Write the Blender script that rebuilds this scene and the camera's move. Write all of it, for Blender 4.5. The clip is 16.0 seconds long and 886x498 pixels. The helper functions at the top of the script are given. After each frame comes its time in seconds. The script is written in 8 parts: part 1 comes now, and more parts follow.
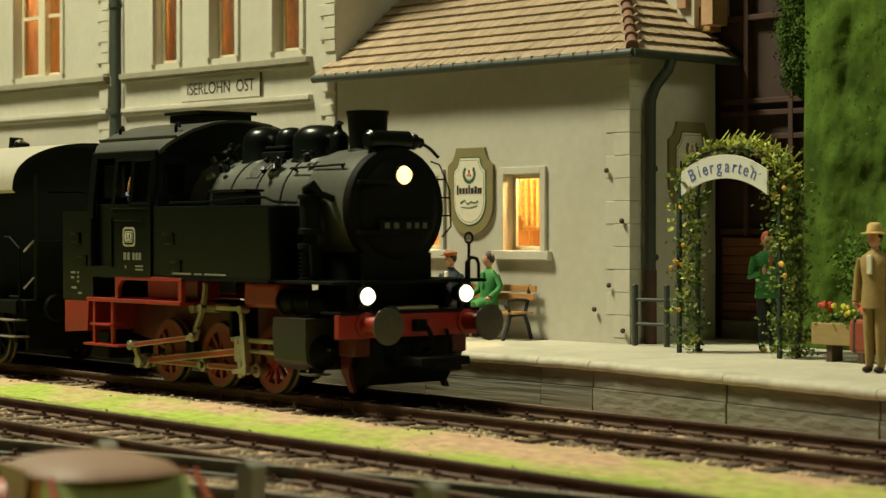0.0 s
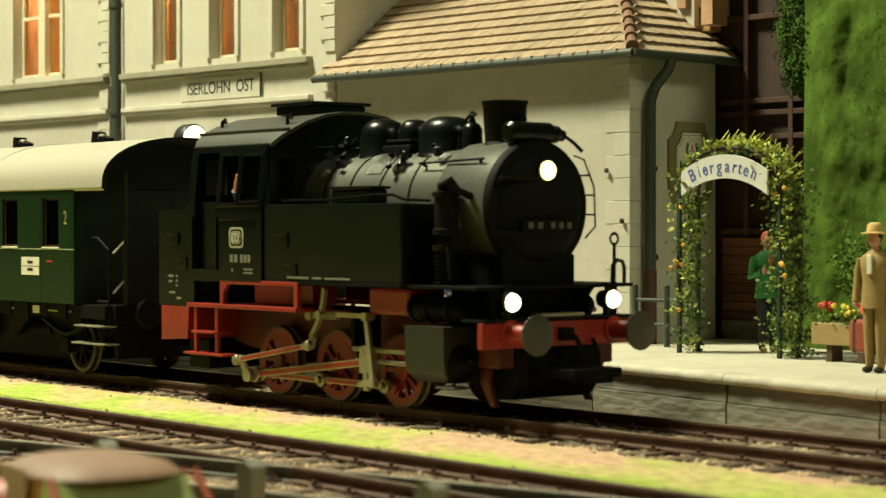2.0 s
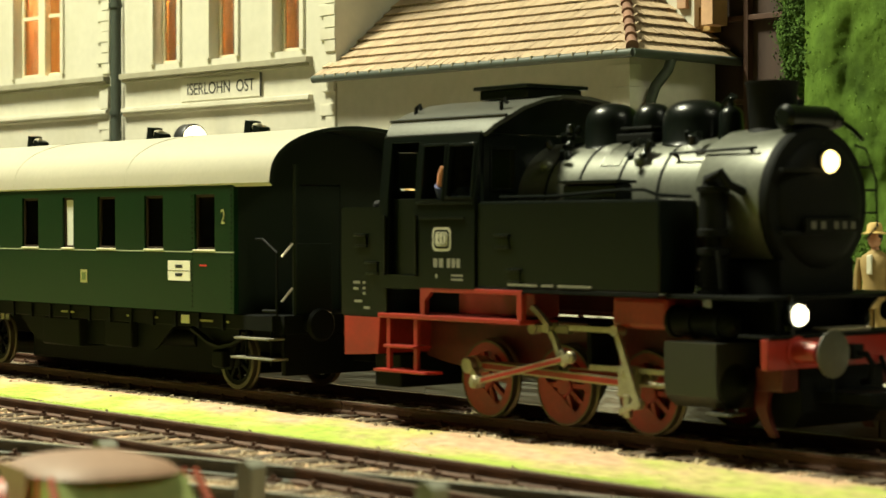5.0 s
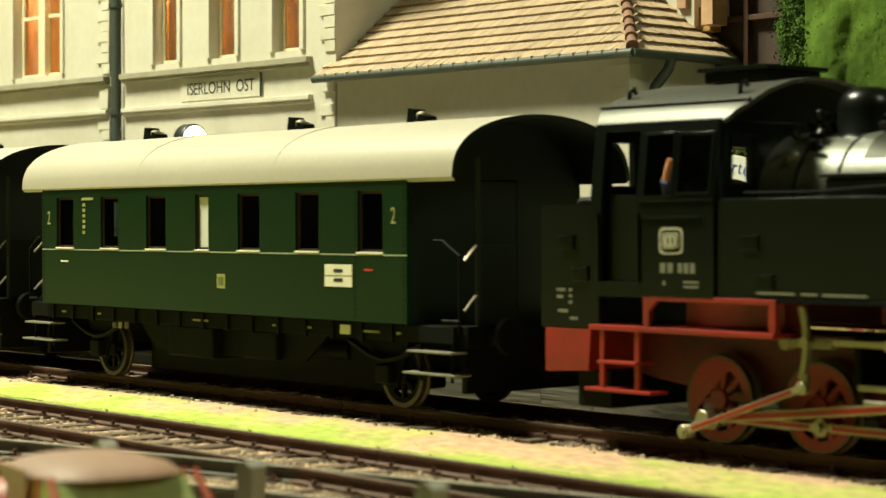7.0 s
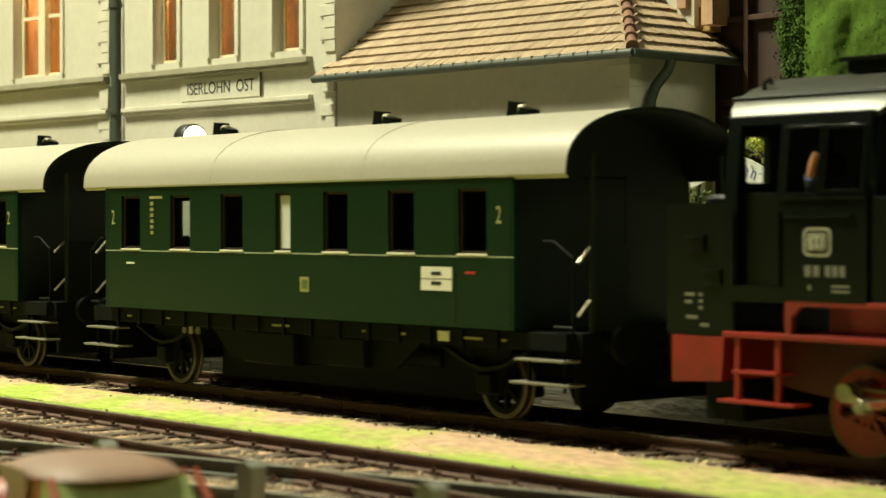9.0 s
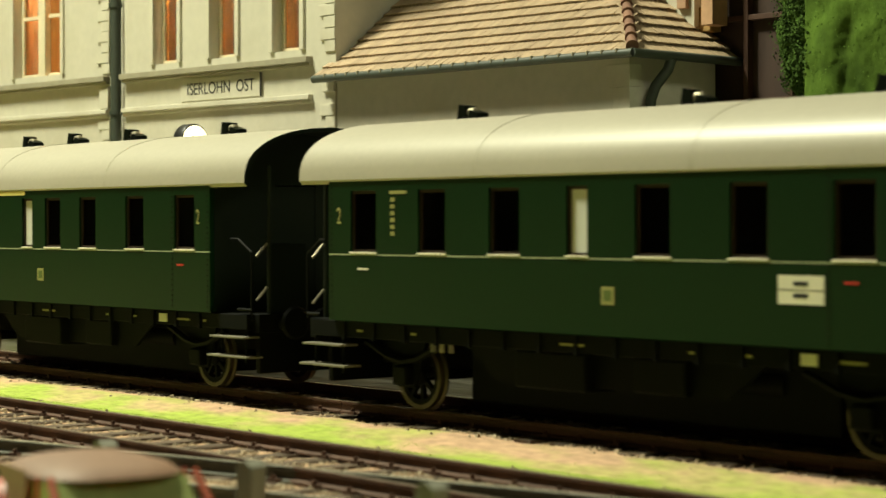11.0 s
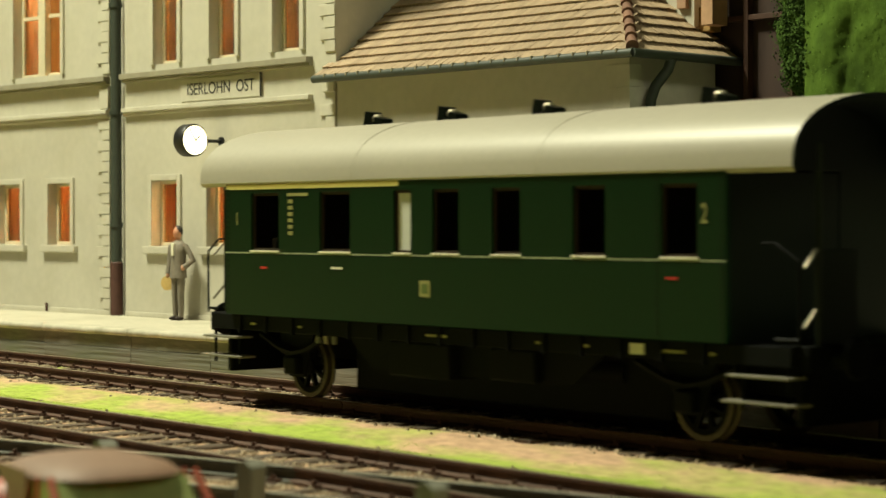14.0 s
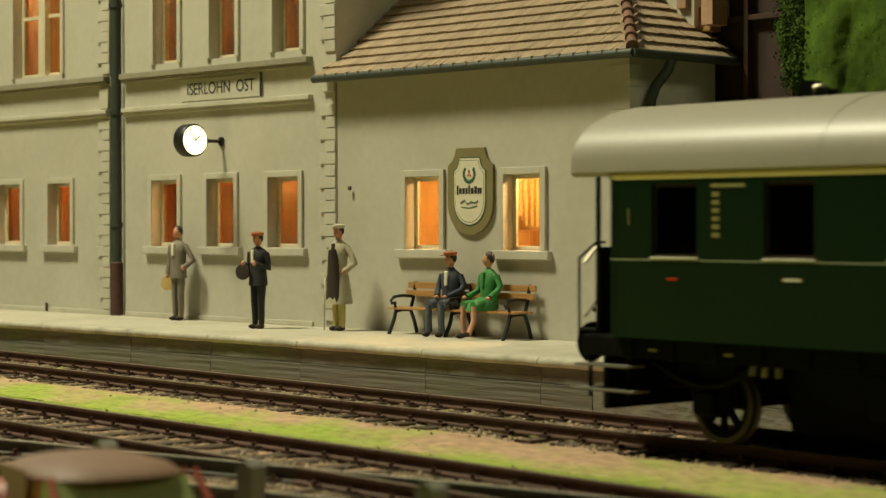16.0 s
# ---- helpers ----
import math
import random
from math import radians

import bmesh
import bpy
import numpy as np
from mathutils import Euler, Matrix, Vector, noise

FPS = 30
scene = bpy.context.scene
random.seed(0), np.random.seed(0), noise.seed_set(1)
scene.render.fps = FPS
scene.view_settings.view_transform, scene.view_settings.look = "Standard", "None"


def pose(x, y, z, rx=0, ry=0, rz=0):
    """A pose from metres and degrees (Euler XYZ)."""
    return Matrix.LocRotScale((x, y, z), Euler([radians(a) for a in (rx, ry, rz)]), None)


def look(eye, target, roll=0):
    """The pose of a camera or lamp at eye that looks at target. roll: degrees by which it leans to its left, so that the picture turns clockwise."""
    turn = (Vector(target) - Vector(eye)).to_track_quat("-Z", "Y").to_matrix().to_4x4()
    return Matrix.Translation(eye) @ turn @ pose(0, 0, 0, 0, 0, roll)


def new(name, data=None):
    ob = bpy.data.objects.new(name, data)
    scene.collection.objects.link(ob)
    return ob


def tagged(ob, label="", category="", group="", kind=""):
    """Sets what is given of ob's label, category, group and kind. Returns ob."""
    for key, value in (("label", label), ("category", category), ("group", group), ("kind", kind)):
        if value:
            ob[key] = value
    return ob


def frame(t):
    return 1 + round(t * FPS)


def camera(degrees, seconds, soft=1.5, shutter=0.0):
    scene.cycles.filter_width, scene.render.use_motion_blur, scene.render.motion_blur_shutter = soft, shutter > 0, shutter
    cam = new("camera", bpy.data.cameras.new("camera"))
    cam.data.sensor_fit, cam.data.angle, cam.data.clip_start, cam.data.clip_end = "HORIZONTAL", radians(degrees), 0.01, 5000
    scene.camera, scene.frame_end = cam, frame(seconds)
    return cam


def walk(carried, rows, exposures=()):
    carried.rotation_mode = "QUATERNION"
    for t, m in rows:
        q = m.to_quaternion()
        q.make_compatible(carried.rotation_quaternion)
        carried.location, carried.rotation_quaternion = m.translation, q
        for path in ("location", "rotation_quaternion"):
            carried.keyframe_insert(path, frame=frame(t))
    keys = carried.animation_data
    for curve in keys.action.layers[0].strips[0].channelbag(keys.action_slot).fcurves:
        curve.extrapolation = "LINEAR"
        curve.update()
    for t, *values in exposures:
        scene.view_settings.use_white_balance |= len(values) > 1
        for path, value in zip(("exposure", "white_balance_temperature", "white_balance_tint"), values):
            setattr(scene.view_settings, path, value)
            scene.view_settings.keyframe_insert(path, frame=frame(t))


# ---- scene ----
# A gauge-one model railway, 1:32. Numbers below are in metres of the full-size railway; S brings them to the model's true size.
S = 1 / 32

# ---- camera ----
EYE = Vector((17.42, -16.89, 2.388))
AIM, TILT = radians(39.818), radians(-0.73)
AHEAD = Vector((-math.cos(AIM) * math.cos(TILT), math.sin(AIM) * math.cos(TILT), math.sin(TILT)))
cam = camera(25.16, 16.0, soft=1.4, shutter=0.5)
cam.data.dof.use_dof = True
cam.data.dof.focus_distance = 31.5 * S
cam.data.dof.aperture_fstop = 25.0
STILL = look(EYE * S, (EYE + AHEAD * 20) * S, -0.105)
walk(cam, [(0, STILL), (16, STILL)],
     exposures=[(0, -0.4, 6550, 9), (1.0, -0.3, 6500, 8), (3, 0.42, 6400, 7), (7, 0.35, 6350, 7), (9, 0.15, 6350, 7), (12.5, -0.1, 6350, 7), (14, -0.25, 6400, 8),
                (15, -0.6, 6550, 9), (16, -0.85, 6700, 10)])

# ---- world and light ----
world = bpy.data.worlds.new("room_air")
world.use_nodes = True
world.node_tree.nodes["Background"].inputs[0].default_value = (1.0, 0.86, 0.6, 1)
world.node_tree.nodes["Background"].inputs[1].default_value = 0.07
scene.world = world


def lamp(name, kind, at, power, color, size=0.1, target=None, size_y=None):
    data = bpy.data.lights.new(name, kind)
    data.energy, data.color = power, color
    if kind == "AREA":
        data.shape, data.size, data.size_y = "RECTANGLE", size * S, (size_y or size) * S
    else:
        data.shadow_soft_size = size * S
    ob = new(name, data)
    ob.matrix_basis = look(Vector(at) * S, Vector(target) * S) if target else Matrix.Translation(Vector(at) * S)
    return ob


lamp("ceiling_lamp", "AREA", (-22, -12.5, 41), 44.0, (1.0, 0.966, 0.685), 8, (-8, 1, 0), 8)
lamp("ceiling_lamp", "AREA", (40, 3.5, 44), 6.5, (1.0, 0.966, 0.685), 10, (0, 3, 0), 10)

# ---- materials ----


def mat(name, color, rough=0.6, metal=0.0, vary=0.25, grain=6.0, blotch=0.7, bump=0.15, depth=0.01, dirt=None, dirt_amount=0.0,
        island=0.0, spec=0.5, stretch=(1, 1, 1), coat=0.0):
    """Paint or stone with fine grain, broad blotches and a little relief; grain and blotch in spots to the metre."""
    m = bpy.data.materials.new(name)
    m.use_nodes = True
    n, l = m.node_tree.nodes, m.node_tree.links
    b = n["Principled BSDF"]
    b.inputs["Roughness"].default_value, b.inputs["Metallic"].default_value = rough, metal
    b.inputs["Specular IOR Level"].default_value = spec
    b.inputs["Coat Weight"].default_value = coat
    co, mp = n.new("ShaderNodeTexCoord"), n.new("ShaderNodeMapping")
    mp.inputs["Scale"].default_value = [s / S for s in stretch]
    l.new(co.outputs["Object"], mp.inputs["Vector"])
    fine, broad = n.new("ShaderNodeTexNoise"), n.new("ShaderNodeTexNoise")
    fine.inputs["Scale"].default_value, fine.inputs["Detail"].default_value = grain, 5
    broad.inputs["Scale"].default_value, broad.inputs["Detail"].default_value = blotch, 4
    for t in (fine, broad):
        l.new(mp.outputs[0], t.inputs["Vector"])
    add = n.new("ShaderNodeMath")
    add.operation = "ADD"
    l.new(fine.outputs[0], add.inputs[0])
    l.new(broad.outputs[0], add.inputs[1])
    last = add.outputs[0]
    lo = [c * (1 - vary) for c in color]
    hi = [min(1, c * (1 + vary)) for c in color]
    ramp = n.new("ShaderNodeValToRGB")
    half = n.new("ShaderNodeMath")
    half.operation = "MULTIPLY"
    half.inputs[1].default_value = 0.5
    l.new(last, half.inputs[0])
    ramp.color_ramp.elements[0].position, ramp.color_ramp.elements[0].color = 0.3, (*lo, 1)
    ramp.color_ramp.elements[1].position, ramp.color_ramp.elements[1].color = 0.7, (*hi, 1)
    l.new(half.outputs[0], ramp.inputs[0])
    out = ramp.outputs[0]
    if dirt:
        mix, st = n.new("ShaderNodeMix"), n.new("ShaderNodeValToRGB")
        mix.data_type = "RGBA"
        spot = n.new("ShaderNodeTexNoise")
        spot.inputs["Scale"].default_value, spot.inputs["Detail"].default_value = blotch * 1.7, 8
        l.new(mp.outputs[0], spot.inputs["Vector"])
        st.color_ramp.elements[0].position, st.color_ramp.elements[0].color = 0.5, (0, 0, 0, 1)
        st.color_ramp.elements[1].position, st.color_ramp.elements[1].color = 0.72, (dirt_amount,) * 3 + (1,)
        l.new(spot.outputs[0], st.inputs[0])
        l.new(st.outputs[0], mix.inputs[0])
        l.new(out, mix.inputs[6])
        mix.inputs[7].default_value = (*dirt, 1)
        out = mix.outputs[2]
    if island:
        geo, oi, am, hv = n.new("ShaderNodeNewGeometry"), n.new("ShaderNodeObjectInfo"), n.new("ShaderNodeMath"), n.new("ShaderNodeHueSaturation")
        l.new(geo.outputs["Random Per Island"], am.inputs[0])
        l.new(oi.outputs["Random"], am.inputs[1])
        fr, mr = n.new("ShaderNodeMath"), n.new("ShaderNodeMapRange")
        fr.operation = "FRACT"
        l.new(am.outputs[0], fr.inputs[0])
        l.new(fr.outputs[0], mr.inputs[0])
        mr.inputs[3].default_value, mr.inputs[4].default_value = 1 - island, 1 + island
        l.new(mr.outputs[0], hv.inputs["Value"])
        l.new(out, hv.inputs["Color"])
        out = hv.outputs[0]
    l.new(out, b.inputs["Base Color"])
    if bump:
        bp = n.new("ShaderNodeBump")
        bp.inputs["Strength"].default_value, bp.inputs["Distance"].default_value = bump, depth * S
        l.new(fine.outputs[0], bp.inputs["Height"])
        l.new(bp.outputs[0], b.inputs["Normal"])
    return m


def glow(name, color, strength):
    m = bpy.data.materials.new(name)
    m.use_nodes = True
    b = m.node_tree.nodes["Principled BSDF"]
    b.inputs["Base Color"].default_value = (*color, 1)
    b.inputs["Emission Color"].default_value = (*color, 1)
    b.inputs["Emission Strength"].default_value = strength
    return m


def glass(name, color=(1, 1, 1), rough=0.02, clear=0.85):
    m = bpy.data.materials.new(name)
    m.use_nodes = True
    n, l = m.node_tree.nodes, m.node_tree.links
    n.remove(n["Principled BSDF"])
    tr, gl, mix, lw, fr = n.new("ShaderNodeBsdfTransparent"), n.new("ShaderNodeBsdfGlossy"), n.new("ShaderNodeMixShader"), n.new("ShaderNodeLayerWeight"), n.new("ShaderNodeMath")
    tr.inputs["Color"].default_value = (*[c * clear for c in color], 1)
    gl.inputs["Roughness"].default_value = rough
    fr.operation = "MULTIPLY"
    fr.inputs[1].default_value = 0.14
    l.new(lw.outputs["Facing"], fr.inputs[0])
    l.new(fr.outputs[0], mix.inputs[0])
    l.new(tr.outputs[0], mix.inputs[1])
    l.new(gl.outputs[0], mix.inputs[2])
    l.new(mix.outputs[0], n["Material Output"].inputs["Surface"])
    return m


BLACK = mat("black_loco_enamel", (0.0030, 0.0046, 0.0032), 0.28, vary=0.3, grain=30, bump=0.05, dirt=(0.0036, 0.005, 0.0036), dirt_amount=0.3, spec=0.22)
SOOT = mat("matt_black_metal", (0.0046, 0.0052, 0.0042), 0.62, vary=0.3, grain=25, spec=0.08)
RED = mat("red_frame_enamel", (0.27, 0.017, 0.010), 0.42, vary=0.2, grain=20, bump=0.05, dirt=(0.08, 0.02, 0.012), dirt_amount=0.5)
# frame red darkened for the shade under the boards, plus some grimy blotches
FRAMERED = mat("shaded_red_frame", (0.10, 0.010, 0.007), 0.55, vary=0.3, grain=12, dirt=(0.02, 0.008, 0.006), dirt_amount=0.8)
# same red a little darker: the shade on the wheels is in the colour
WHEELRED = mat("shaded_red_enamel", (0.24, 0.017, 0.010), 0.45, vary=0.25, grain=16, dirt=(0.05, 0.012, 0.008), dirt_amount=0.6)
STEEL = mat("bright_rod_steel", (0.40, 0.36, 0.26), 0.42, 0.75, vary=0.25, grain=25, dirt=(0.12, 0.10, 0.06), dirt_amount=0.5)
TYRE = mat("worn_wheel_steel", (0.10, 0.08, 0.05), 0.45, 0.6, vary=0.25, grain=20)
GREEN = mat("bottle_green_coach_enamel", (0.0027, 0.0185, 0.0054), 0.32, vary=0.12, grain=14, blotch=0.5, bump=0.04, dirt=(0.005, 0.019, 0.0055), dirt_amount=0.3, spec=0.25)
DARKGREEN = mat("dark_green_end_enamel", (0.005, 0.009, 0.0045), 0.5, vary=0.2, grain=20, spec=0.25)
ROOFGREY = mat("light_grey_coach_roof", (0.39, 0.365, 0.285), 0.42, vary=0.07, grain=12, blotch=0.4, bump=0.04, dirt=(0.38, 0.35, 0.26), dirt_amount=0.25)
CREAMSTRIP = mat("pale_yellow_class_band", (0.60, 0.52, 0.16), 0.45, vary=0.08)
WHITE = mat("cream_white_lettering", (0.75, 0.72, 0.55), 0.5, vary=0.08)
EMBLEM = mat("pale_emblem_paint", (0.40, 0.39, 0.29), 0.5, vary=0.12)
BUFFERFACE = mat("worn_buffer_face", (0.05, 0.048, 0.034), 0.5, vary=0.3, grain=10)
MARKING = mat("greyed_white_marking", (0.17, 0.165, 0.125), 0.5, vary=0.15)
STEPBOARD = mat("worn_grey_step_board", (0.17, 0.155, 0.115), 0.6, vary=0.3)
YELLOW = mat("faded_yellow_lettering", (0.30, 0.29, 0.10), 0.5, vary=0.2)
REDMARK = mat("red_marking", (0.5, 0.03, 0.02), 0.5, vary=0.1)
INSIDE = mat("brown_coach_interior", (0.035, 0.023, 0.015), 0.6, spec=0.2)
BLIND = mat("frosted_white_pane", (0.62, 0.63, 0.56), 0.35, vary=0.06)
PANE = glass("thin_window_glass", (0.8, 0.85, 0.8), 0.03, 0.86)
LAMPGLOW = glow("warm_lamp_glow", (1.0, 0.74, 0.27), 3.4)
LAMPLOW = glow("white_lamp_glow", (1.0, 0.90, 0.60), 4.5)
CLOCKGLOW = glow("lit_clock_face", (1.0, 0.88, 0.54), 4.2)
PLASTER = mat("off_white_render", (0.475, 0.452, 0.364), 0.85, vary=0.09, grain=5, blotch=0.45, bump=0.3, depth=0.008, dirt=(0.40, 0.37, 0.27), dirt_amount=0.45)
PLASTER_TRIM = mat("painted_stone_trim", (0.50, 0.477, 0.383), 0.8, vary=0.08, grain=7, blotch=0.8, bump=0.2, depth=0.006, dirt=(0.36, 0.32, 0.22), dirt_amount=0.4)
CORNICE = mat("grey_stone_cornice", (0.27, 0.25, 0.175), 0.85, vary=0.15, grain=6, dirt=(0.2, 0.18, 0.12), dirt_amount=0.4)
FRAMEWOOD = mat("cream_window_wood", (0.60, 0.54, 0.38), 0.6, vary=0.12, grain=9, dirt=(0.35, 0.28, 0.17), dirt_amount=0.4)
TILE = mat("brown_clay_roof_tile", (0.32, 0.235, 0.145), 0.75, vary=0.15, grain=8, blotch=0.5, bump=0.25, island=0.13)
RIDGE = mat("dark_clay_ridge_tile", (0.17, 0.085, 0.05), 0.75, vary=0.25, grain=8, island=0.15)
PIPE = mat("grey_green_downpipe_paint", (0.042, 0.052, 0.040), 0.5, vary=0.2, grain=10)
RUSTPIPE = mat("rust_red_pipe_foot", (0.07, 0.028, 0.02), 0.7, vary=0.3, grain=10)
CONCRETE = mat("platform_concrete", (0.46, 0.43, 0.33), 0.85, vary=0.12, grain=6, blotch=0.6, bump=0.3, depth=0.01, dirt=(0.30, 0.28, 0.19), dirt_amount=0.45)
COPING = mat("worn_coping_concrete", (0.46, 0.43, 0.33), 0.85, vary=0.18, grain=7, blotch=1.1, bump=0.5, depth=0.02, dirt=(0.24, 0.23, 0.15), dirt_amount=0.6)
STRATA = mat("streaked_platform_skirt", (0.14, 0.138, 0.105), 0.9, vary=0.38, grain=5, blotch=1.2, bump=0.9, depth=0.05, dirt=(0.07, 0.072, 0.055), dirt_amount=0.7, stretch=(0.10, 1, 2.6))
FACE = mat("mossy_platform_face", (0.175, 0.17, 0.13), 0.9, vary=0.3, grain=5, blotch=0.7, bump=0.9, depth=0.06, dirt=(0.095, 0.095, 0.068), dirt_amount=0.55, stretch=(0.6, 1, 1.8))
RAILSIDE = mat("rusty_rail_web", (0.085, 0.042, 0.024), 0.7, 0.2, vary=0.3, grain=12)
RAILTOP = mat("worn_rail_head", (0.27, 0.22, 0.155), 0.38, 0.7, vary=0.3, grain=9, stretch=(0.3, 1, 1))
RAILGREY = mat("grey_green_rail_web", (0.075, 0.075, 0.055), 0.6, 0.3, vary=0.3, grain=12)
# paler head for the branch rails; their glancing reflection is put into the colour
RAILBRIGHT = mat("glint_rail_head", (0.62, 0.58, 0.44), 0.33, 0.75, vary=0.25, grain=9, stretch=(0.3, 1, 1))
SLEEPER = mat("weathered_timber_sleeper", (0.095, 0.065, 0.04), 0.85, vary=0.4, grain=5, stretch=(4, 0.6, 3), bump=0.5, depth=0.02, island=0.3)
BALLAST = mat("brown_grey_ballast", (0.40, 0.33, 0.225), 0.9, vary=0.3, grain=5, bump=0.5, island=0.4)
WOOD = mat("varnished_bench_slat", (0.42, 0.22, 0.07), 0.5, vary=0.3, grain=8, stretch=(0.5, 4, 4))
IRON = mat("black_cast_iron", (0.012, 0.012, 0.012), 0.45, vary=0.3, grain=25)
OLIVE = mat("olive_sign_board", (0.20, 0.17, 0.07), 0.6, vary=0.1)
CREAM = mat("cream_sign_enamel", (0.66, 0.62, 0.47), 0.5, vary=0.05)
SIGNGREEN = mat("dark_green_sign_paint", (0.03, 0.10, 0.05), 0.5, vary=0.1)
INK = mat("black_sign_paint", (0.015, 0.015, 0.014), 0.55, vary=0.1)
BLUEINK = mat("blue_sign_paint", (0.10, 0.13, 0.34), 0.55, vary=0.15)
LEAF = mat("green_leaf_foam", (0.12, 0.18, 0.03), 0.75, vary=0.35, grain=6, island=0.5)
LEAFLIGHT = mat("yellow_green_leaf_foam", (0.40, 0.43, 0.075), 0.75, vary=0.3, grain=6, island=0.4)
BLOOM = mat("orange_yellow_blossom", (0.62, 0.34, 0.04), 0.7, vary=0.3, island=0.3)
BLOOMRED = mat("red_blossom", (0.55, 0.06, 0.03), 0.7, vary=0.3, island=0.3)
HEDGE = mat("bright_green_tree_foam", (0.085, 0.15, 0.022), 0.9, vary=0.35, grain=3, blotch=0.4, island=0.12, bump=0, spec=0.15)
HEDGEDARK = mat("deep_green_tree_foam", (0.05, 0.095, 0.015), 0.95, vary=0.55, grain=9, blotch=0.9, spec=0.1, bump=1.0, depth=0.25)
BARK = mat("brown_tree_bark", (0.08, 0.05, 0.03), 0.9, vary=0.3, grain=5, bump=0.5, depth=0.03)
TIMBER = mat("dark_brown_timber", (0.035, 0.016, 0.009), 0.75, vary=0.4, grain=4, stretch=(1, 1, 0.3))
TIMBERRED = mat("red_brown_plank", (0.13, 0.045, 0.02), 0.7, vary=0.35, grain=5, stretch=(0.5, 0.5, 4), island=0.3)
OLDTIMBER = mat("dark_red_brown_timber", (0.055, 0.022, 0.011), 0.75, vary=0.4, grain=4, stretch=(1, 1, 0.3))
ROOMWALL = mat("warm_room_wall", (0.62, 0.36, 0.13), 0.8, vary=0.15, grain=2)
CURTAIN = mat("orange_net_curtain", (0.78, 0.52, 0.33), 0.8, vary=0.3, grain=8, stretch=(6, 6, 0.8))
def see_through(m, share):
    """Cloth that lets light through from behind."""
    n, l = m.node_tree.nodes, m.node_tree.links
    b, out = n["Principled BSDF"], n["Material Output"]
    tr, mix = n.new("ShaderNodeBsdfTranslucent"), n.new("ShaderNodeMixShader")
    l.new(b.inputs["Base Color"].links[0].from_socket, tr.inputs["Color"])
    mix.inputs[0].default_value = share
    l.new(b.outputs[0], mix.inputs[1])
    l.new(tr.outputs[0], mix.inputs[2])
    l.new(mix.outputs[0], out.inputs["Surface"])
    return m


see_through(CURTAIN, 0.6)
GREYROOM = mat("dim_exhibition_wall", (0.16, 0.14, 0.10), 0.9, vary=0.1, grain=0.1, blotch=0.02)

# ---- building blocks ----


def thing(name, label, category, at=(0, 0, 0), rz=0, group="", kind=""):
    ob = new(name)
    ob.matrix_basis = pose(at[0] * S, at[1] * S, at[2] * S, 0, 0, rz)
    ob.empty_display_size = 0.2 * S
    return tagged(ob, label, category, group, kind)


def part(name, bm, material, parent=None, label="", smooth=40, at=None):
    """One bmesh, in full-size metres, as one mesh object under its thing."""
    bm.transform(Matrix.Scale(S, 4))
    bm.normal_update()
    me = bpy.data.meshes.new(name)
    bm.edges.index_update()
    creased = [e.index for e in bm.edges if not e.smooth]
    bm.to_mesh(me)
    bm.free()
    for m in material if isinstance(material, (list, tuple)) else [material]:
        me.materials.append(m)
    if smooth:
        me.polygons.foreach_set("use_smooth", [True] * len(me.polygons))
        me.set_sharp_from_angle(angle=radians(smooth))
        for i in creased:
            me.edges[i].use_edge_sharp = True
    ob = new(name, me)
    if parent:
        ob.parent = parent
    if at is not None:
        ob.matrix_basis = at
    return tagged(ob, label)


def lone(name, bm, material, label, category, at=(0, 0, 0), rz=0, group="", kind="", smooth=40):
    """A thing that is a single mesh."""
    ob = part(name, bm, material, None, label, smooth)
    ob.matrix_basis = pose(at[0] * S, at[1] * S, at[2] * S, 0, 0, rz)
    return tagged(ob, label, category, group, kind)


def B():
    return bmesh.new()


def box(bm, x0, x1, y0, y1, z0, z1, bevel=0.0, mi=0, turn=None):
    before = set(bm.faces)
    vs = [bm.verts.new((x, y, z)) for x in (x0, x1) for y in (y0, y1) for z in (z0, z1)]
    fs = [bm.faces.new([vs[i] for i in f]) for f in ((0, 1, 3, 2), (4, 6, 7, 5), (0, 4, 5, 1), (2, 3, 7, 6), (0, 2, 6, 4), (1, 5, 7, 3))]
    if turn:
        bmesh.ops.transform(bm, matrix=turn, verts=vs)
    if bevel:
        es = list({e for f in fs for e in f.edges})
        cut = set(bmesh.ops.bevel(bm, geom=es, offset=bevel, segments=2, affect="EDGES", profile=0.5)["faces"])
        for f in cut:
            for e in f.edges:
                if any(g not in cut for g in e.link_faces):
                    e.smooth = False
    for f in bm.faces:
        if f not in before:
            f.material_index = mi
    return bm


def ring_pts(c, axis_u, axis_v, ru, rv, seg, start=0.0, sweep=2 * math.pi):
    return [c + axis_u * (ru * math.cos(start + sweep * i / seg)) + axis_v * (rv * math.sin(start + sweep * i / seg)) for i in range(seg)]


def skin(bm, rings, cap=True, mi=0, closed=False):
    rows = [[bm.verts.new(p) for p in r] for r in rings]
    n = len(rows[0])
    faces = []
    pairs = list(zip(rows, rows[1:])) + ([(rows[-1], rows[0])] if closed else [])
    for a, b in pairs:
        for i in range(n):
            faces.append(bm.faces.new((a[i], a[(i + 1) % n], b[(i + 1) % n], b[i])))
    if cap and not closed:
        faces.append(bm.faces.new(rows[0][::-1]))
        faces.append(bm.faces.new(rows[-1]))
    for f in faces:
        f.material_index = mi
    return bm


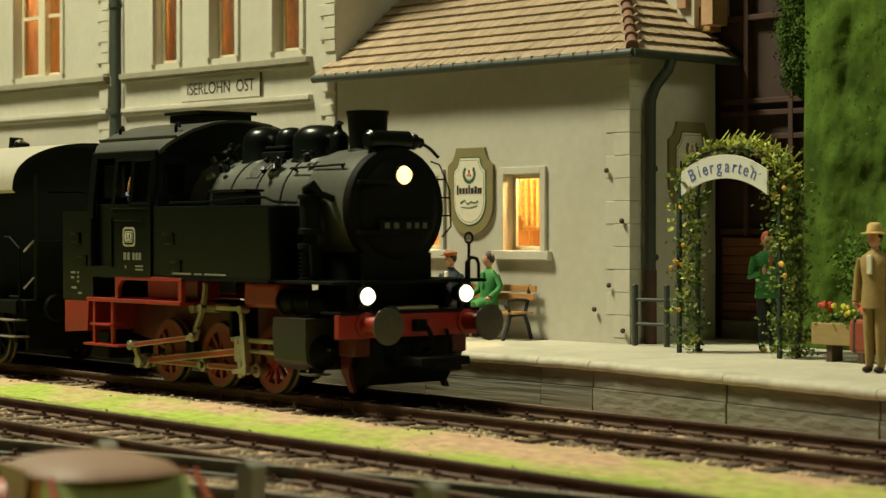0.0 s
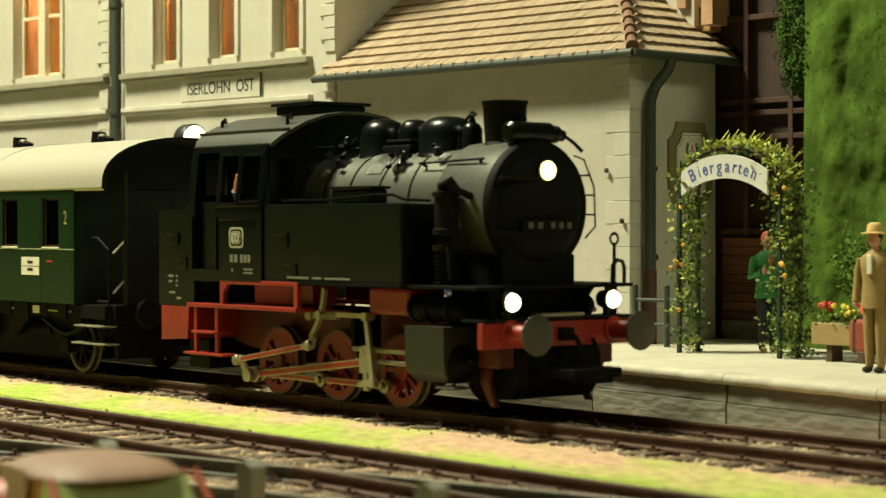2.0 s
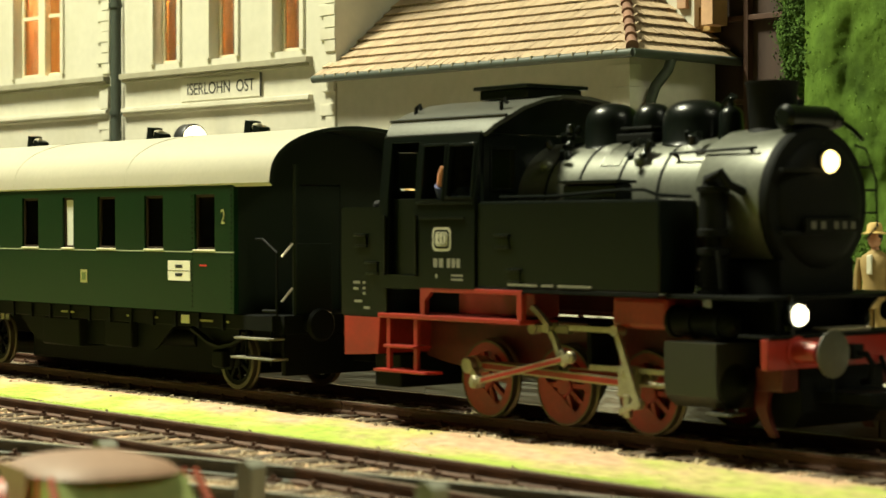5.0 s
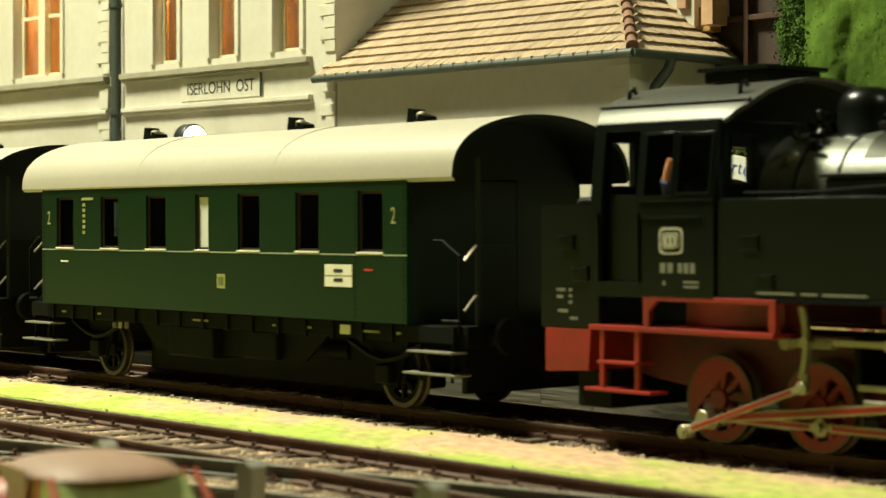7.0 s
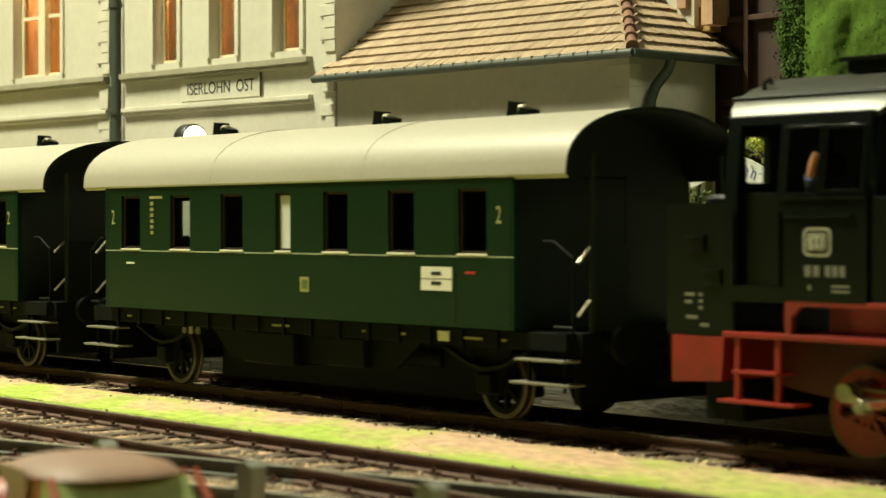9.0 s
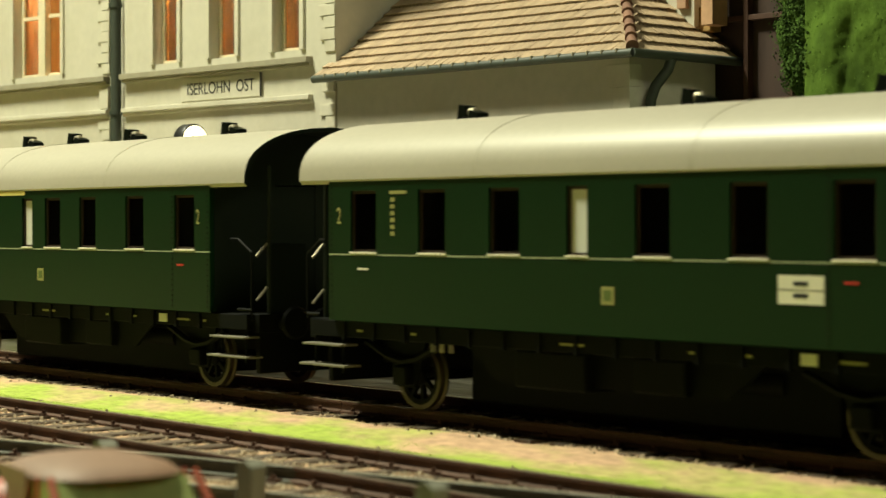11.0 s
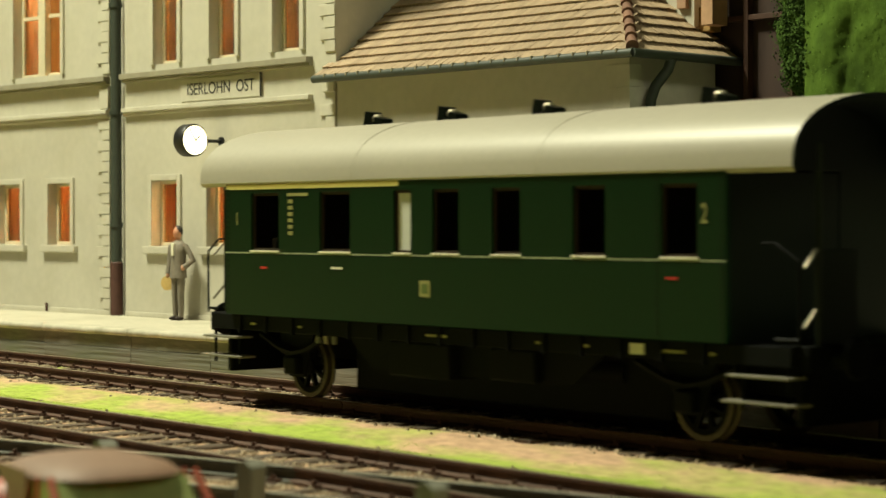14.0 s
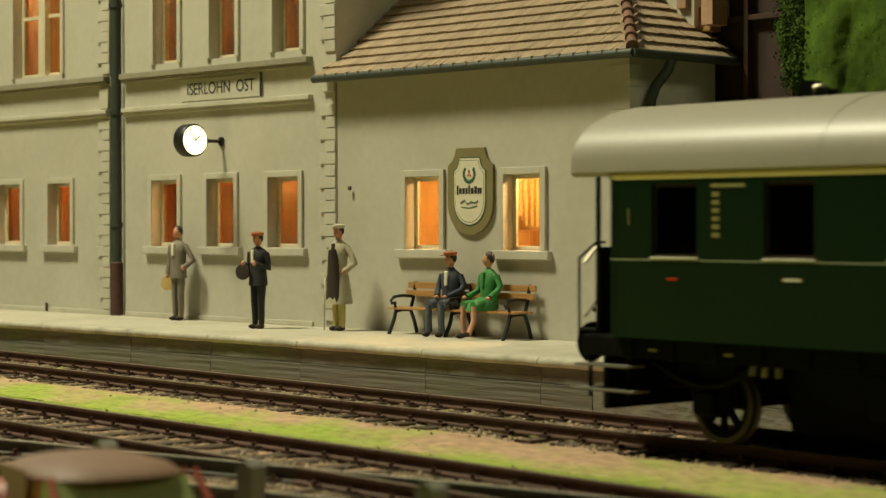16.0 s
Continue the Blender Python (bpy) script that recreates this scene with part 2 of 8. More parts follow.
def cyl(bm, p0, p1, r0, r1=None, seg=16, mi=0, bevel=0.0):
    p0, p1 = Vector(p0), Vector(p1)
    r1 = r0 if r1 is None else r1
    d = (p1 - p0).normalized()
    u = d.orthogonal().normalized()
    v = d.cross(u)
    rings = [(p0, r0), (p1, r1)]
    if bevel:
        rings = [(p0, r0 - bevel), (p0 + d * bevel, r0), (p1 - d * bevel, r1), (p1, r1 - bevel)]
    return skin(bm, [ring_pts(c, u, v, r, r, seg) for c, r in rings], True, mi)


def lathe(bm, p0, axis, profile, seg=20, mi=0):
    """profile: rows of (distance along the axis, radius)."""
    p0, d = Vector(p0), Vector(axis).normalized()
    u = d.orthogonal().normalized()
    v = d.cross(u)
    return skin(bm, [ring_pts(p0 + d * a, u, v, max(r, 0.002), max(r, 0.002), seg) for a, r in profile], True, mi)


def tube(bm, pts, r, seg=6, mi=0):
    pts = [Vector(p) for p in pts]
    rings, u = [], None
    for i, p in enumerate(pts):
        d = ((pts[min(i + 1, len(pts) - 1)] - p).normalized() + (p - pts[max(i - 1, 0)]).normalized()).normalized()
        u = d.orthogonal().normalized() if u is None else (u - d * u.dot(d)).normalized()
        rings.append(ring_pts(p, u, d.cross(u), r, r, seg))
    return skin(bm, rings, True, mi)


def prism(bm, poly, axis, a0, a1, mi=0):
    """A polygon drawn in the plane across an axis ('x': points are y, z; 'y': x, z; 'z': x, y), drawn out from a0 to a1."""
    put = {"x": lambda p, a: (a, p[0], p[1]), "y": lambda p, a: (p[0], a, p[1]), "z": lambda p, a: (p[0], p[1], a)}[axis]
    return skin(bm, [[Vector(put(p, a0)) for p in poly], [Vector(put(p, a1)) for p in poly]], True, mi)


def ball(bm, c, r, sub=1, squash=(1, 1, 1), mi=0, rough=0.0):
    n0 = len(bm.faces)
    ret = bmesh.ops.create_icosphere(bm, subdivisions=sub, radius=1.0)
    c = Vector(c)
    for v in ret["verts"]:
        k = r * (1 + rough * random.uniform(-1, 1))
        v.co = c + Vector((v.co.x * squash[0], v.co.y * squash[1], v.co.z * squash[2])) * k
    for f in {f for v in ret["verts"] for f in v.link_faces}:
        f.material_index = mi
    return bm


def arc_poly(y0, z0, y1, top, n=14):
    """Points of a roof's arch from (y0, z0) over the top to (y1, z0)."""
    c, h = (y0 + y1) / 2, (y1 - y0) / 2
    return [(c - h * math.cos(math.pi * i / n), z0 + (top - z0) * max(0.0, math.sin(math.pi * i / n)) ** 0.8) for i in range(n + 1)]


def holed_wall(bm, u0, u1, z0, z1, w0, w1, holes, along="x", mi=0):
    """A wall from u0 to u1 and z0 to z1, between depths w0 and w1, with openings (ua, ub, za, zb) cut through."""
    us = sorted({u0, u1, *[h[0] for h in holes], *[h[1] for h in holes]})
    zs = sorted({z0, z1, *[h[2] for h in holes], *[h[3] for h in holes]})
    us, zs = [u for u in us if u0 <= u <= u1], [z for z in zs if z0 <= z <= z1]
    open_at = lambda i, j: not (0 <= i < len(us) - 1 and 0 <= j < len(zs) - 1) or any(
        h[0] - 1e-6 <= us[i] and us[i + 1] <= h[1] + 1e-6 and h[2] - 1e-6 <= zs[j] and zs[j + 1] <= h[3] + 1e-6 for h in holes)
    put = (lambda u, w, z: (u, w, z)) if along == "x" else (lambda u, w, z: (w, u, z))
    cache = {}

    def v(u, w, z):
        k = (round(u, 5), round(w, 5), round(z, 5))
        if k not in cache:
            cache[k] = bm.verts.new(put(u, w, z))
        return cache[k]
    faces = []
    for i in range(len(us) - 1):
        for j in range(len(zs) - 1):
            if open_at(i, j):
                continue
            a, b, c, d = us[i], us[i + 1], zs[j], zs[j + 1]
            faces.append([v(a, w0, c), v(b, w0, c), v(b, w0, d), v(a, w0, d)])
            faces.append([v(a, w1, c), v(a, w1, d), v(b, w1, d), v(b, w1, c)])
            for di, dj, q in ((-1, 0, (a, c, a, d)), (1, 0, (b, c, b, d)), (0, -1, (a, c, b, c)), (0, 1, (a, d, b, d))):
                if open_at(i + di, j + dj):
                    faces.append([v(q[0], w0, q[1]), v(q[0], w1, q[1]), v(q[2], w1, q[3]), v(q[2], w0, q[3])])
    for f in faces:
        bm.faces.new(f).material_index = mi
    bmesh.ops.recalc_face_normals(bm, faces=bm.faces)
    return bm


def lettering(name, words, size, material, parent, m, label="", thick=0.008, wide=1.0):
    cu = bpy.data.curves.new(name, "FONT")
    cu.body, cu.size, cu.extrude, cu.align_x, cu.align_y = words, size * S, thick * S, "CENTER", "CENTER"
    tmp = bpy.data.objects.new(name, cu)
    scene.collection.objects.link(tmp)
    me = bpy.data.meshes.new_from_object(tmp.evaluated_get(bpy.context.evaluated_depsgraph_get()))
    bpy.data.objects.remove(tmp)
    me.transform(Matrix.Diagonal((wide, 1, 1, 1)))
    me.materials.clear()
    me.materials.append(material)
    ob = new(name, me)
    ob.parent = parent
    ob.matrix_basis = m
    return tagged(ob, label)


def P(x, y, z, rx=0, ry=0, rz=0):
    return pose(x * S, y * S, z * S, rx, ry, rz)

# ---- ground, tracks, platform ----
GROUND_Z = -0.30


def ground_material():
    m = bpy.data.materials.new("scatter_grass_ground")
    m.use_nodes = True
    n, l = m.node_tree.nodes, m.node_tree.links
    b = n["Principled BSDF"]
    b.inputs["Roughness"].default_value = 0.95
    co, mp = n.new("ShaderNodeTexCoord"), n.new("ShaderNodeMapping")
    mp.inputs["Scale"].default_value = (0.55 / S, 1 / S, 1 / S)
    l.new(co.outputs["Object"], mp.inputs[0])
    patch, fine = n.new("ShaderNodeTexNoise"), n.new("ShaderNodeTexNoise")
    patch.inputs["Scale"].default_value, patch.inputs["Detail"].default_value = 0.8, 6
    fine.inputs["Scale"].default_value, fine.inputs["Detail"].default_value = 9, 6
    l.new(mp.outputs[0], patch.inputs[0])
    l.new(mp.outputs[0], fine.inputs[0])
    r1, r2, mx, mul = n.new("ShaderNodeValToRGB"), n.new("ShaderNodeValToRGB"), n.new("ShaderNodeMix"), n.new("ShaderNodeMix")
    r1.color_ramp.elements[0].position, r1.color_ramp.elements[0].color = 0.38, (0.57, 0.37, 0.225, 1)
    r1.color_ramp.elements[1].position, r1.color_ramp.elements[1].color = 0.56, (0.37, 0.46, 0.07, 1)
    # the grass thickens away from the platform track
    sep, far, mix = n.new("ShaderNodeSeparateXYZ"), n.new("ShaderNodeMapRange"), n.new("ShaderNodeMath")
    l.new(mp.outputs[0], sep.inputs[0])
    l.new(sep.outputs[1], far.inputs[0])
    far.inputs[1].default_value, far.inputs[2].default_value, far.inputs[3].default_value, far.inputs[4].default_value = -1.3, -3.0, -0.12, 0.15
    l.new(patch.outputs[0], mix.inputs[0])
    l.new(far.outputs[0], mix.inputs[1])
    # bare sand again under the foreground tracks
    bare, less = n.new("ShaderNodeMapRange"), n.new("ShaderNodeMath")
    l.new(sep.outputs[1], bare.inputs[0])
    bare.inputs[1].default_value, bare.inputs[2].default_value, bare.inputs[3].default_value, bare.inputs[4].default_value = -3.35, -3.75, 0.0, -0.40
    l.new(mix.outputs[0], less.inputs[0])
    l.new(bare.outputs[0], less.inputs[1])
    # and grass once more beyond the branch
    lawn, more = n.new("ShaderNodeMapRange"), n.new("ShaderNodeMath")
    l.new(sep.outputs[1], lawn.inputs[0])
    lawn.inputs[1].default_value, lawn.inputs[2].default_value, lawn.inputs[3].default_value, lawn.inputs[4].default_value = -8.2, -9.4, 0.0, 0.33
    l.new(less.outputs[0], more.inputs[0])
    l.new(lawn.outputs[0], more.inputs[1])
    l.new(more.outputs[0], r1.inputs[0])
    r2.color_ramp.elements[0].position, r2.color_ramp.elements[0].color = 0.3, (0.66, 0.66, 0.66, 1)
    r2.color_ramp.elements[1].position, r2.color_ramp.elements[1].color = 0.65, (1, 1, 1, 1)
    l.new(fine.outputs[0], r2.inputs[0])
    mul.data_type, mul.blend_type = "RGBA", "MULTIPLY"
    mul.inputs[0].default_value = 1.0
    l.new(r1.outputs[0], mul.inputs[6])
    l.new(r2.outputs[0], mul.inputs[7])
    l.new(mul.outputs[2], b.inputs["Base Color"])
    bp = n.new("ShaderNodeBump")
    bp.inputs["Strength"].default_value, bp.inputs["Distance"].default_value = 0.7, 0.05 * S
    l.new(fine.outputs[0], bp.inputs["Height"])
    l.new(bp.outputs[0], b.inputs["Normal"])
    return m


# the branch that leaves the foreground track: a point on its middle line and its turn
BRANCH = (0.975, -6.403, 13.4)


def ground_height(x, y):
    """Low humps between the tracks; flat ballast beds under them."""
    z = GROUND_Z
    for d in (abs(y), abs(y + 4.75), abs((y - BRANCH[1]) * math.cos(radians(BRANCH[2])) - (x - BRANCH[0]) * math.sin(radians(BRANCH[2])))):
        z = max(z, -0.192 + 0.04 * min(1, max(0, d - 1.15) / 0.3) - max(0, d - 1.6) * 0.15)
    return z + 0.03 * noise.noise((x * 0.9, y * 1.3, 0.3)) + 0.015 * noise.noise((x * 4, y * 4, 2))


def build_ground():
    bm = B()
    xs = [-95, -60, -40] + [-30 + 0.2 * i for i in range(201)] + [20, 40, 95]
    ys = [-80, -40, -20] + [-12 + 0.2 * i for i in range(86)] + [10, 30, 80]
    grid = [[bm.verts.new((x, y, ground_height(x, y))) for y in ys] for x in xs]
    for i in range(len(xs) - 1):
        for j in range(len(ys) - 1):
            bm.faces.new((grid[i][j], grid[i + 1][j], grid[i + 1][j + 1], grid[i][j + 1]))
    lone("ground", bm, ground_material(), "sandy model ground with yellow-green scatter grass", "ground", kind="structure", smooth=80)


def cloud_of(name, spots, material, label, category, shape):
    """Many small pieces in one mesh: shape is a list of unit points and faces; spots are (x, y, z, size, turn)."""
    pts, faces = np.array(shape[0], float), shape[1]
    allv, allf = [], []
    for k, (x, y, z, s, a) in enumerate(spots):
        ca, sa = math.cos(a), math.sin(a)
        sx, sy, sz = (s, s, s) if np.isscalar(s) else s
        q = pts * (sx, sy, sz)
        q = np.stack([q[:, 0] * ca - q[:, 1] * sa + x, q[:, 0] * sa + q[:, 1] * ca + y, q[:, 2] + z], 1)
        allv.append(q)
        allf += [tuple(i + k * len(pts) for i in f) for f in faces]
    me = bpy.data.meshes.new(name)
    me.from_pydata((np.concatenate(allv) * S).tolist(), [], allf)
    me.materials.append(material)
    ob = new(name, me)
    return tagged(ob, label, category, kind="stuff")


STONE = ([(-1, -0.6, -0.5), (0.8, -0.9, -0.5), (1, 0.7, -0.5), (-0.7, 0.9, -0.5), (-0.6, -0.3, 0.5), (0.5, -0.5, 0.65), (0.6, 0.4, 0.45), (-0.4, 0.5, 0.6)],
         [(0, 1, 5, 4), (1, 2, 6, 5), (2, 3, 7, 6), (3, 0, 4, 7), (4, 5, 6, 7)])
TUFT = ([(-1, 0, 0), (1, 0, 0), (0.2, 0.3, 1), (0, -1, 0), (0, 1, 0), (-0.3, 0.2, 0.8)], [(0, 1, 2), (3, 4, 5)])


def rail_mesh(x0, x1):
    bm = B()
    half = [(-0.07, -0.16), (0.07, -0.16), (0.07, -0.14), (0.014, -0.12), (0.014, -0.045), (0.036, -0.035), (0.036, -0.006), (0.03, 0.0),
            (-0.03, 0.0), (-0.036, -0.006), (-0.036, -0.035), (-0.014, -0.045), (-0.014, -0.12), (-0.07, -0.14)]
    prism(bm, half, "x", x0, x1)
    for f in bm.faces:
        f.material_index = 1 if f.normal.z > 0.6 and f.calc_center_median().z > -0.02 else 0
    bm.normal_update()
    for f in bm.faces:
        f.material_index = 1 if abs(f.normal.z) > 0.9 and f.calc_center_median().z > -0.004 else 0
    return bm


def build_track(y, x0, x1, joints, rng, label, at=None, timbers=None):
    tr = thing("railway_track", label, "track", at[:2] + (-0.004,) if at else (0, y, 0), at[2] if at else 0, kind="structure")
    cuts = [x0, *joints, x1]
    for side in (-0.7535, 0.7535):
        for a, b in zip(cuts, cuts[1:]):
            bm = rail_mesh(a + 0.012, b - 0.012)
            bmesh.ops.translate(bm, verts=bm.verts, vec=(0, side, 0))
            part("rail", bm, [RAILGREY, RAILBRIGHT] if at else [RAILSIDE, RAILTOP], tr, "", smooth=30)
    meshes = []
    for k in range(5):
        bm = B()
        box(bm, -0.125, 0.125, -1.25, 1.25, -0.30, -0.16, 0.012)
        for v in bm.verts:
            v.co += Vector((rng.uniform(-0.012, 0.012), rng.uniform(-0.03, 0.03), rng.uniform(-0.012, 0.004)))
        for s in (-0.7535, 0.7535):
            for q in (-0.1, 0.1):
                box(bm, -0.07, 0.07, s + q - 0.045, s + q + 0.045, -0.165, -0.125, mi=1)
                cyl(bm, (0.0, s + q * 1.15, -0.13), (0.0, s + q * 1.15, -0.085), 0.028, seg=6, mi=1)
        ob = part("sleeper", bm, [SLEEPER, RAILSIDE], tr, "", smooth=30)
        meshes.append(ob)
    x, k = x0 + 0.3, 0
    while x < (x1 if timbers is None else timbers):
        if k < 5:
            ob = meshes[k]
        else:
            ob = new("sleeper", meshes[rng.randrange(5)].data)
            ob.parent = tr
        ob.matrix_basis = P(x, rng.uniform(-0.04, 0.04), 0, 0, 0, rng.uniform(-1.6, 1.6))
        x, k = x + 0.63, k + 1
    return tr


def build_ballast():
    rng = random.Random(5)
    spots = []
    for c, n in ((0.0, 20000), (-4.75, 16000)):
        for _ in range(n):
            x = rng.uniform(-24, 8.5)
            y = rng.uniform(-1.75, 1.75)
            if abs(y) > 1.3 + 0.35 * noise.noise((x * 1.1, c, 7)) and rng.random() < 0.97:
                continue
            s = rng.uniform(0.012, 0.036) * (1.8 if rng.random() < 0.05 else 1)
            spots.append((x, c + y, ground_height(x, c + y) + s * 0.25, (s, s * rng.uniform(0.6, 1), s * rng.uniform(0.6, 1)), rng.uniform(0, 6.28)))
    ca, sa = math.cos(radians(BRANCH[2])), math.sin(radians(BRANCH[2]))
    for _ in range(9000):
        p, q = rng.uniform(-9, 3.5), rng.uniform(-1.6, 1.6)
        x, y = BRANCH[0] + p * ca - q * sa, BRANCH[1] + p * sa + q * ca
        s = rng.uniform(0.012, 0.036)
        spots.append((x, y, ground_height(x, y) + s * 0.25, (s, s * rng.uniform(0.6, 1), s * rng.uniform(0.6, 1)), rng.uniform(0, 6.28)))
    cloud_of("ballast_stones", spots, BALLAST, "brown-grey loose ballast stones around the sleepers", "ballast", STONE)
    tufts = []
    for _ in range(22000):
        x, y = rng.uniform(-24, 9), rng.uniform(-3.5, -1.9)
        if noise.noise((x * 0.44, y * 0.8, 0)) + 0.5 * noise.noise((x * 1.5, y * 2, 5)) < rng.uniform(-0.25, 0.35):
            continue
        if abs(y + 2.8) > rng.uniform(0.4, 0.9):
            continue
        s = rng.uniform(0.006, 0.012)
        tufts.append((x, y, ground_height(x, y) - 0.004, (s, s, s * rng.uniform(0.7, 1.4)), rng.uniform(0, 6.28)))
    for _ in range(900):
        x = rng.choice((-16.5, -1.6)) + rng.gauss(0, 0.5)
        y = rng.uniform(1.55, 1.85)
        s = rng.uniform(0.02, 0.045)
        tufts.append((x, y, -0.24, (s, s, s * 2), rng.uniform(0, 6.28)))
    grass = mat("yellow_green_scatter", (0.33, 0.44, 0.06), 0.9, vary=0.3, grain=6, blotch=1.0, island=0.35, bump=0)
    cloud_of("grass_tufts", tufts, grass, "short yellow-green scatter grass between the tracks", "grass", TUFT)


# edge of the platform, seen from above
EDGE = [(-40, 2.0), (-19.0, 2.05), (-12.0, 2.50), (-2.9, 2.78), (3.6, 1.86), (9.0, 1.86), (40, 1.86)]
DECK = 0.43


def edge_y(x):
    return float(np.interp(x, [e[0] for e in EDGE], [e[1] for e in EDGE]))


def build_platform():
    pf = thing("platform", "pale concrete station platform with a weathered mossy face", "platform", kind="structure")
    rng = random.Random(8)
    for a, b in (((-40, -2.905)), ((-2.895, 40))):
        xs = [a] + [e[0] for e in EDGE if a < e[0] < b] + [b]
        poly = [(x, edge_y(x) + 0.32) for x in xs] + [(b, 30), (a, 30)]
        bm = B()
        prism(bm, poly, "z", GROUND_Z - 0.3, DECK)
        part("deck", bm, CONCRETE, pf, smooth=20)
    x = -26.0
    while x < 12:
        nx = -2.9 if x < -2.9 < x + 3.2 else x + rng.uniform(2.4, 3.2)
        # coping slab with a worn, rounded nose
        bm = B()
        n = 18
        prof = [(0.34, 0.0), (0.02, 0.0), (-0.02, -0.015), (-0.045, -0.05), (-0.04, -0.10), (-0.01, -0.135), (0.34, -0.135)]
        rings = []
        for i in range(n + 1):
            q = x + 0.008 + (nx - x - 0.016) * i / n
            w = 0.012 * noise.noise((q * 2.2, 0, 4)) + 0.01 * noise.noise((q * 7, 3, 0))
            rings.append([Vector((q, edge_y(q) + d + (w if d < 0.1 else 0), DECK + 0.004 + h + (w * 0.5 if d < 0.1 and h < 0 else 0))) for d, h in prof])
        skin(bm, rings)
        part("coping", bm, COPING, pf, smooth=60)
        # retaining blocks below it, in two courses
        for z0, z1, back in ((0.06, 0.29, 0.05), (GROUND_Z - 0.2, 0.05, 0.035)):
            bm = B()
            box(bm, 0, nx - x - 0.004, back, 0.34, z0, z1, 0.008)
            ob = part("face_block", bm, FACE if z0 > -0.1 or x > -2.95 else STRATA, pf, smooth=30)
            ang = math.atan2(edge_y(nx) - edge_y(x), nx - x)
            ob.matrix_basis = P(x + 0.002, edge_y(x), 0, 0, 0, math.degrees(ang))
        x = nx


# ---- station building ----
BX, BY, BTURN = -5.27, 5.95, 3.6


def at_wall(u, v, z):
    """A place given by u along the building, v out from its front and z over the platform."""
    a = radians(BTURN)
    return (BX + u * math.cos(a) + v * math.sin(a), BY + u * math.sin(a) - v * math.cos(a), DECK + z)


def window(parent, u0, u1, z0, z1, sill=True, recess=0.24, transom=None, mullion=False, shelf=0.0):
    """Stone surround round an opening, sill, wooden frame and pane; opening u0..u1, z0..z1."""
    w = new("window")
    w.parent = parent
    bm = B()
    e = 0.12
    for a, b, c, d in ((u0 - e, u0, z0, z1 + e), (u1, u1 + e, z0, z1 + e), (u0, u1, z1, z1 + e)):
        box(bm, a, b, -0.055, 0.02, c, d, 0.008)
    part("surround", bm, PLASTER_TRIM, w)
    if sill:
        bm = B()
        box(bm, u0 - e - 0.12, u1 + e + 0.12, -0.11, 0.05, z0 - 0.16, z0 - 0.002, 0.015)
        part("sill", bm, PLASTER_TRIM, w)
    bm = B()
    y0, y1, f = recess - 0.05, recess + 0.02, 0.075
    box(bm, u0, u0 + f, y0, y1, z0, z1, 0.008)
    box(bm, u1 - f, u1, y0, y1, z0, z1, 0.008)
    box(bm, u0 + f, u1 - f, y0, y1, z0, z0 + f, 0.008)
    box(bm, u0 + f, u1 - f, y0, y1, z1 - f, z1, 0.008)
    if mullion:
        c = (u0 + u1) / 2
        box(bm, c - 0.14, c + 0.14, y0 - 0.10, y1, z0, z1, 0.01)
    if transom:
        box(bm, u0 + f, u1 - f, y0 + 0.004, y1, transom - 0.04, transom + 0.04, 0.006)
    part("window_frame", bm, FRAMEWOOD, w)
    bm = B()
    box(bm, u0 + f, u1 - f, recess - 0.012, recess - 0.004, z0 + f, z1 - f)
    ob = part("pane", bm, PANE, w)
    ob.visible_shadow = False
    return w


def curtain(parent, u0, u1, z0, z1, y, rng, material=None):
    bm = B()
    n = 16
    rows = []
    for z in (z0, (z0 + z1) / 2, z1):
        rows.append([Vector((u0 + (u1 - u0) * i / n, y + 0.03 * math.sin(i * 2.1 + rng.uniform(-0.3, 0.3)), z)) for i in range(n + 1)])
    vs = [[bm.verts.new(p) for p in r] for r in rows]
    for a, b in zip(vs, vs[1:]):
        for i in range(n):
            bm.faces.new((a[i], a[i + 1], b[i + 1], b[i]))
    bmesh.ops.solidify(bm, geom=bm.faces, thickness=0.012)
    return part("curtain", bm, material or CURTAIN, parent, smooth=80)


LOWER = [(-19.45, -18.41), (-17.24, -16.33), (-13.23, -12.33), (-11.31, -10.42), (-9.32, -8.39)]
ANNEX = [(-5.33, -4.44), (-2.83, -1.96)]
UPPER = [(-18.66, -16.70), (-13.15, -12.31), (-11.20, -10.36), (-9.16, -8.33)]


def quoins(parent, u_edge, side, z0, z1, rng, pitch=0.228):
    """Alternating long and short corner stones; side is the way in which they reach along the wall."""
    z, k = z0, 0
    while z < z1 - 0.1:
        long = (0.44 if k % 2 else 0.30) + rng.uniform(-0.03, 0.03)
        bm = B()
        a, b = sorted((u_edge, u_edge + side * long))
        box(bm, a, b, -0.035 + rng.uniform(-0.006, 0.006), 0.02, z + 0.010, z + pitch - 0.010, 0.005)
        part("quoin", bm, PLASTER_TRIM, parent, smooth=25)
        z, k = z + pitch, k + 1


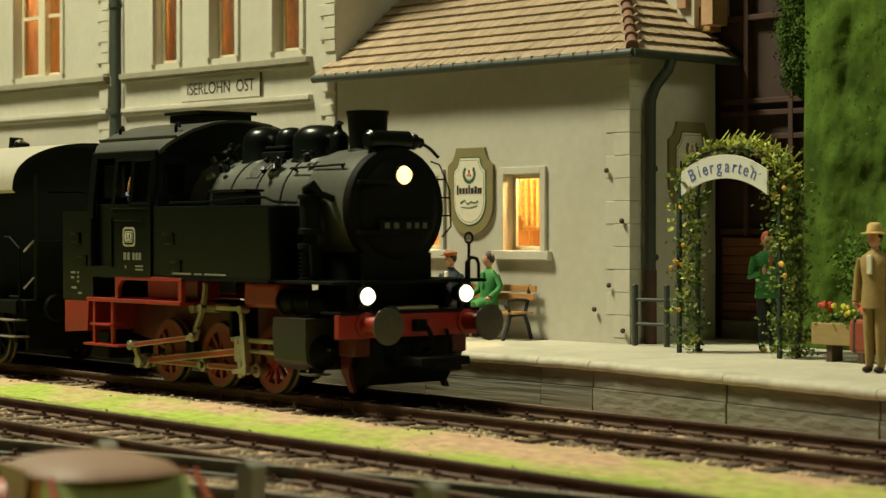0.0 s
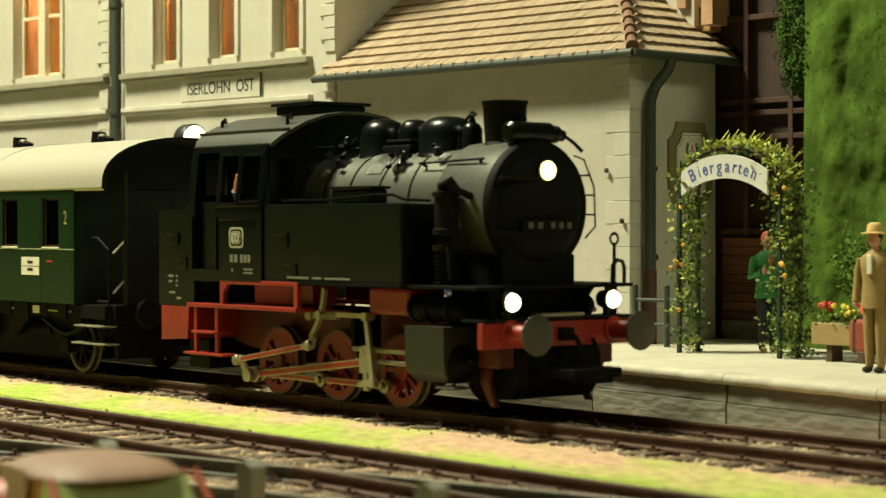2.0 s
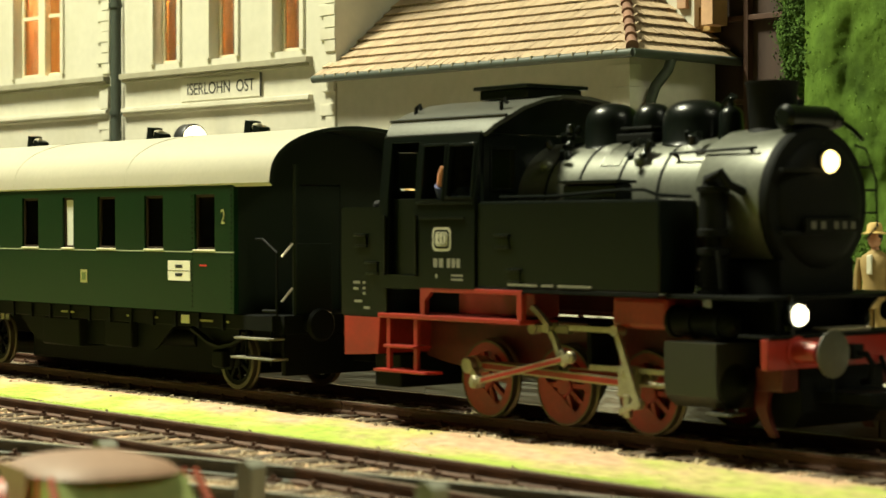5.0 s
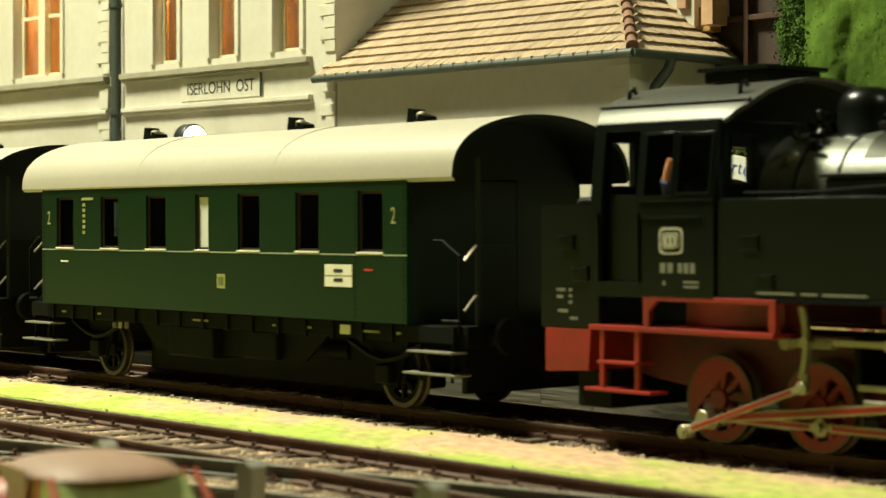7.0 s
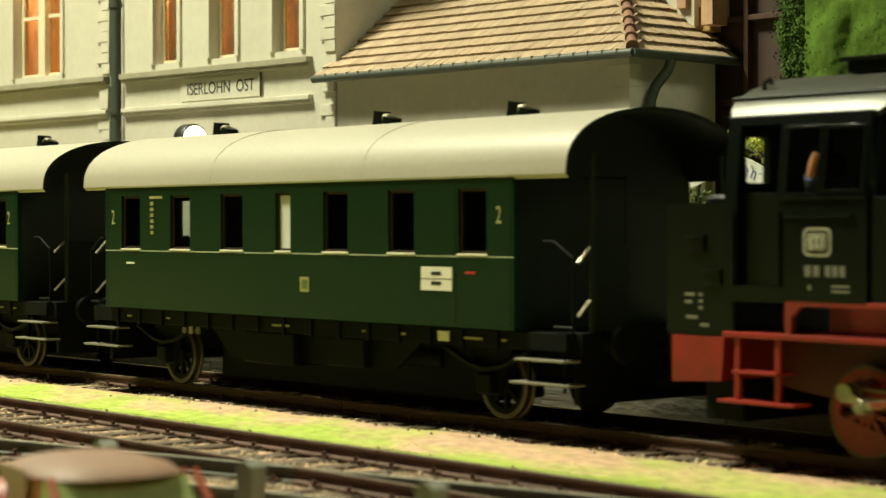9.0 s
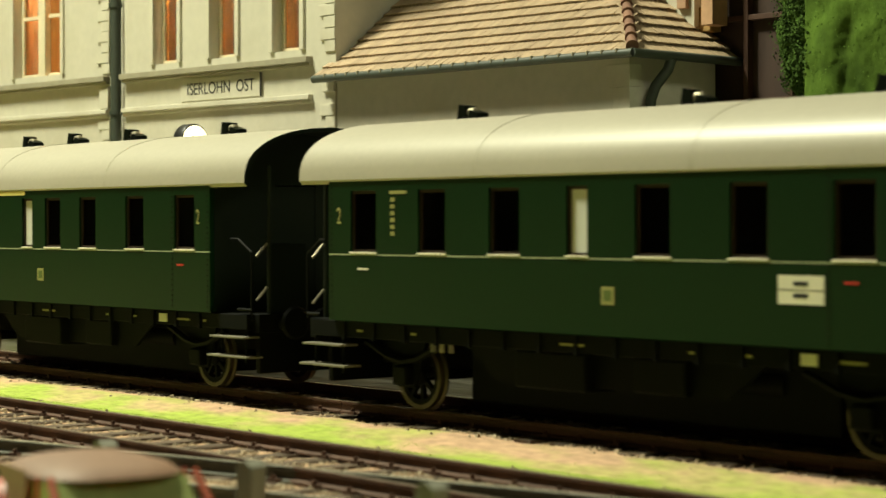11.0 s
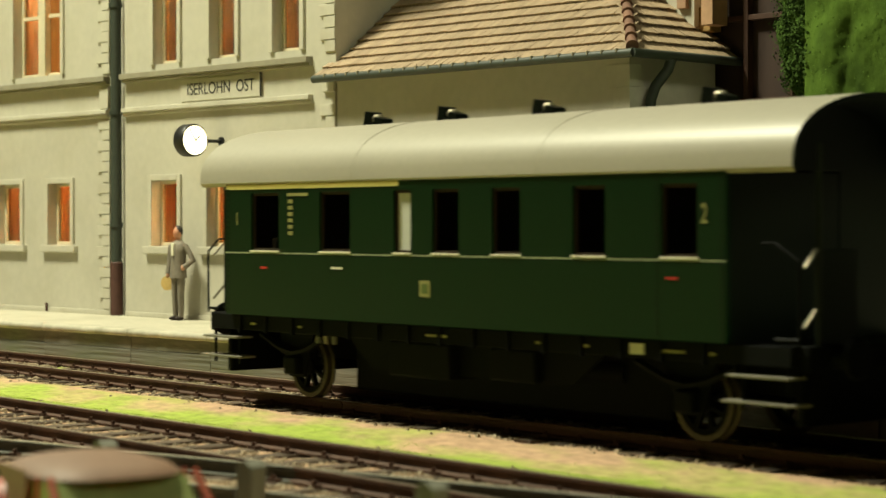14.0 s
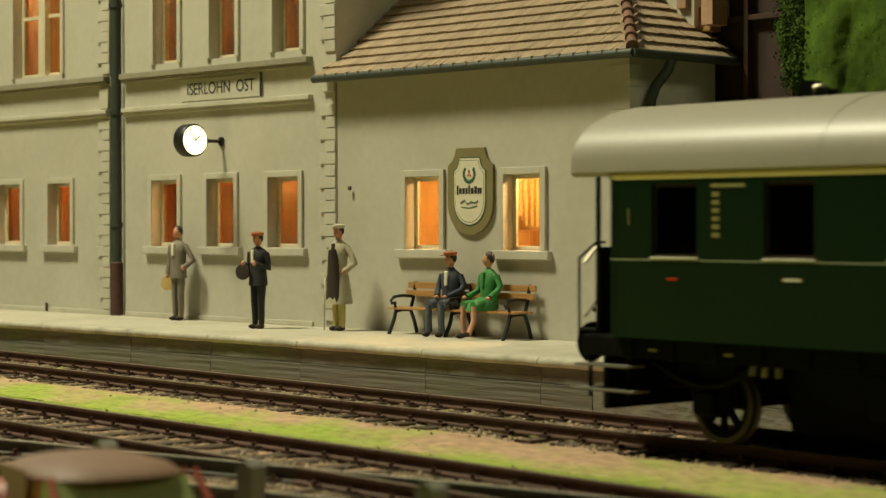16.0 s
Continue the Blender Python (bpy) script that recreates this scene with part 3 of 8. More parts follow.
def roof_tiles(parent, name, origin, along, up, width_at, rise, exposure, pitch_w, rng, material):
    """Overlapping tiles on a slope: origin at the eave, along and up are unit vectors; width_at(t) gives the span at t up the slope."""
    along, up = Vector(along), Vector(up)
    out = along.cross(up).normalized()
    if out.z < 0:
        out = -out
    verts, faces = [], []
    t, row = 0.0, 0
    while t < rise:
        a, b = width_at(t)
        a0 = math.floor(a / pitch_w) * pitch_w + (pitch_w / 2 if row % 2 else 0)
        x = a0
        while x < b:
            x0, x1 = max(a, x), min(b, x + pitch_w * 0.94)
            if x1 - x0 > 0.02:
                lift = 0.044 + rng.uniform(-0.006, 0.010)
                skew = rng.uniform(-0.008, 0.008)
                k = len(verts)
                m = (x0 + x1) / 2
                lower = [(x0, t, lift - 0.03), (x0, t, lift), (m, t - 0.012 + skew, lift + 0.014), (x1, t, lift), (x1, t, lift - 0.03)]
                t1 = t + exposure * 1.12
                upper = [(x0, t1, -0.005), (m, t1, 0.01), (x1, t1, -0.005)]
                for px, pt, ph in lower + upper:
                    verts.append(Vector(origin) + along * px + up * pt + out * ph)
                faces += [(k, k + 1, k + 2), (k, k + 2, k + 4), (k + 2, k + 3, k + 4), (k + 1, k + 5, k + 6, k + 2), (k + 2, k + 6, k + 7, k + 3),
                          (k, k + 5, k + 1), (k + 3, k + 7, k + 4)]
            x += pitch_w
        t, row = t + exposure, row + 1
    me = bpy.data.meshes.new(name)
    me.from_pydata([v * S for v in verts], [], faces)
    me.materials.append(material)
    ob = new(name, me)
    ob.parent = parent
    return tagged(ob, "brown clay tiles in overlapping courses", kind="stuff")


def build_station():
    rng = random.Random(3)
    st = thing("station_building", "two-storey off-white rendered station with lit windows and stone quoins", "building", (BX, BY, DECK), BTURN)
    TOP = 9.2
    holes = [(a, b, 1.50, 2.87) for a, b in LOWER] + [(a, b, 5.30, 7.75) for a, b in UPPER]
    bm = B()
    holed_wall(bm, -26, -14.80, -0.45, TOP, 0, 0.3, [h for h in holes if h[1] < -14.8])
    part("wall", bm, PLASTER, st, smooth=20)
    bm = B()
    holed_wall(bm, -14.26, -7.30, -0.45, TOP, 0, 0.3, [h for h in holes if h[0] > -14.3])
    part("wall", bm, PLASTER, st, smooth=20)
    bm = B()
    box(bm, -14.82, -14.24, 0.22, 0.5, -0.45, TOP)
    part("wall", bm, PLASTER, st, "recessed strip behind the downpipe", smooth=20)
    bm = B()
    box(bm, -7.60, -7.30, 0.302, 9, -0.45, TOP)
    part("wall", bm, PLASTER, st, smooth=20)
    bm = B()
    box(bm, -26, -7.6, 8.7, 9, -0.45, TOP)
    box(bm, -26, -25.7, 0.302, 8.7, -0.45, TOP)
    part("wall", bm, PLASTER, st, smooth=20)
    bm = B()
    prism(bm, [(-0.7, TOP), (9.6, TOP), (4.5, TOP + 4.2)], "x", -26.6, -6.8)
    part("roof", bm, TILE, st, smooth=20)
    # string courses
    for u0, u1 in ((-26, -14.82), (-14.24, -7.98)):
        bm = B()
        box(bm, u0, u1, -0.17, 0.02, 5.03, 5.15, 0.012)
        box(bm, u0, u1, -0.10, 0.02, 4.97, 5.028, 0.008)
        part("upper_cornice", bm, CORNICE, st, "grey stone string course")
        bm = B()
        box(bm, u0, u1, -0.12, 0.02, 4.33, 4.43, 0.014)
        box(bm, u0, u1, -0.06, 0.02, 4.26, 4.328, 0.01)
        part("lower_cornice", bm, PLASTER_TRIM, st)
        bm = B()
        box(bm, u0, u1, -0.03, 0.02, -0.0, 0.10, 0.01)
        part("plinth", bm, PLASTER_TRIM, st)
    quoins(st, -14.80, -1, 0.12, 4.2, rng)
    quoins(st, -7.30, -1, 0.12, 4.2, rng)
    quoins(st, -14.80, -1, 5.2, 9.1, rng)
    quoins(st, -7.30, -1, 5.2, 9.1, rng)
    for u in (-14.80, -7.30):
        bm = B()
        box(bm, u - 0.34, u, -0.07, 0.02, 4.45, 4.92, 0.015)
        part("quoin", bm, PLASTER_TRIM, st)
    for a, b in LOWER:
        window(st, a, b, 1.50, 2.87)
    for i, (a, b) in enumerate(UPPER):
        window(st, a, b, 5.30, 7.75, sill=False, transom=6.66 if i == 0 else 7.0, mullion=i == 0)
    # rooms behind the windows
    def room(u0, u1, z0, z1, depth, lamp_u, power):
        bm = B()
        box(bm, u0, u1, 0.31, depth, z0, z1)
        bm.faces.ensure_lookup_table()
        front = min(bm.faces, key=lambda f: f.calc_center_median().y)
        bm.faces.remove(front)
        bmesh.ops.reverse_faces(bm, faces=bm.faces)
        part("room", bm, ROOMWALL, st, "warm orange room lining", smooth=0)
        for u in lamp_u:
            lamp("room_lamp", "POINT", at_wall(u, -1.1, z1 - 0.35), power, (1.0, 0.55, 0.21) if z0 < 4 else (1.0, 0.72, 0.42), 0.12)
    room(-25, -14.9, 0.05, 3.3, 2.4, (-18.8, -16.6), 0.20)
    room(-14.2, -7.62, 0.05, 3.3, 2.4, (-12.2, -9.2), 0.20)
    room(-25, -14.9, 5.0, 8.4, 2.4, (-18.2,), 0.55)
    room(-14.2, -7.62, 5.0, 8.4, 2.4, (-12.6, -9.6), 0.24)
    for a, b in LOWER:
        curtain(st, a - 0.1, a + 0.34, 1.45, 2.95, 0.42, rng)
        curtain(st, b - 0.25, b + 0.1, 1.45, 2.95, 0.42, rng)
    net = mat("brown_net_curtain", (0.62, 0.50, 0.43), 0.9, vary=0.4, grain=16, stretch=(1.5, 1.5, 1.0))
    see_through(net, 0.5)
    for i, (a, b) in enumerate(UPPER):
        if i == 0:
            curtain(st, a - 0.1, a + 0.75, 5.2, 7.8, 0.42, rng)
            curtain(st, b - 0.75, b + 0.1, 5.2, 7.8, 0.42, rng)
        else:
            curtain(st, a - 0.1, b + 0.1, 5.2, 7.8, 0.42, rng, net)
    # downpipe in the corner
    bm = B()
    cyl(bm, (-14.56, -0.02, 1.15), (-14.56, -0.02, 9.1), 0.12, seg=14)
    for z in (1.9, 4.3, 6.6):
        cyl(bm, (-14.56, -0.02, z), (-14.56, -0.02, z + 0.09), 0.145, seg=14)
    part("downpipe", bm, PIPE, st, "grey-green painted downpipe")
    bm = B()
    cyl(bm, (-14.56, -0.02, 0.0), (-14.56, -0.02, 1.15), 0.14, seg=14, bevel=0.02)
    part("pipe_foot", bm, RUSTPIPE, st, "rust-red foot of the downpipe")
    bm = B()
    cyl(bm, (-17.3, -0.05, 0.02), (-17.3, -0.05, 0.2), 0.03, seg=8)
    part("drain_stub", bm, RUSTPIPE, st)

    # ---- annex with the tiled hipped roof ----
    ax = thing("station_annex", "single-storey off-white tavern annex with a brown tiled hipped roof", "building", (BX, BY, DECK), BTURN)
    bm = B()
    holed_wall(bm, -7.298, 0, -0.45, 4.66, 0, 0.3, [(a, b, 1.50, 2.80) for a, b in ANNEX])
    part("wall", bm, PLASTER, ax, smooth=20)
    bm = B()
    box(bm, -0.3, 0, 0.302, 2.19, -0.45, 4.66)
    part("wall", bm, PLASTER, ax, smooth=20)
    bm = B()
    box(bm, -7.298, -0.302, 2.0, 2.19, -0.45, 6.8)
    part("wall", bm, PLASTER, ax, smooth=20)
    for a, b in ANNEX:
        window(ax, a, b, 1.50, 2.80)
    bm = B()
    box(bm, -7.28, -0.31, 0.31, 1.98, 0.05, 3.3)
    bm.faces.ensure_lookup_table()
    bm.faces.remove(min(bm.faces, key=lambda f: f.calc_center_median().y))
    bmesh.ops.reverse_faces(bm, faces=bm.faces)
    part("room", bm, ROOMWALL, ax, "warm orange taproom lining", smooth=0)
    for u in (-5.2, -2.4):
        lamp("room_lamp", "POINT", at_wall(u, -1.0, 2.95), 0.62, (1.0, 0.64, 0.27), 0.12)
    lattice = mat("pale_wall_lattice", (0.75, 0.50, 0.2), 0.8, vary=0.2)
    for u0 in (-5.0, -2.9):
        bm = B()
        for i in range(9):
            box(bm, u0 + i * 0.14, u0 + i * 0.14 + 0.03, 1.85, 1.9, 1.9, 3.2)
        for i in range(10):
            box(bm, u0, u0 + 1.16, 1.83, 1.848, 1.9 + i * 0.14, 1.93 + i * 0.14)
        part("lattice", bm, lattice, ax, "pale wooden wall lattice in the taproom")
    # quoins of the free corner, both ways round
    z, k = 0.1, 0
    while z < 4.5:
        long = 0.5 if k % 2 else 0.34
        bm = B()
        box(bm, -long, 0.012, -0.012, 0.28 if k % 2 else 0.44, z + 0.004, z + 0.366, 0.008)
        part("quoin", bm, PLASTER_TRIM, ax)
        z, k = z + 0.37, k + 1
    # roof slabs
    pitch = 0.82
    ln = math.hypot(1, pitch)
    u0, u1, y0, z0, y1 = -7.28, 0.34, -0.32, 4.70, 2.42
    zt = z0 + pitch * (y1 - y0)
    bm = B()
    a, b, c, d, e = (u0 - 0.28, y0, z0), (u1, y0, z0), (u1 - (y1 - y0), y1, zt), (u0, y1, zt), (u1, y1, z0)
    a = (u0, y0, z0)
    top = [bm.verts.new(p) for p in (a, b, c, d, e)]
    bm.faces.new((top[0], top[1], top[2], top[3]))
    bm.faces.new((top[1], top[4], top[2]))
    low = [bm.verts.new((p.co.x, p.co.y, p.co.z - 0.10)) for p in top]
    bm.faces.new((low[3], low[2], low[1], low[0]))
    bm.faces.new((low[2], low[4], low[1]))
    for i, j in ((0, 1), (1, 4), (4, 2), (2, 3), (3, 0)):
        bm.faces.new((top[j], top[i], low[i], low[j]))
    bmesh.ops.recalc_face_normals(bm, faces=bm.faces)
    part("roof", bm, TIMBER, ax, "dark timber roof boarding", smooth=0)
    up = Vector((0, 1, pitch)) / ln
    roof_tiles(ax, "roof_tiles", (0, y0, z0), (1, 0, 0), up, lambda t: (u0 + 0.01 if t > 0.38 else u0 - 0.28, u1 - t / ln), (y1 - y0) * ln, 0.275, 0.10, rng, TILE)
    up2 = Vector((-1, 0, pitch)) / ln
    roof_tiles(ax, "roof_tiles", (u1, 0, z0), (0, 1, 0), up2, lambda t: (y0 + t / ln, y1), (y1 - y0) * ln, 0.275, 0.10, rng, TILE)
    hip0, hip1 = Vector((u1, y0, z0 + 0.06)), Vector((u1 - (y1 - y0), y1, zt + 0.06))
    for i in range(14):
        p0, p1 = hip0.lerp(hip1, i / 14), hip0.lerp(hip1, (i + 1.12) / 14)
        bm2 = B()
        cyl(bm2, p0 + Vector((0, 0, 0.02)), p1, 0.105, 0.075, 10)
        part("ridge_tile", bm2, RIDGE, ax)
    # gutters and the crooked downpipe
    bm = B()
    tube(bm, [(u0 - 0.26, y0 - 0.03, z0 - 0.03), (u1 + 0.05, y0 - 0.03, z0 - 0.03)], 0.075, 10)
    part("gutter", bm, PIPE, ax, "grey-green gutter")
    bm = B()
    tube(bm, [(u1 + 0.04, y0 - 0.05, z0 - 0.03), (u1 + 0.04, y1, z0 - 0.03)], 0.075, 10)
    part("gutter", bm, PIPE, ax, "grey-green gutter")
    for k in range(24):
        bm = B()
        box(bm, 0, 0.03, -0.1, 0.02, 0.0, 0.06, 0.004)
        ob = part("gutter_bracket", bm, CORNICE, ax)
        ob.matrix_basis = P(u0 + 0.1 + k * 0.315, y0 - 0.01, z0 - 0.01)
    bm = B()
    tube(bm, [(u1 + 0.02, 0.62, z0 - 0.08), (u1 - 0.02, 0.58, z0 - 0.25), (u1 - 0.15, 0.42, z0 - 0.52), (0.16, 0.34, z0 - 0.74), (0.16, 0.33, z0 - 1.0),
              (0.16, 0.33, 1.2)], 0.088, 12)
    part("downpipe", bm, PIPE, ax, "crooked grey-green downpipe")
    bm = B()
    cyl(bm, (0.16, 0.33, 0.0), (0.16, 0.33, 1.2), 0.10, seg=12)
    part("pipe_foot", bm, RUSTPIPE, ax)
    # wall hooks, rust-stained
    for y, z in ((0.62, 2.85), (0.64, 1.40), (0.62, 4.05)):
        bm = B()
        lathe(bm, (0.0, y, z), (1, 0, 0), [(0, 0.055), (0.03, 0.05), (0.05, 0.02)], 8)
        part("wall_plate", bm, RUSTPIPE, ax)
    for u, z in ((-0.45, 2.82), (-0.12, 2.0), (-0.40, 0.95), (-0.72, 0.55), (-6.85, 2.62), (-0.10, 0.22)):
        bm = B()
        lathe(bm, (u, -0.045, z), (0, -1, 0), [(0, 0.045), (0.03, 0.04), (0.045, 0.02)], 8)
        part("wall_plate", bm, RUSTPIPE, ax)
    bm = B()
    box(bm, -7.31, -7.27, -0.02, 0.01, 0, 4.6)
    part("corner_bead", bm, CORNICE, ax)


def build_furniture():
    oak = mat("dark_oak_furniture", (0.16, 0.07, 0.025), 0.55, vary=0.3, grain=6, stretch=(1, 1, 4))
    pine = mat("orange_pine_furniture", (0.40, 0.19, 0.06), 0.55, vary=0.3, grain=6, stretch=(1, 1, 4))

    def stand(name, label, cat, u, v):
        ob = thing(name, label, cat, at_wall(u, v, 0.055), BTURN)
        return ob
    for u, wide in ((-4.05, 0.5), (-9.0, 0.45), (-11.1, 0.5), (-17.2, 0.4)):
        cb = stand("cupboard", "tall dark wooden cupboard inside a lit room", "cupboard", u - 0.6, -1.55)
        bm = B()
        box(bm, -wide, wide, -0.22, 0.22, 0, 2.05, 0.02)
        part("body", bm, oak, cb)
        for a in (-1, 1):
            bm = B()
            box(bm, min(0.02 * a, a * (wide - 0.04)), max(0.02 * a, a * (wide - 0.04)), -0.245, -0.222, 0.1, 1.95, 0.008)
            part("door", bm, pine, cb)
    for u, v in ((-3.35, -1.0), (-2.6, -1.35)):
        tb = stand("tavern_table", "square orange wooden table in the lit taproom", "table", u, v)
        bm = B()
        box(bm, -0.36, 0.36, -0.3, 0.3, 1.36, 1.42, 0.01)
        part("tabletop", bm, pine, tb)
        for a in (-0.3, 0.3):
            for b in (-0.24, 0.24):
                bm = B()
                box(bm, a - 0.03, a + 0.03, b - 0.03, b + 0.03, 0, 1.36)
                part("leg", bm, oak, tb)
    for u, v in ((-3.75, -1.2), (-3.0, -0.9), (-2.2, -1.2)):
        ch = stand("tavern_chair", "small orange wooden chair in the lit taproom", "chair", u, v)
        bm = B()
        box(bm, -0.18, 0.18, -0.18, 0.18, 1.16, 1.20, 0.01)
        part("seat", bm, pine, ch)
        bm = B()
        box(bm, -0.18, 0.18, 0.15, 0.18, 1.20, 1.78, 0.01)
        part("backrest", bm, pine, ch)
        for a in (-0.15, 0.15):
            for b in (-0.15, 0.15):
                bm = B()
                box(bm, a - 0.02, a + 0.02, b - 0.02, b + 0.02, 0, 1.16)
                part("leg", bm, oak, ch)


build_ground()
build_platform()
TRACK_RNG = random.Random(11)
build_track(0, -45, 40, [-16.5, -4.05, 7.6], TRACK_RNG, "rusty rails on weathered timber sleepers beside the platform")
build_track(-4.75, -45, 40, [-3.9, 0.9], TRACK_RNG, "rusty foreground rails on timber sleepers in ballast")
build_track(0, -20, 7, [-2.2, 1.3], TRACK_RNG, "rusty branch rails that leave the foreground track", BRANCH, -0.3)
build_ballast()
build_station()
build_furniture()
# ---- the train ----
# how far the train has run along the track, in full-size metres, at each second
RUN = [(0, -2.87), (0.5, -2.21), (1, -1.44), (1.5, -0.76), (2, 0.0), (2.5, 0.66), (3, 1.43), (3.5, 2.10), (4, 2.86), (4.2, 3.15), (6.3, 6.75), (6.5, 7.13),
       (6.6, 7.38), (6.7, 7.57), (6.8, 7.83), (6.9, 8.03), (7, 8.29), (7.1, 8.40), (7.2, 8.43), (7.5, 8.44), (7.8, 8.45), (8, 8.58), (8.1, 8.66), (8.2, 8.79), (8.4, 9.07),
       (8.5, 9.18), (8.7, 9.55), (9, 10.28), (9.2, 10.83), (11.3, 16.84), (11.5, 17.42), (12, 18.90), (12.5, 20.44), (13, 22.19), (13.5, 23.79), (14, 25.69),
       (14.5, 27.50), (15, 29.57), (15.5, 31.41), (15.8, 32.65), (16, 33.30)]


def run_at(t):
    """A smooth, never backward, curve through RUN."""
    ts, ss = [r[0] for r in RUN], [r[1] for r in RUN]
    h = [b - a for a, b in zip(ts, ts[1:])]
    d = [(b - a) / k for a, b, k in zip(ss, ss[1:], h)]
    m = [d[0]] + [0 if a * b <= 0 else 2 * a * b / (a + b) for a, b in zip(d, d[1:])] + [d[-1]]
    i = max(0, min(len(h) - 1, int(np.searchsorted(ts, t, "right")) - 1))
    u = (t - ts[i]) / h[i]
    return ((2 * u ** 3 - 3 * u ** 2 + 1) * ss[i] + (u ** 3 - 2 * u ** 2 + u) * h[i] * m[i] + (3 * u ** 2 - 2 * u ** 3) * ss[i + 1]
            + (u ** 3 - u ** 2) * h[i] * m[i + 1])


TIMES = [i / 10 for i in range(161)]
MOVES = []          # (part or thing, function of the run that gives its pose)


def spoked_wheel(parent, x, y, r, rim_mat, spokes, name="wheel", crank=0.0, sign=-1, phase=0.0):
    band = 0.025 if crank else 0.06
    """A flanged wheel whose outer face looks to sign * y."""
    w = new(name)
    w.parent = parent
    w.matrix_basis = P(x, y, r)
    bm = B()
    o = sign
    seg = 40
    prof = [(r - band, -0.05), (r, -0.05), (r, 0.03), (r + 0.03, 0.045), (r + 0.03, 0.07), (r - band, 0.07)]
    rings = []
    for i in range(seg):
        a = 2 * math.pi * i / seg
        rings.append([Vector((q * math.cos(a), -o * d, q * math.sin(a))) for q, d in prof])
    skin(bm, rings, False, closed=True)
    bmesh.ops.recalc_face_normals(bm, faces=bm.faces)
    part("tyre", bm, TYRE, w, "worn steel tyre")
    bm = B()
    rings = []
    for i in range(seg):
        a = 2 * math.pi * i / seg
        rings.append([Vector((q * math.cos(a), -o * d, q * math.sin(a))) for q, d in ((r - 0.13, -0.04), (r - band + 0.002, -0.045), (r - band + 0.002, 0.06), (r - 0.13, 0.05))])
    skin(bm, rings, False, closed=True)
    bmesh.ops.recalc_face_normals(bm, faces=bm.faces)
    for i in range(spokes):
        a = 2 * math.pi * (i + 0.5) / spokes
        box(bm, 0.06, r - 0.11, -0.035, 0.03, -0.03, 0.03, 0.006, turn=Matrix.Rotation(-a, 4, "Y"))
    cyl(bm, (0, o * 0.07, 0), (0, -o * 0.06, 0), 0.12, seg=18, bevel=0.015)
    if crank:
        # balance weight opposite to the crank, and the boss that carries the pin
        k = [(math.cos(t), math.sin(t)) for t in np.linspace(-1.15, 1.15, 12)]
        poly = [(-c * (r - 0.125), s * (r - 0.125)) for c, s in k]
        prism(bm, poly, "y", o * 0.045, -o * 0.03)
        cyl(bm, (crank, o * 0.08, 0), (crank, -o * 0.03, 0), 0.095, seg=14)
        box(bm, 0, crank, -0.03, 0.03 + 0.03, -0.09, 0.09)
    bmesh.ops.recalc_face_normals(bm, faces=bm.faces)
    part("rim", bm, rim_mat, w)
    if crank:
        bm = B()
        cyl(bm, (crank, o * 0.06, 0), (crank, o * 0.30, 0), 0.05, seg=12)
        part("crank_pin", bm, STEEL, w, "bright crank pin")

    def turn(run, a0=phase, rr=r):
        return P(x, y, r) @ Matrix.Rotation(-(a0 - run / rr), 4, "Y")
    MOVES.append((w, turn))
    return w


LOCO_X = (-5.48, -4.10, -2.72)
WR, CR, PH0 = 0.475, 0.24, radians(-127)


def rod(name, parent, length, wide, thick, ends, material, fill=None):
    """A fluted rod from the origin along x, with round eyes at its ends."""
    bm = B()
    box(bm, 0.05, length - 0.05, -thick / 2, thick / 2, -wide / 2, wide / 2, 0.006)
    for x, r in ends:
        cyl(bm, (x, -thick * 0.75, 0), (x, thick * 0.75, 0), r, seg=16, bevel=0.008)
        cyl(bm, (x, -thick * 1.1, 0), (x, thick * 0.8, 0), r * 0.5, seg=10)
    ob = part(name, bm, material, parent)
    if fill:
        bm = B()
        box(bm, 0.14, length - 0.14, -thick / 2 - 0.006, -thick / 2 + 0.01, -wide * 0.3, wide * 0.3, 0.003)
        part("flute", bm, fill, ob, "red flute of the rod")
    return ob


def lamp_housing(parent, x, y, z, material, r=0.13):
    l = new("headlamp")
    l.parent = parent
    l.matrix_basis = P(x, y, z)
    bm = B()
    lathe(bm, (-0.22, 0, 0), (1, 0, 0), [(0, 0.05), (0.01, r * 0.85), (0.16, r + 0.01), (0.20, r + 0.02), (0.215, r + 0.02), (0.216, r - 0.01), (0.19, r - 0.012), (0.189, 0.01)], 20)
    box(bm, -0.16, -0.08, -0.03, 0.03, -r - 0.12, -r + 0.02)
    cyl(bm, (-0.12, 0, r * 0.9), (-0.12, 0, r + 0.09), 0.03, seg=8)
    part("lamp_body", bm, BLACK, l)
    bm = B()
    lathe(bm, (-0.035, 0, 0), (1, 0, 0), [(0, r - 0.006), (0.045, r - 0.012), (0.085, r * 0.72), (0.105, r * 0.4), (0.11, 0.01)], 20)
    part("lens", bm, material, l, "glowing warm lamp lens")


def dome(parent, name, x, r, z0, z1, flat=0.55, rx=None, label=""):
    bm = B()
    h = z1 - z0
    prof = [(0, r * 1.12), (0.05, r * 1.02), (h * flat, r)] + [(h * flat + h * (1 - flat) * math.sin(a), r * max(0.0, math.cos(a)) ** 0.7) for a in (0.35, 0.7, 1.0, 1.3, 1.5)]
    lathe(bm, (0, 0, 0), (0, 0, 1), prof, 24)
    if rx:
        for v in bm.verts:
            v.co.x *= rx
    bmesh.ops.translate(bm, verts=bm.verts, vec=(x, 0, z0))
    return part(name, bm, BLACK, parent, label, smooth=50)


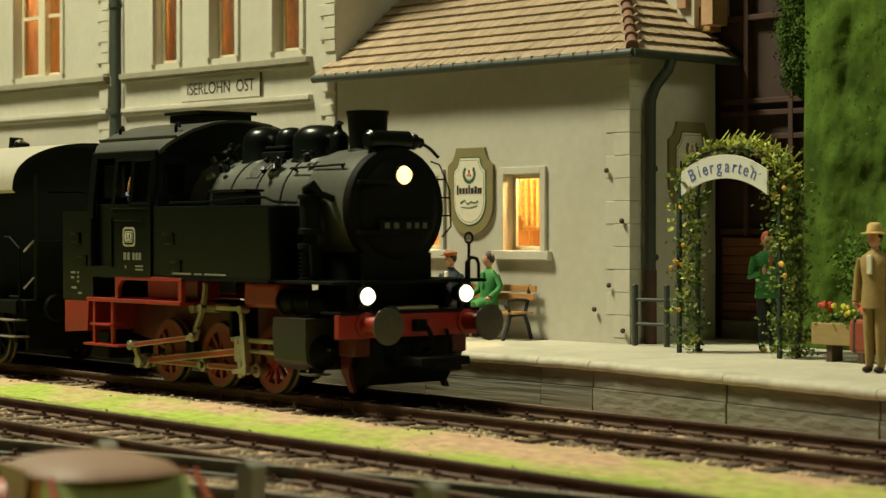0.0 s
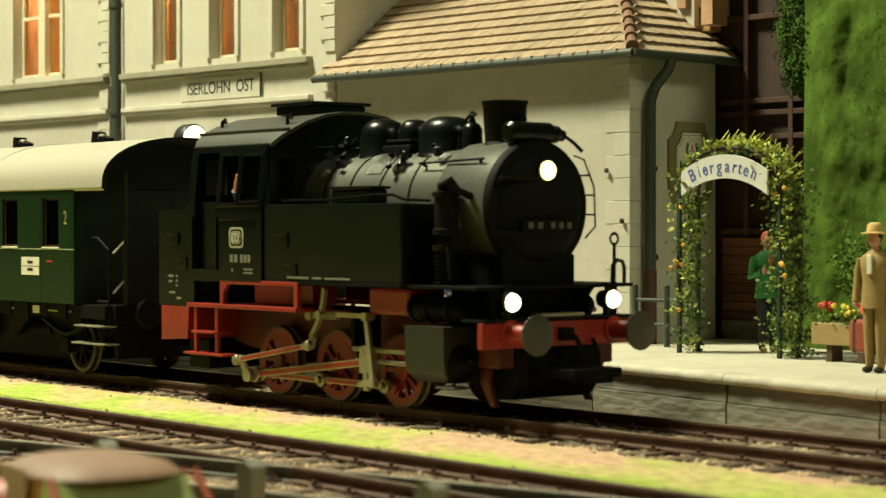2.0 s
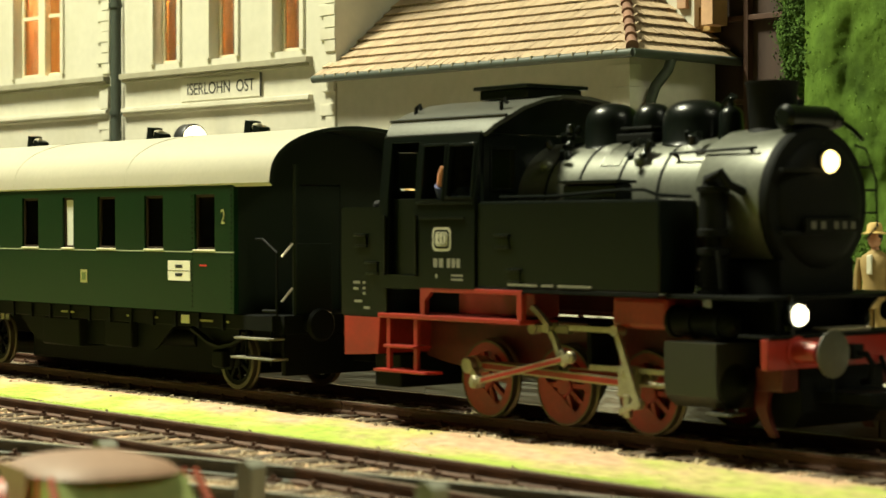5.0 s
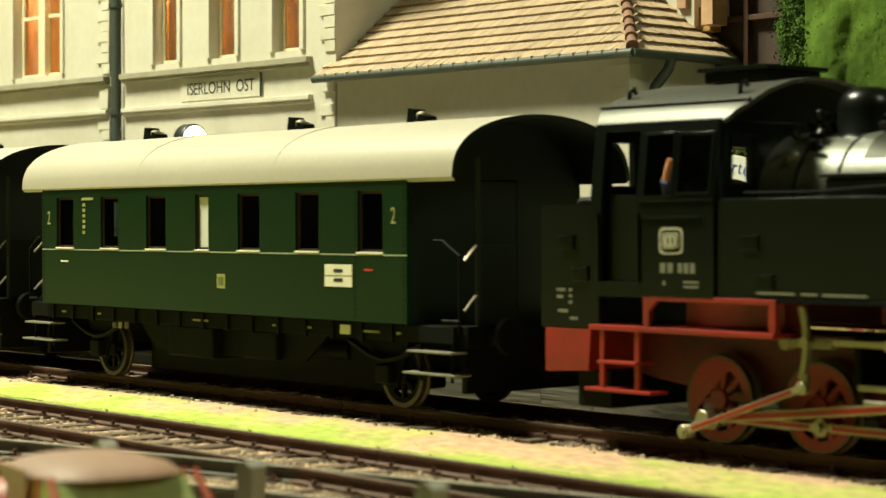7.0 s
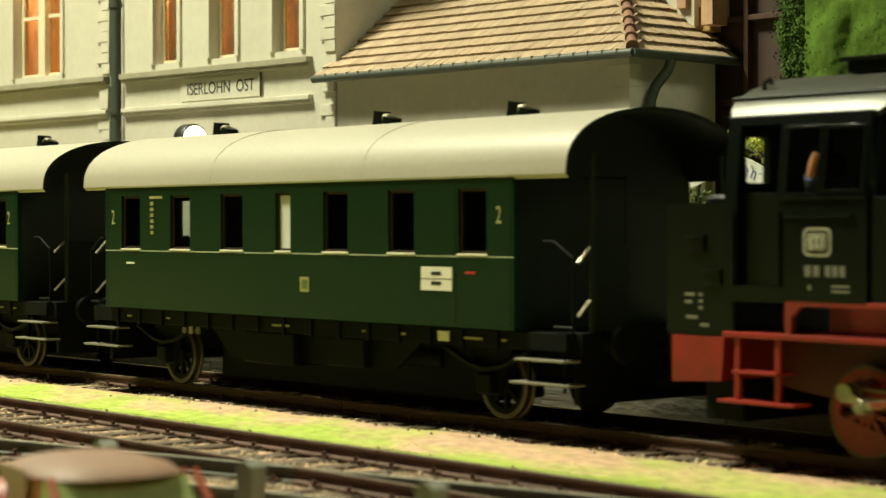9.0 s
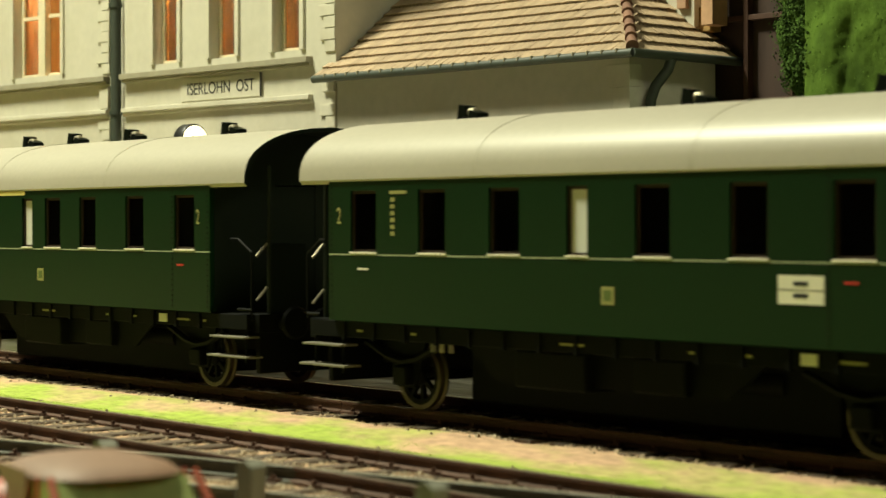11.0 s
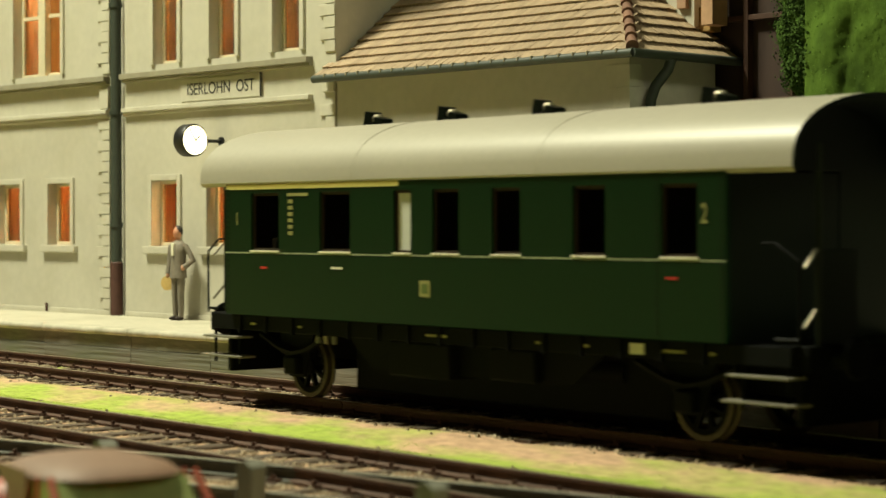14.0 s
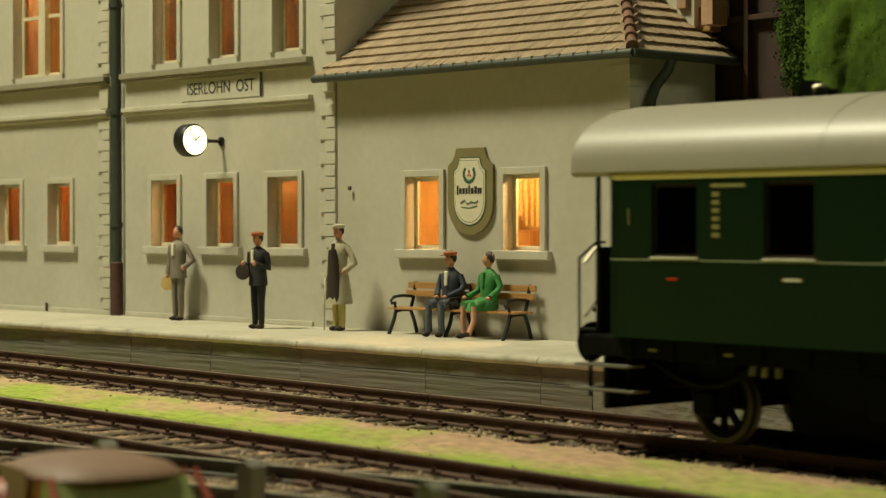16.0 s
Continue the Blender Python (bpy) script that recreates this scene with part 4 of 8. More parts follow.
def build_loco():
    lo = thing("steam_locomotive", "black three-axle tank locomotive with red frames and lit lamps", "locomotive")
    # frame, beams, steps
    bm = B()
    for s in (-1, 1):
        prism(bm, [(-7.3, 0.75), (-6.6, 0.62), (-6.0, 0.55), (-2.2, 0.55), (-1.6, 0.70), (-0.62, 0.72), (-0.62, 1.2), (-7.3, 1.2)], "y", s * 0.50, s * 0.56)
    box(bm, -7.3, -0.62, -0.5, 0.5, 0.95, 1.15)
    part("main_frame", bm, FRAMERED, lo, "red plate frame")
    bm = B()
    box(bm, -0.62, -0.52, -1.32, 1.32, 0.87, 1.19, 0.012)
    part("buffer_beam", bm, RED, lo)
    # coupler box made wide and black to stand for the shade under the beam
    bm = B()
    prism(bm, [(-1.15, 0.22), (-0.74, 0.22), (-0.60, 0.40), (-0.62, 0.87), (-1.15, 0.87)], "y", -0.69, 0.69)
    bmesh.ops.recalc_face_normals(bm, faces=bm.faces)
    part("coupler_box_shade", bm, SOOT, lo, "black coupler box, widened to darken the space under the beam")
    for s in (-1, 1):
        bm = B()
        box(bm, -1.0, -0.63, min(s * 0.98, s * 0.70), max(s * 0.98, s * 0.70), 0.62, 0.88, 0.03)
        part("beam_bracket", bm, FRAMERED, lo, "red bracket under the buffer beam")
        bm = B()
        skin(bm, [[Vector((x + a, s * (0.80 + b), z)) for a, b in ((-w, -0.03), (w, -0.03), (w, 0.03), (-w, 0.03))] for x, z, w in ((-1.02, 0.66, 0.10), (-1.05, 0.45, 0.085), (-0.98, 0.28, 0.06), (-0.88, 0.13, 0.05))])
        part("rail_guard", bm, FRAMERED, lo, "red rail guard iron")
        bm = B()
        box(bm, -1.36, -1.02, min(s * 1.36, s * 1.08), max(s * 1.36, s * 1.08), 0.36, 0.39, 0.008)
        tube(bm, [(-1.2, s * 1.2, 0.38), (-1.2, s * 1.15, 0.70)], 0.02, 6)
        part("front_step", bm, BUFFERFACE, lo, "worn front footstep")
        bm = B()
        lathe(bm, (-0.53, s * 0.875, 1.05), (1, 0, 0), [(0, 0.17), (0.03, 0.17), (0.04, 0.12), (0.32, 0.11), (0.34, 0.075), (0.46, 0.075)], 20)
        b = part("buffer", bm, RED, lo, "red buffer shank")
        bm = B()
        lathe(bm, (-0.08, s * 0.875, 1.05), (1, 0, 0), [(0, 0.10), (0.02, 0.20), (0.03, 0.245), (0.055, 0.25), (0.075, 0.2), (0.085, 0.01)], 28)
        part("buffer_disc", bm, BUFFERFACE, b, "worn grey-black buffer head")
        bm = B()
        lathe(bm, (-7.6, s * 0.875, 1.05), (-1, 0, 0), [(0, 0.17), (0.03, 0.17), (0.04, 0.12), (0.30, 0.11), (0.31, 0.22), (0.34, 0.245), (0.37, 0.2), (0.38, 0.01)], 24)
        part("buffer", bm, SOOT, lo)
    bm = B()
    tube(bm, [(-0.52, 0, 1.02), (-0.3, 0, 1.0), (-0.22, 0, 0.9), (-0.26, 0, 0.72), (-0.36, 0, 0.7)], 0.035, 8)
    box(bm, -0.52, -0.40, -0.09, 0.09, 0.94, 1.1, 0.01)
    tube(bm, [(-0.5, 0.5, 0.95), (-0.4, 0.5, 0.75), (-0.38, 0.48, 0.55)], 0.025, 6)
    tube(bm, [(-0.5, -0.45, 0.95), (-0.4, -0.45, 0.75), (-0.38, -0.43, 0.5)], 0.025, 6)
    part("coupling_hook", bm, SOOT, lo)
    bm = B()
    box(bm, -0.75, 0.10, -0.42, 0.42, 0.50, 0.62, 0.02)
    box(bm, -0.15, 0.12, -0.25, 0.25, 0.44, 0.56, 0.02)
    part("coupler", bm, SOOT, lo, "black model coupler")
    bm = B()
    prism(bm, [(-7.60, 0.70), (-6.90, 0.74), (-6.86, 1.20), (-7.60, 1.20)], "y", -1.41, 1.41)
    part("rear_beam", bm, RED, lo, "red rear beam box")
    bm = B()
    box(bm, -7.5, -6.95, -1.0, 1.0, 0.28, 0.72, 0.03)
    part("rear_skirt", bm, SOOT, lo)
    # running boards
    for s in (-1, 1):
        bm = B()
        box(bm, -6.85, -4.16, min(s * 1.46, s * 0.85), max(s * 1.46, s * 0.85), 1.205, 1.265, 0.012)
        part("running_board", bm, RED, lo)
        for x in (-6.02, -4.24):
            bm = B()
            box(bm, x, x + 0.09, min(s * 1.44, s * 1.36), max(s * 1.44, s * 1.36), 1.262, 1.60, 0.01)
            if x < -5:
                prism(bm, [(x + 0.09, 1.60), (x + 0.26, 1.60), (x + 0.09, 1.44)], "y", s * 1.44, s * 1.38)
            part("board_post", bm, RED, lo)
        bm = B()
        box(bm, -6.02, -4.15, min(s * 1.44, s * 1.37), max(s * 1.44, s * 1.37), 1.55, 1.61, 0.01)
        part("board_rail", bm, RED, lo)
        bm = B()
        box(bm, -5.8, -4.4, min(s * 1.0, s * 0.6), max(s * 1.0, s * 0.6), 1.27, 1.56, 0.02)
        part("frame_box", bm, RED, lo)
        for x in (-6.70, -6.16):
            bm = B()
            box(bm, x, x + 0.07, min(s * 1.43, s * 1.38), max(s * 1.43, s * 1.38), 0.53, 1.21, 0.006)
            part("step_hanger", bm, RED, lo)
        for z, x0, x1 in ((0.84, -6.68, -6.08), (0.53, -6.88, -5.86)):
            bm = B()
            box(bm, x0, x1, min(s * 1.50, s * 1.2), max(s * 1.50, s * 1.2), z, z + 0.035, 0.01)
            part("step", bm, RED, lo)
        bm = B()
        box(bm, -2.92, -2.05, min(s * 1.2, s * 0.6), max(s * 1.2, s * 0.6), 1.22, 1.575, 0.06)
        part("frame_box", bm, WHEELRED, lo)
    # bunker, cab, tanks
    bm = B()
    prism(bm, [(-7.70, 1.20), (-6.72, 1.20), (-6.72, 1.58), (-6.84, 1.60), (-6.84, 2.60), (-7.70, 2.60)], "y", -1.40, 1.40)
    bmesh.ops.bevel(bm, geom=[e for e in bm.edges], offset=0.02, segments=2, affect="EDGES")
    part("bunker", bm, BLACK, lo, "black coal bunker")
    bm = B()
    box(bm, -7.45, -6.90, -1.1, 1.1, 2.56, 2.72, 0.08)
    for v in bm.verts:
        v.co.z += 0.10 * noise.noise(v.co * 3)
    part("coal", bm, mat("black_coal", (0.02, 0.02, 0.02), 0.5, bump=0.9, grain=9, depth=0.06), lo, "heaped black coal")
    # cab: its sides lean inwards above the waist and run into the roof
    half = [(1.41, 1.58), (1.41, 2.68), (1.385, 2.95), (1.345, 3.30), (1.315, 3.47), (1.25, 3.58), (1.13, 3.68), (0.88, 3.80), (0.52, 3.91), (0.2, 3.955), (0.0, 3.96)]
    lean = lambda z: float(np.interp(z, [q[1] for q in half], [q[0] for q in half]))
    CF, CB = -4.99, -6.83

    def leant(bm, s):
        for v in bm.verts:
            v.co.y -= s * (1.41 - lean(v.co.z))
        return bm
    for s in (-1, 1):
        bm = B()
        holed_wall(bm, CB, CF, 1.58, 3.47, s * 1.41 - 0.03, s * 1.41 + 0.03, [(-6.66, -6.12, 1.75, 3.40), (-6.00, -5.60, 2.68, 3.35), (-5.50, -5.06, 2.72, 3.33)])
        part("cab_side", leant(bm, s), BLACK, lo, smooth=20)
        bm = B()
        box(bm, -6.66, -6.12, s * 1.33 - 0.02, s * 1.33 + 0.02, 1.62, 2.70, 0.01)
        part("cab_door", bm, BLACK, lo)
        bm = B()
        for a, b, c, d in ((-6.03, -5.57, 2.66, 3.37), (-5.54, -5.03, 2.69, 3.36)):
            for q in (a, b - 0.03):
                box(bm, q, q + 0.035, s * 1.445 - 0.012, s * 1.445 + 0.012, c, d, 0.004)
            for z in (c, d - 0.03):
                box(bm, a + 0.035, b - 0.03, s * 1.445 - 0.012, s * 1.445 + 0.012, z, z + 0.03, 0.004)
        part("window_trim", leant(bm, s), BLACK, lo)
        bm = B()
        box(bm, -6.08, CF, s * 1.445 - 0.02, s * 1.445 + 0.02, 2.625, 2.65, 0.006)
        box(bm, -6.02, -5.16, s * 1.45 - 0.02, s * 1.45 + 0.02, 2.44, 2.465, 0.006)
        part("cab_ledge", bm, BLACK, lo, "thin ledge under the cab windows")
        bm = B()
        box(bm, -5.49, -5.07, s * 1.40 - 0.004, s * 1.40 + 0.004, 2.73, 3.32)
        ob = part("cab_window", leant(bm, s), PANE, lo)
        ob.visible_shadow = False
        for x in (-6.70, -6.08):
            bm = B()
            tube(bm, [(x, s * 1.455, 1.75), (x, s * 1.455, 2.5)], 0.014, 6)
            for z in (1.76, 2.48):
                ball(bm, (x, s * 1.455, z), 0.024, 1)
            part("grab_rail", bm, BLACK, lo)
    arch = [(-y, z) for y, z in half[4:]] + [(y, z) for y, z in half[4:-1][::-1]]
    for x0, x1, name in ((CB - 0.01, CB + 0.05, "cab_back"), (CF - 0.05, CF + 0.01, "cab_front")):
        bm = B()
        holed_wall(bm, -1.30, 1.30, 1.58, 3.46, x0, x1, [(-1.18, -0.80, 2.80, 3.30), (0.80, 1.18, 2.80, 3.30)], along="y")
        for v in bm.verts:
            v.co.y *= min(1.0, lean(v.co.z) / 1.345)
        prism(bm, [(y * 0.97, z - 0.02 if z > 3.5 else z) for y, z in arch], "x", x0, x1)
        bmesh.ops.recalc_face_normals(bm, faces=bm.faces)
        part(name, bm, BLACK, lo, smooth=20)
        for s in (-1, 1):
            bm = B()
            for a, b, c, d in ((0.78, 0.81, 2.78, 3.32), (1.17, 1.20, 2.78, 3.32), (0.81, 1.17, 2.78, 2.81), (0.81, 1.17, 3.29, 3.32)):
                box(bm, x0 - 0.015, x1 + 0.02, min(s * a, s * b), max(s * a, s * b), c, d, 0.005)
            part("front_window_frame" if x1 > -6 else "rear_window_frame", bm, BLACK, lo)
    bm = B()
    rings = []
    fore = lambda z: float(np.interp(z, [3.44, 3.50, 3.58, 3.68], [-4.98, -4.95, -4.84, -4.72]))
    aft = lambda z: float(np.interp(z, [3.50, 3.68], [-6.84, -6.95]))
    inner = [(y * 0.97, z - 0.04) for y, z in arch]
    for t in np.linspace(0, 1, 6):
        rings.append([Vector((aft(z) + t * (fore(z) - aft(z)), y, z)) for y, z in arch] + [Vector((aft(z) + t * (fore(z + 0.04) - aft(z)), y, z)) for y, z in inner[::-1]])
    skin(bm, rings)
    bmesh.ops.recalc_face_normals(bm, faces=bm.faces)
    # roof black lightened: light from above is put into its colour
    part("cab_roof", bm, mat("top_lit_satin_cab_roof", (0.075, 0.077, 0.063), 0.42, 0.5, vary=0.25, grain=20, dirt=(0.07, 0.065, 0.05), dirt_amount=0.4), lo, smooth=50)
    for y, z in ((1.318, 3.47), (1.145, 3.68)):
        for s in (-1, 1):
            bm = B()
            tube(bm, [(aft(z) - 0.01, s * y, z + 0.008), (fore(z) - 0.02, s * y, z + 0.008)], 0.02, 6)
            part("roof_gutter", bm, BLACK, lo)
    bm = B()
    box(bm, CB + 0.1, CF - 0.2, -0.75, 0.75, 1.62, 1.7)
    cyl(bm, (-5.35, 0, 2.3), (CF - 0.06, 0, 2.3), 0.62, seg=24)
    part("backhead", bm, SOOT, lo, "black boiler backhead in the cab")
    bm = B()
    box(bm, -6.02, -5.12, -0.46, 0.46, 3.94, 4.06, 0.015)
    box(bm, -6.08, -5.06, -0.52, 0.52, 4.06, 4.11, 0.01)
    part("roof_vent", bm, BLACK, lo)
    for x, y in ((-6.75, -0.9), (-5.05, -0.95)):
        bm = B()
        tube(bm, [(x, y, 3.74), (x, y, 3.86), (x + 0.07, y, 3.90), (x + 0.1, y, 3.84)], 0.026, 6)
        part("lifting_eye", bm, SOOT, lo)
    for s in (-1, 1):
        bm = B()
        box(bm, CF + 0.004, -1.97, min(s * 1.41, s * 0.82), max(s * 1.41, s * 0.82), 1.62, 2.65, 0.03)
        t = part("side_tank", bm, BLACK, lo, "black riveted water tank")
        bm = B()
        box(bm, -6.7, -1.98, min(s * 1.425, s * 1.40), max(s * 1.425, s * 1.40), 1.58, 1.63, 0.006)
        part("tank_edge", bm, SOOT, lo)
        for x, z in ((-4.62, 2.20), (-4.42, 1.80), (-7.35, 2.2), (-7.12, 1.85)):
            bm = B()
            box(bm, x - 0.02, x + 0.24, s * 1.425 - 0.03, s * 1.425 + 0.03, z + 0.03, z + 0.06, 0.01)
            box(bm, x - 0.02, x + 0.24, s * 1.42 - 0.012, s * 1.42 + 0.012, z - 0.11, z - 0.085, 0.006)
            box(bm, x + 0.02, x + 0.22, s * 1.415 - 0.012, s * 1.415 + 0.012, z - 0.08, z + 0.03, 0.004)
            part("tank_step", bm, STEEL if z > 5 else BLACK, lo)
        bm = B()
        box(bm, -3.72, -2.85, min(s * 1.2, s * 0.92), max(s * 1.2, s * 0.92), 2.64, 2.84, 0.03)
        box(bm, -3.76, -2.81, min(s * 1.23, s * 0.9), max(s * 1.23, s * 0.9), 2.84, 2.88, 0.01)
        part("tank_filler", bm, BLACK, lo)
        bm = B()
        tube(bm, [(-4.7, s * 1.28, 2.70), (-3.8, s * 1.28, 2.70), (-2.75, s * 1.2, 2.76), (-2.45, s * 1.15, 2.76), (-2.3, s * 1.1, 2.70), (-1.9, s * 1.0, 2.68)], 0.02, 8)
        part("feed_pipe", bm, BLACK, lo, "thin pipe over the tank")
    # boiler
    bm = B()
    lathe(bm, (-4.98, 0, 2.60), (1, 0, 0), [(0, 0.77), (2.97, 0.77)], 40)
    # loco black raised to grey, carrying the overhead light on boiler and barrel
    SHEET = mat("top_lit_satin_boiler_sheet", (0.11, 0.115, 0.09), 0.40, 0.45, vary=0.2, grain=16, bump=0.08, dirt=(0.05, 0.048, 0.036), dirt_amount=0.4)
    part("boiler", bm, SHEET, lo, "satin black boiler cladding, greyed by painted overhead light")
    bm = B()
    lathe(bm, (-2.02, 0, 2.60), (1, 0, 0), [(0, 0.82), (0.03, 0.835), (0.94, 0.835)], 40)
    part("smokebox_barrel", bm, SHEET, lo, "satin black smokebox barrel, greyed by painted overhead light")
    bm = B()
    lathe(bm, (-2.02, 0, 2.60), (1, 0, 0), [(0.945, 0.80), (0.95, 0.838), (1.04, 0.84), (1.07, 0.82), (1.09, 0.70), (1.12, 0.68), (1.17, 0.55), (1.22, 0.3), (1.23, 0.02)], 40)
    part("smokebox_door", bm, SOOT, lo, "matt black domed smokebox door")
    for x in (-4.5, -3.95, -3.3, -2.65):
        bm = B()
        lathe(bm, (x, 0, 2.60), (1, 0, 0), [(0, 0.772), (0.004, 0.782), (0.03, 0.782), (0.034, 0.772)], 40)
        part("boiler_band", bm, SOOT, lo)
    bm = B()
    for s in (-1, 1):
        tube(bm, [(-2.55, s * 0.64, 3.17), (-1.25, s * 0.66, 3.20)], 0.016, 6)
        for x in (-2.5, -1.35):
            tube(bm, [(x, s * 0.5, 3.1), (x, s * 0.64, 3.18)], 0.022, 6)
    part("boiler_handrail", bm, SOOT, lo)
    bm = B()
    tube(bm, [(-0.95, 0.60, 3.25), (-0.83, 0.66, 3.2), (-0.83, 0.84, 2.85), (-0.83, 0.86, 2.35), (-0.95, 0.80, 2.2)], 0.013, 6)
    for z, y in ((3.0, 0.76), (2.75, 0.85), (2.5, 0.86)):
        tube(bm, [(-0.95, y - 0.1, z), (-0.83, y, z)], 0.012, 6)
    part("door_handrail", bm, SOOT, lo)
    bm = B()
    for z in (2.95, 2.28):
        box(bm, -0.87, -0.80, -0.75, -0.1, z - 0.025, z + 0.025, 0.008)
    part("door_hinge", bm, SOOT, lo)
    bm = B()
    lathe(bm, (-1.60, 0, 3.30), (0, 0, 1), [(0, 0.36), (0.07, 0.30), (0.13, 0.255), (0.60, 0.285), (0.62, 0.30), (0.655, 0.30), (0.66, 0.25), (0.45, 0.24), (0.44, 0.01)], 28)
    part("chimney", bm, SOOT, lo, "black flared chimney")
    dome(lo, "sand_dome", -4.10, 0.33, 3.28, 3.83)
    dome(lo, "steam_dome", -3.42, 0.24, 3.30, 3.80)
    dome(lo, "sand_dome", -2.74, 0.36, 3.28, 3.81, rx=1.12)
    bm = B()
    box(bm, -3.72, -3.12, -0.33, 0.33, 3.34, 3.44, 0.02)
    box(bm, -3.68, -3.16, -0.30, 0.30, 3.47, 3.52, 0.02)
    part("dome_flange", bm, SOOT, lo)
    bm = B()
    lathe(bm, (-2.10, -0.12, 3.33), (0, 0, 1), [(0, 0.15), (0.06, 0.14), (0.28, 0.135), (0.34, 0.10), (0.37, 0.05), (0.44, 0.03), (0.46, 0.06), (0.49, 0.01)], 16)
    tube(bm, [(-2.25, -0.12, 3.62), (-2.22, -0.12, 3.74), (-2.10, -0.12, 3.83), (-2.02, -0.12, 3.80)], 0.022, 6)
    part("bell", bm, BLACK, lo)
    bm = B()
    cyl(bm, (-1.12, -0.40, 3.53), (-1.12, 0.36, 3.53), 0.14, seg=24, bevel=0.05)
    cyl(bm, (-1.12, 0.36, 3.53), (-1.12, 0.46, 3.52), 0.115, seg=16, bevel=0.02)
    cyl(bm, (-1.12, 0.46, 3.53), (-1.12, 0.58, 3.50), 0.075, seg=12, bevel=0.02)
    tube(bm, [(-1.12, 0.5, 3.55), (-0.98, 0.62, 3.42), (-0.9, 0.7, 3.3)], 0.025, 8)
    cyl(bm, (-1.12, -0.1, 3.66), (-1.12, -0.1, 3.73), 0.035, seg=8)
    box(bm, -1.2, -1.04, -0.3, 0.3, 3.36, 3.45)
    part("preheater", bm, BLACK, lo, "black transverse feedwater heater")
    # small valves round the domes
    vr = random.Random(4)
    for x0, y0, z0 in ((-4.55, -0.45, 3.30), (-4.48, -0.3, 3.45), (-4.6, 0.2, 3.42), (-3.0, -0.62, 3.17), (-3.05, -0.5, 3.28), (-2.35, -0.55, 3.22), (-4.42, -0.55, 3.22)):
        for _ in range(4):
            p = Vector((x0, y0, z0)) + Vector((vr.uniform(-0.1, 0.1), vr.uniform(-0.1, 0.1), vr.uniform(-0.07, 0.1)))
            q = p + Vector((vr.uniform(-0.06, 0.06), vr.uniform(-0.06, 0.06), vr.uniform(0.05, 0.12)))
            bm = B()
            cyl(bm, p, q, vr.uniform(0.03, 0.055), seg=10, bevel=0.01)
            part("boiler_valve", bm, BLACK, lo)
    bm = B()
    for k in range(7):
        a0, a1 = -0.95, -0.30
        tube(bm, [(-3.66 + k * 0.045, 0.782 * math.sin(a), 2.60 + 0.782 * math.cos(a)) for a in np.linspace(a0, a1, 6)], 0.010, 4)
    part("tread_strip", bm, SHEET, lo, "ribbed tread strip over the boiler")
    for x, y, z in ((-3.05, -0.58, 3.1), (-4.62, -0.60, 3.08)):
        bm = B()
        ball(bm, (x, y, z), 0.09, 2)
        part("washout_plug", bm, SHEET, lo)
    # air pump, pipes
    bm = B()
    for s in (-1,):
        lathe(bm, (-1.55, s * 1.02, 1.62), (0, 0, 1), [(0, 0.17), (0.04, 0.17), (0.05, 0.14), (0.42, 0.14), (0.43, 0.18), (0.50, 0.18), (0.51, 0.09), (0.62, 0.09), (0.63, 0.17),
                                                 (0.70, 0.17), (0.71, 0.15), (1.10, 0.15), (1.11, 0.18), (1.16, 0.18), (1.17, 0.12), (1.28, 0.10), (1.3, 0.02)], 20)
        pump = part("air_pump", bm, SOOT, lo, "black finned air pump")
        for q in range(6):
            bm = B()
            lathe(bm, (-1.55, s * 1.02, 1.70 + q * 0.055), (0, 0, 1), [(0, 0.165), (0.02, 0.165)], 20)
            part("fin", bm, SOOT, pump)
        bm = B()
        tube(bm, [(-1.55, s * 1.12, 2.85), (-1.35, s * 1.12, 2.93), (-1.30, s * 1.05, 2.8), (-1.3, s * 0.8, 2.72)], 0.05, 8)
        part("steam_pipe", bm, SOOT, pump)
        bm = B()
        tube(bm, [(-1.35, s * 1.16, 2.1), (-1.28, s * 1.18, 1.7), (-1.3, s * 1.1, 1.62)], 0.03, 8)
        part("air_pipe", bm, SOOT, pump)
    # saddle, front platform
    bm = B()
    box(bm, -1.95, -0.95, -0.62, 0.62, 0.9, 2.0, 0.03)
    part("saddle", bm, SOOT, lo)
    bm = B()
    box(bm, -1.96, -0.62, -1.34, 1.34, 1.58, 1.625, 0.008)
    box(bm, -0.95, -0.50, -1.3, 1.3, 1.19, 1.225, 0.006)
    for s in (-1, 1):
        box(bm, -0.68, -0.63, s * 1.0 - 0.05, s * 1.0 + 0.05, 1.22, 1.58)
        prism(bm, [(-1.2, 1.58), (-0.66, 1.58), (-1.0, 1.2), (-1.2, 1.2)], "y", s * 0.64, s * 0.68)
    part("front_platform", bm, SOOT, lo)
    bm = B()
    box(bm, -0.80, -0.56, -0.30, 0.42, 1.225, 1.275, 0.015)
    part("platform_plate", bm, STEEL, lo, "pale worn tread plate")
    bm = B()
    tube(bm, [(-0.75, 1.30, 1.6), (-0.75, 1.30, 1.82), (-0.72, 1.24, 1.9), (-0.70, 1.12, 1.92), (-0.68, 1.02, 1.85), (-0.68, 1.0, 1.25)], 0.025, 6)
    tube(bm, [(-0.75, 1.12, 1.6), (-0.75, 1.12, 2.12)], 0.022, 6)
    skin(bm, [[Vector((-0.75 + 0.02 * math.sin(b), 1.12 + (0.07 + 0.02 * math.cos(b)) * math.sin(a), 2.19 + (0.07 + 0.02 * math.cos(b)) * math.cos(a))) for b in (0, 1.57, 3.14, 4.71)]
              for a in np.linspace(0, 6.28, 14)[:-1]], False, closed=True)
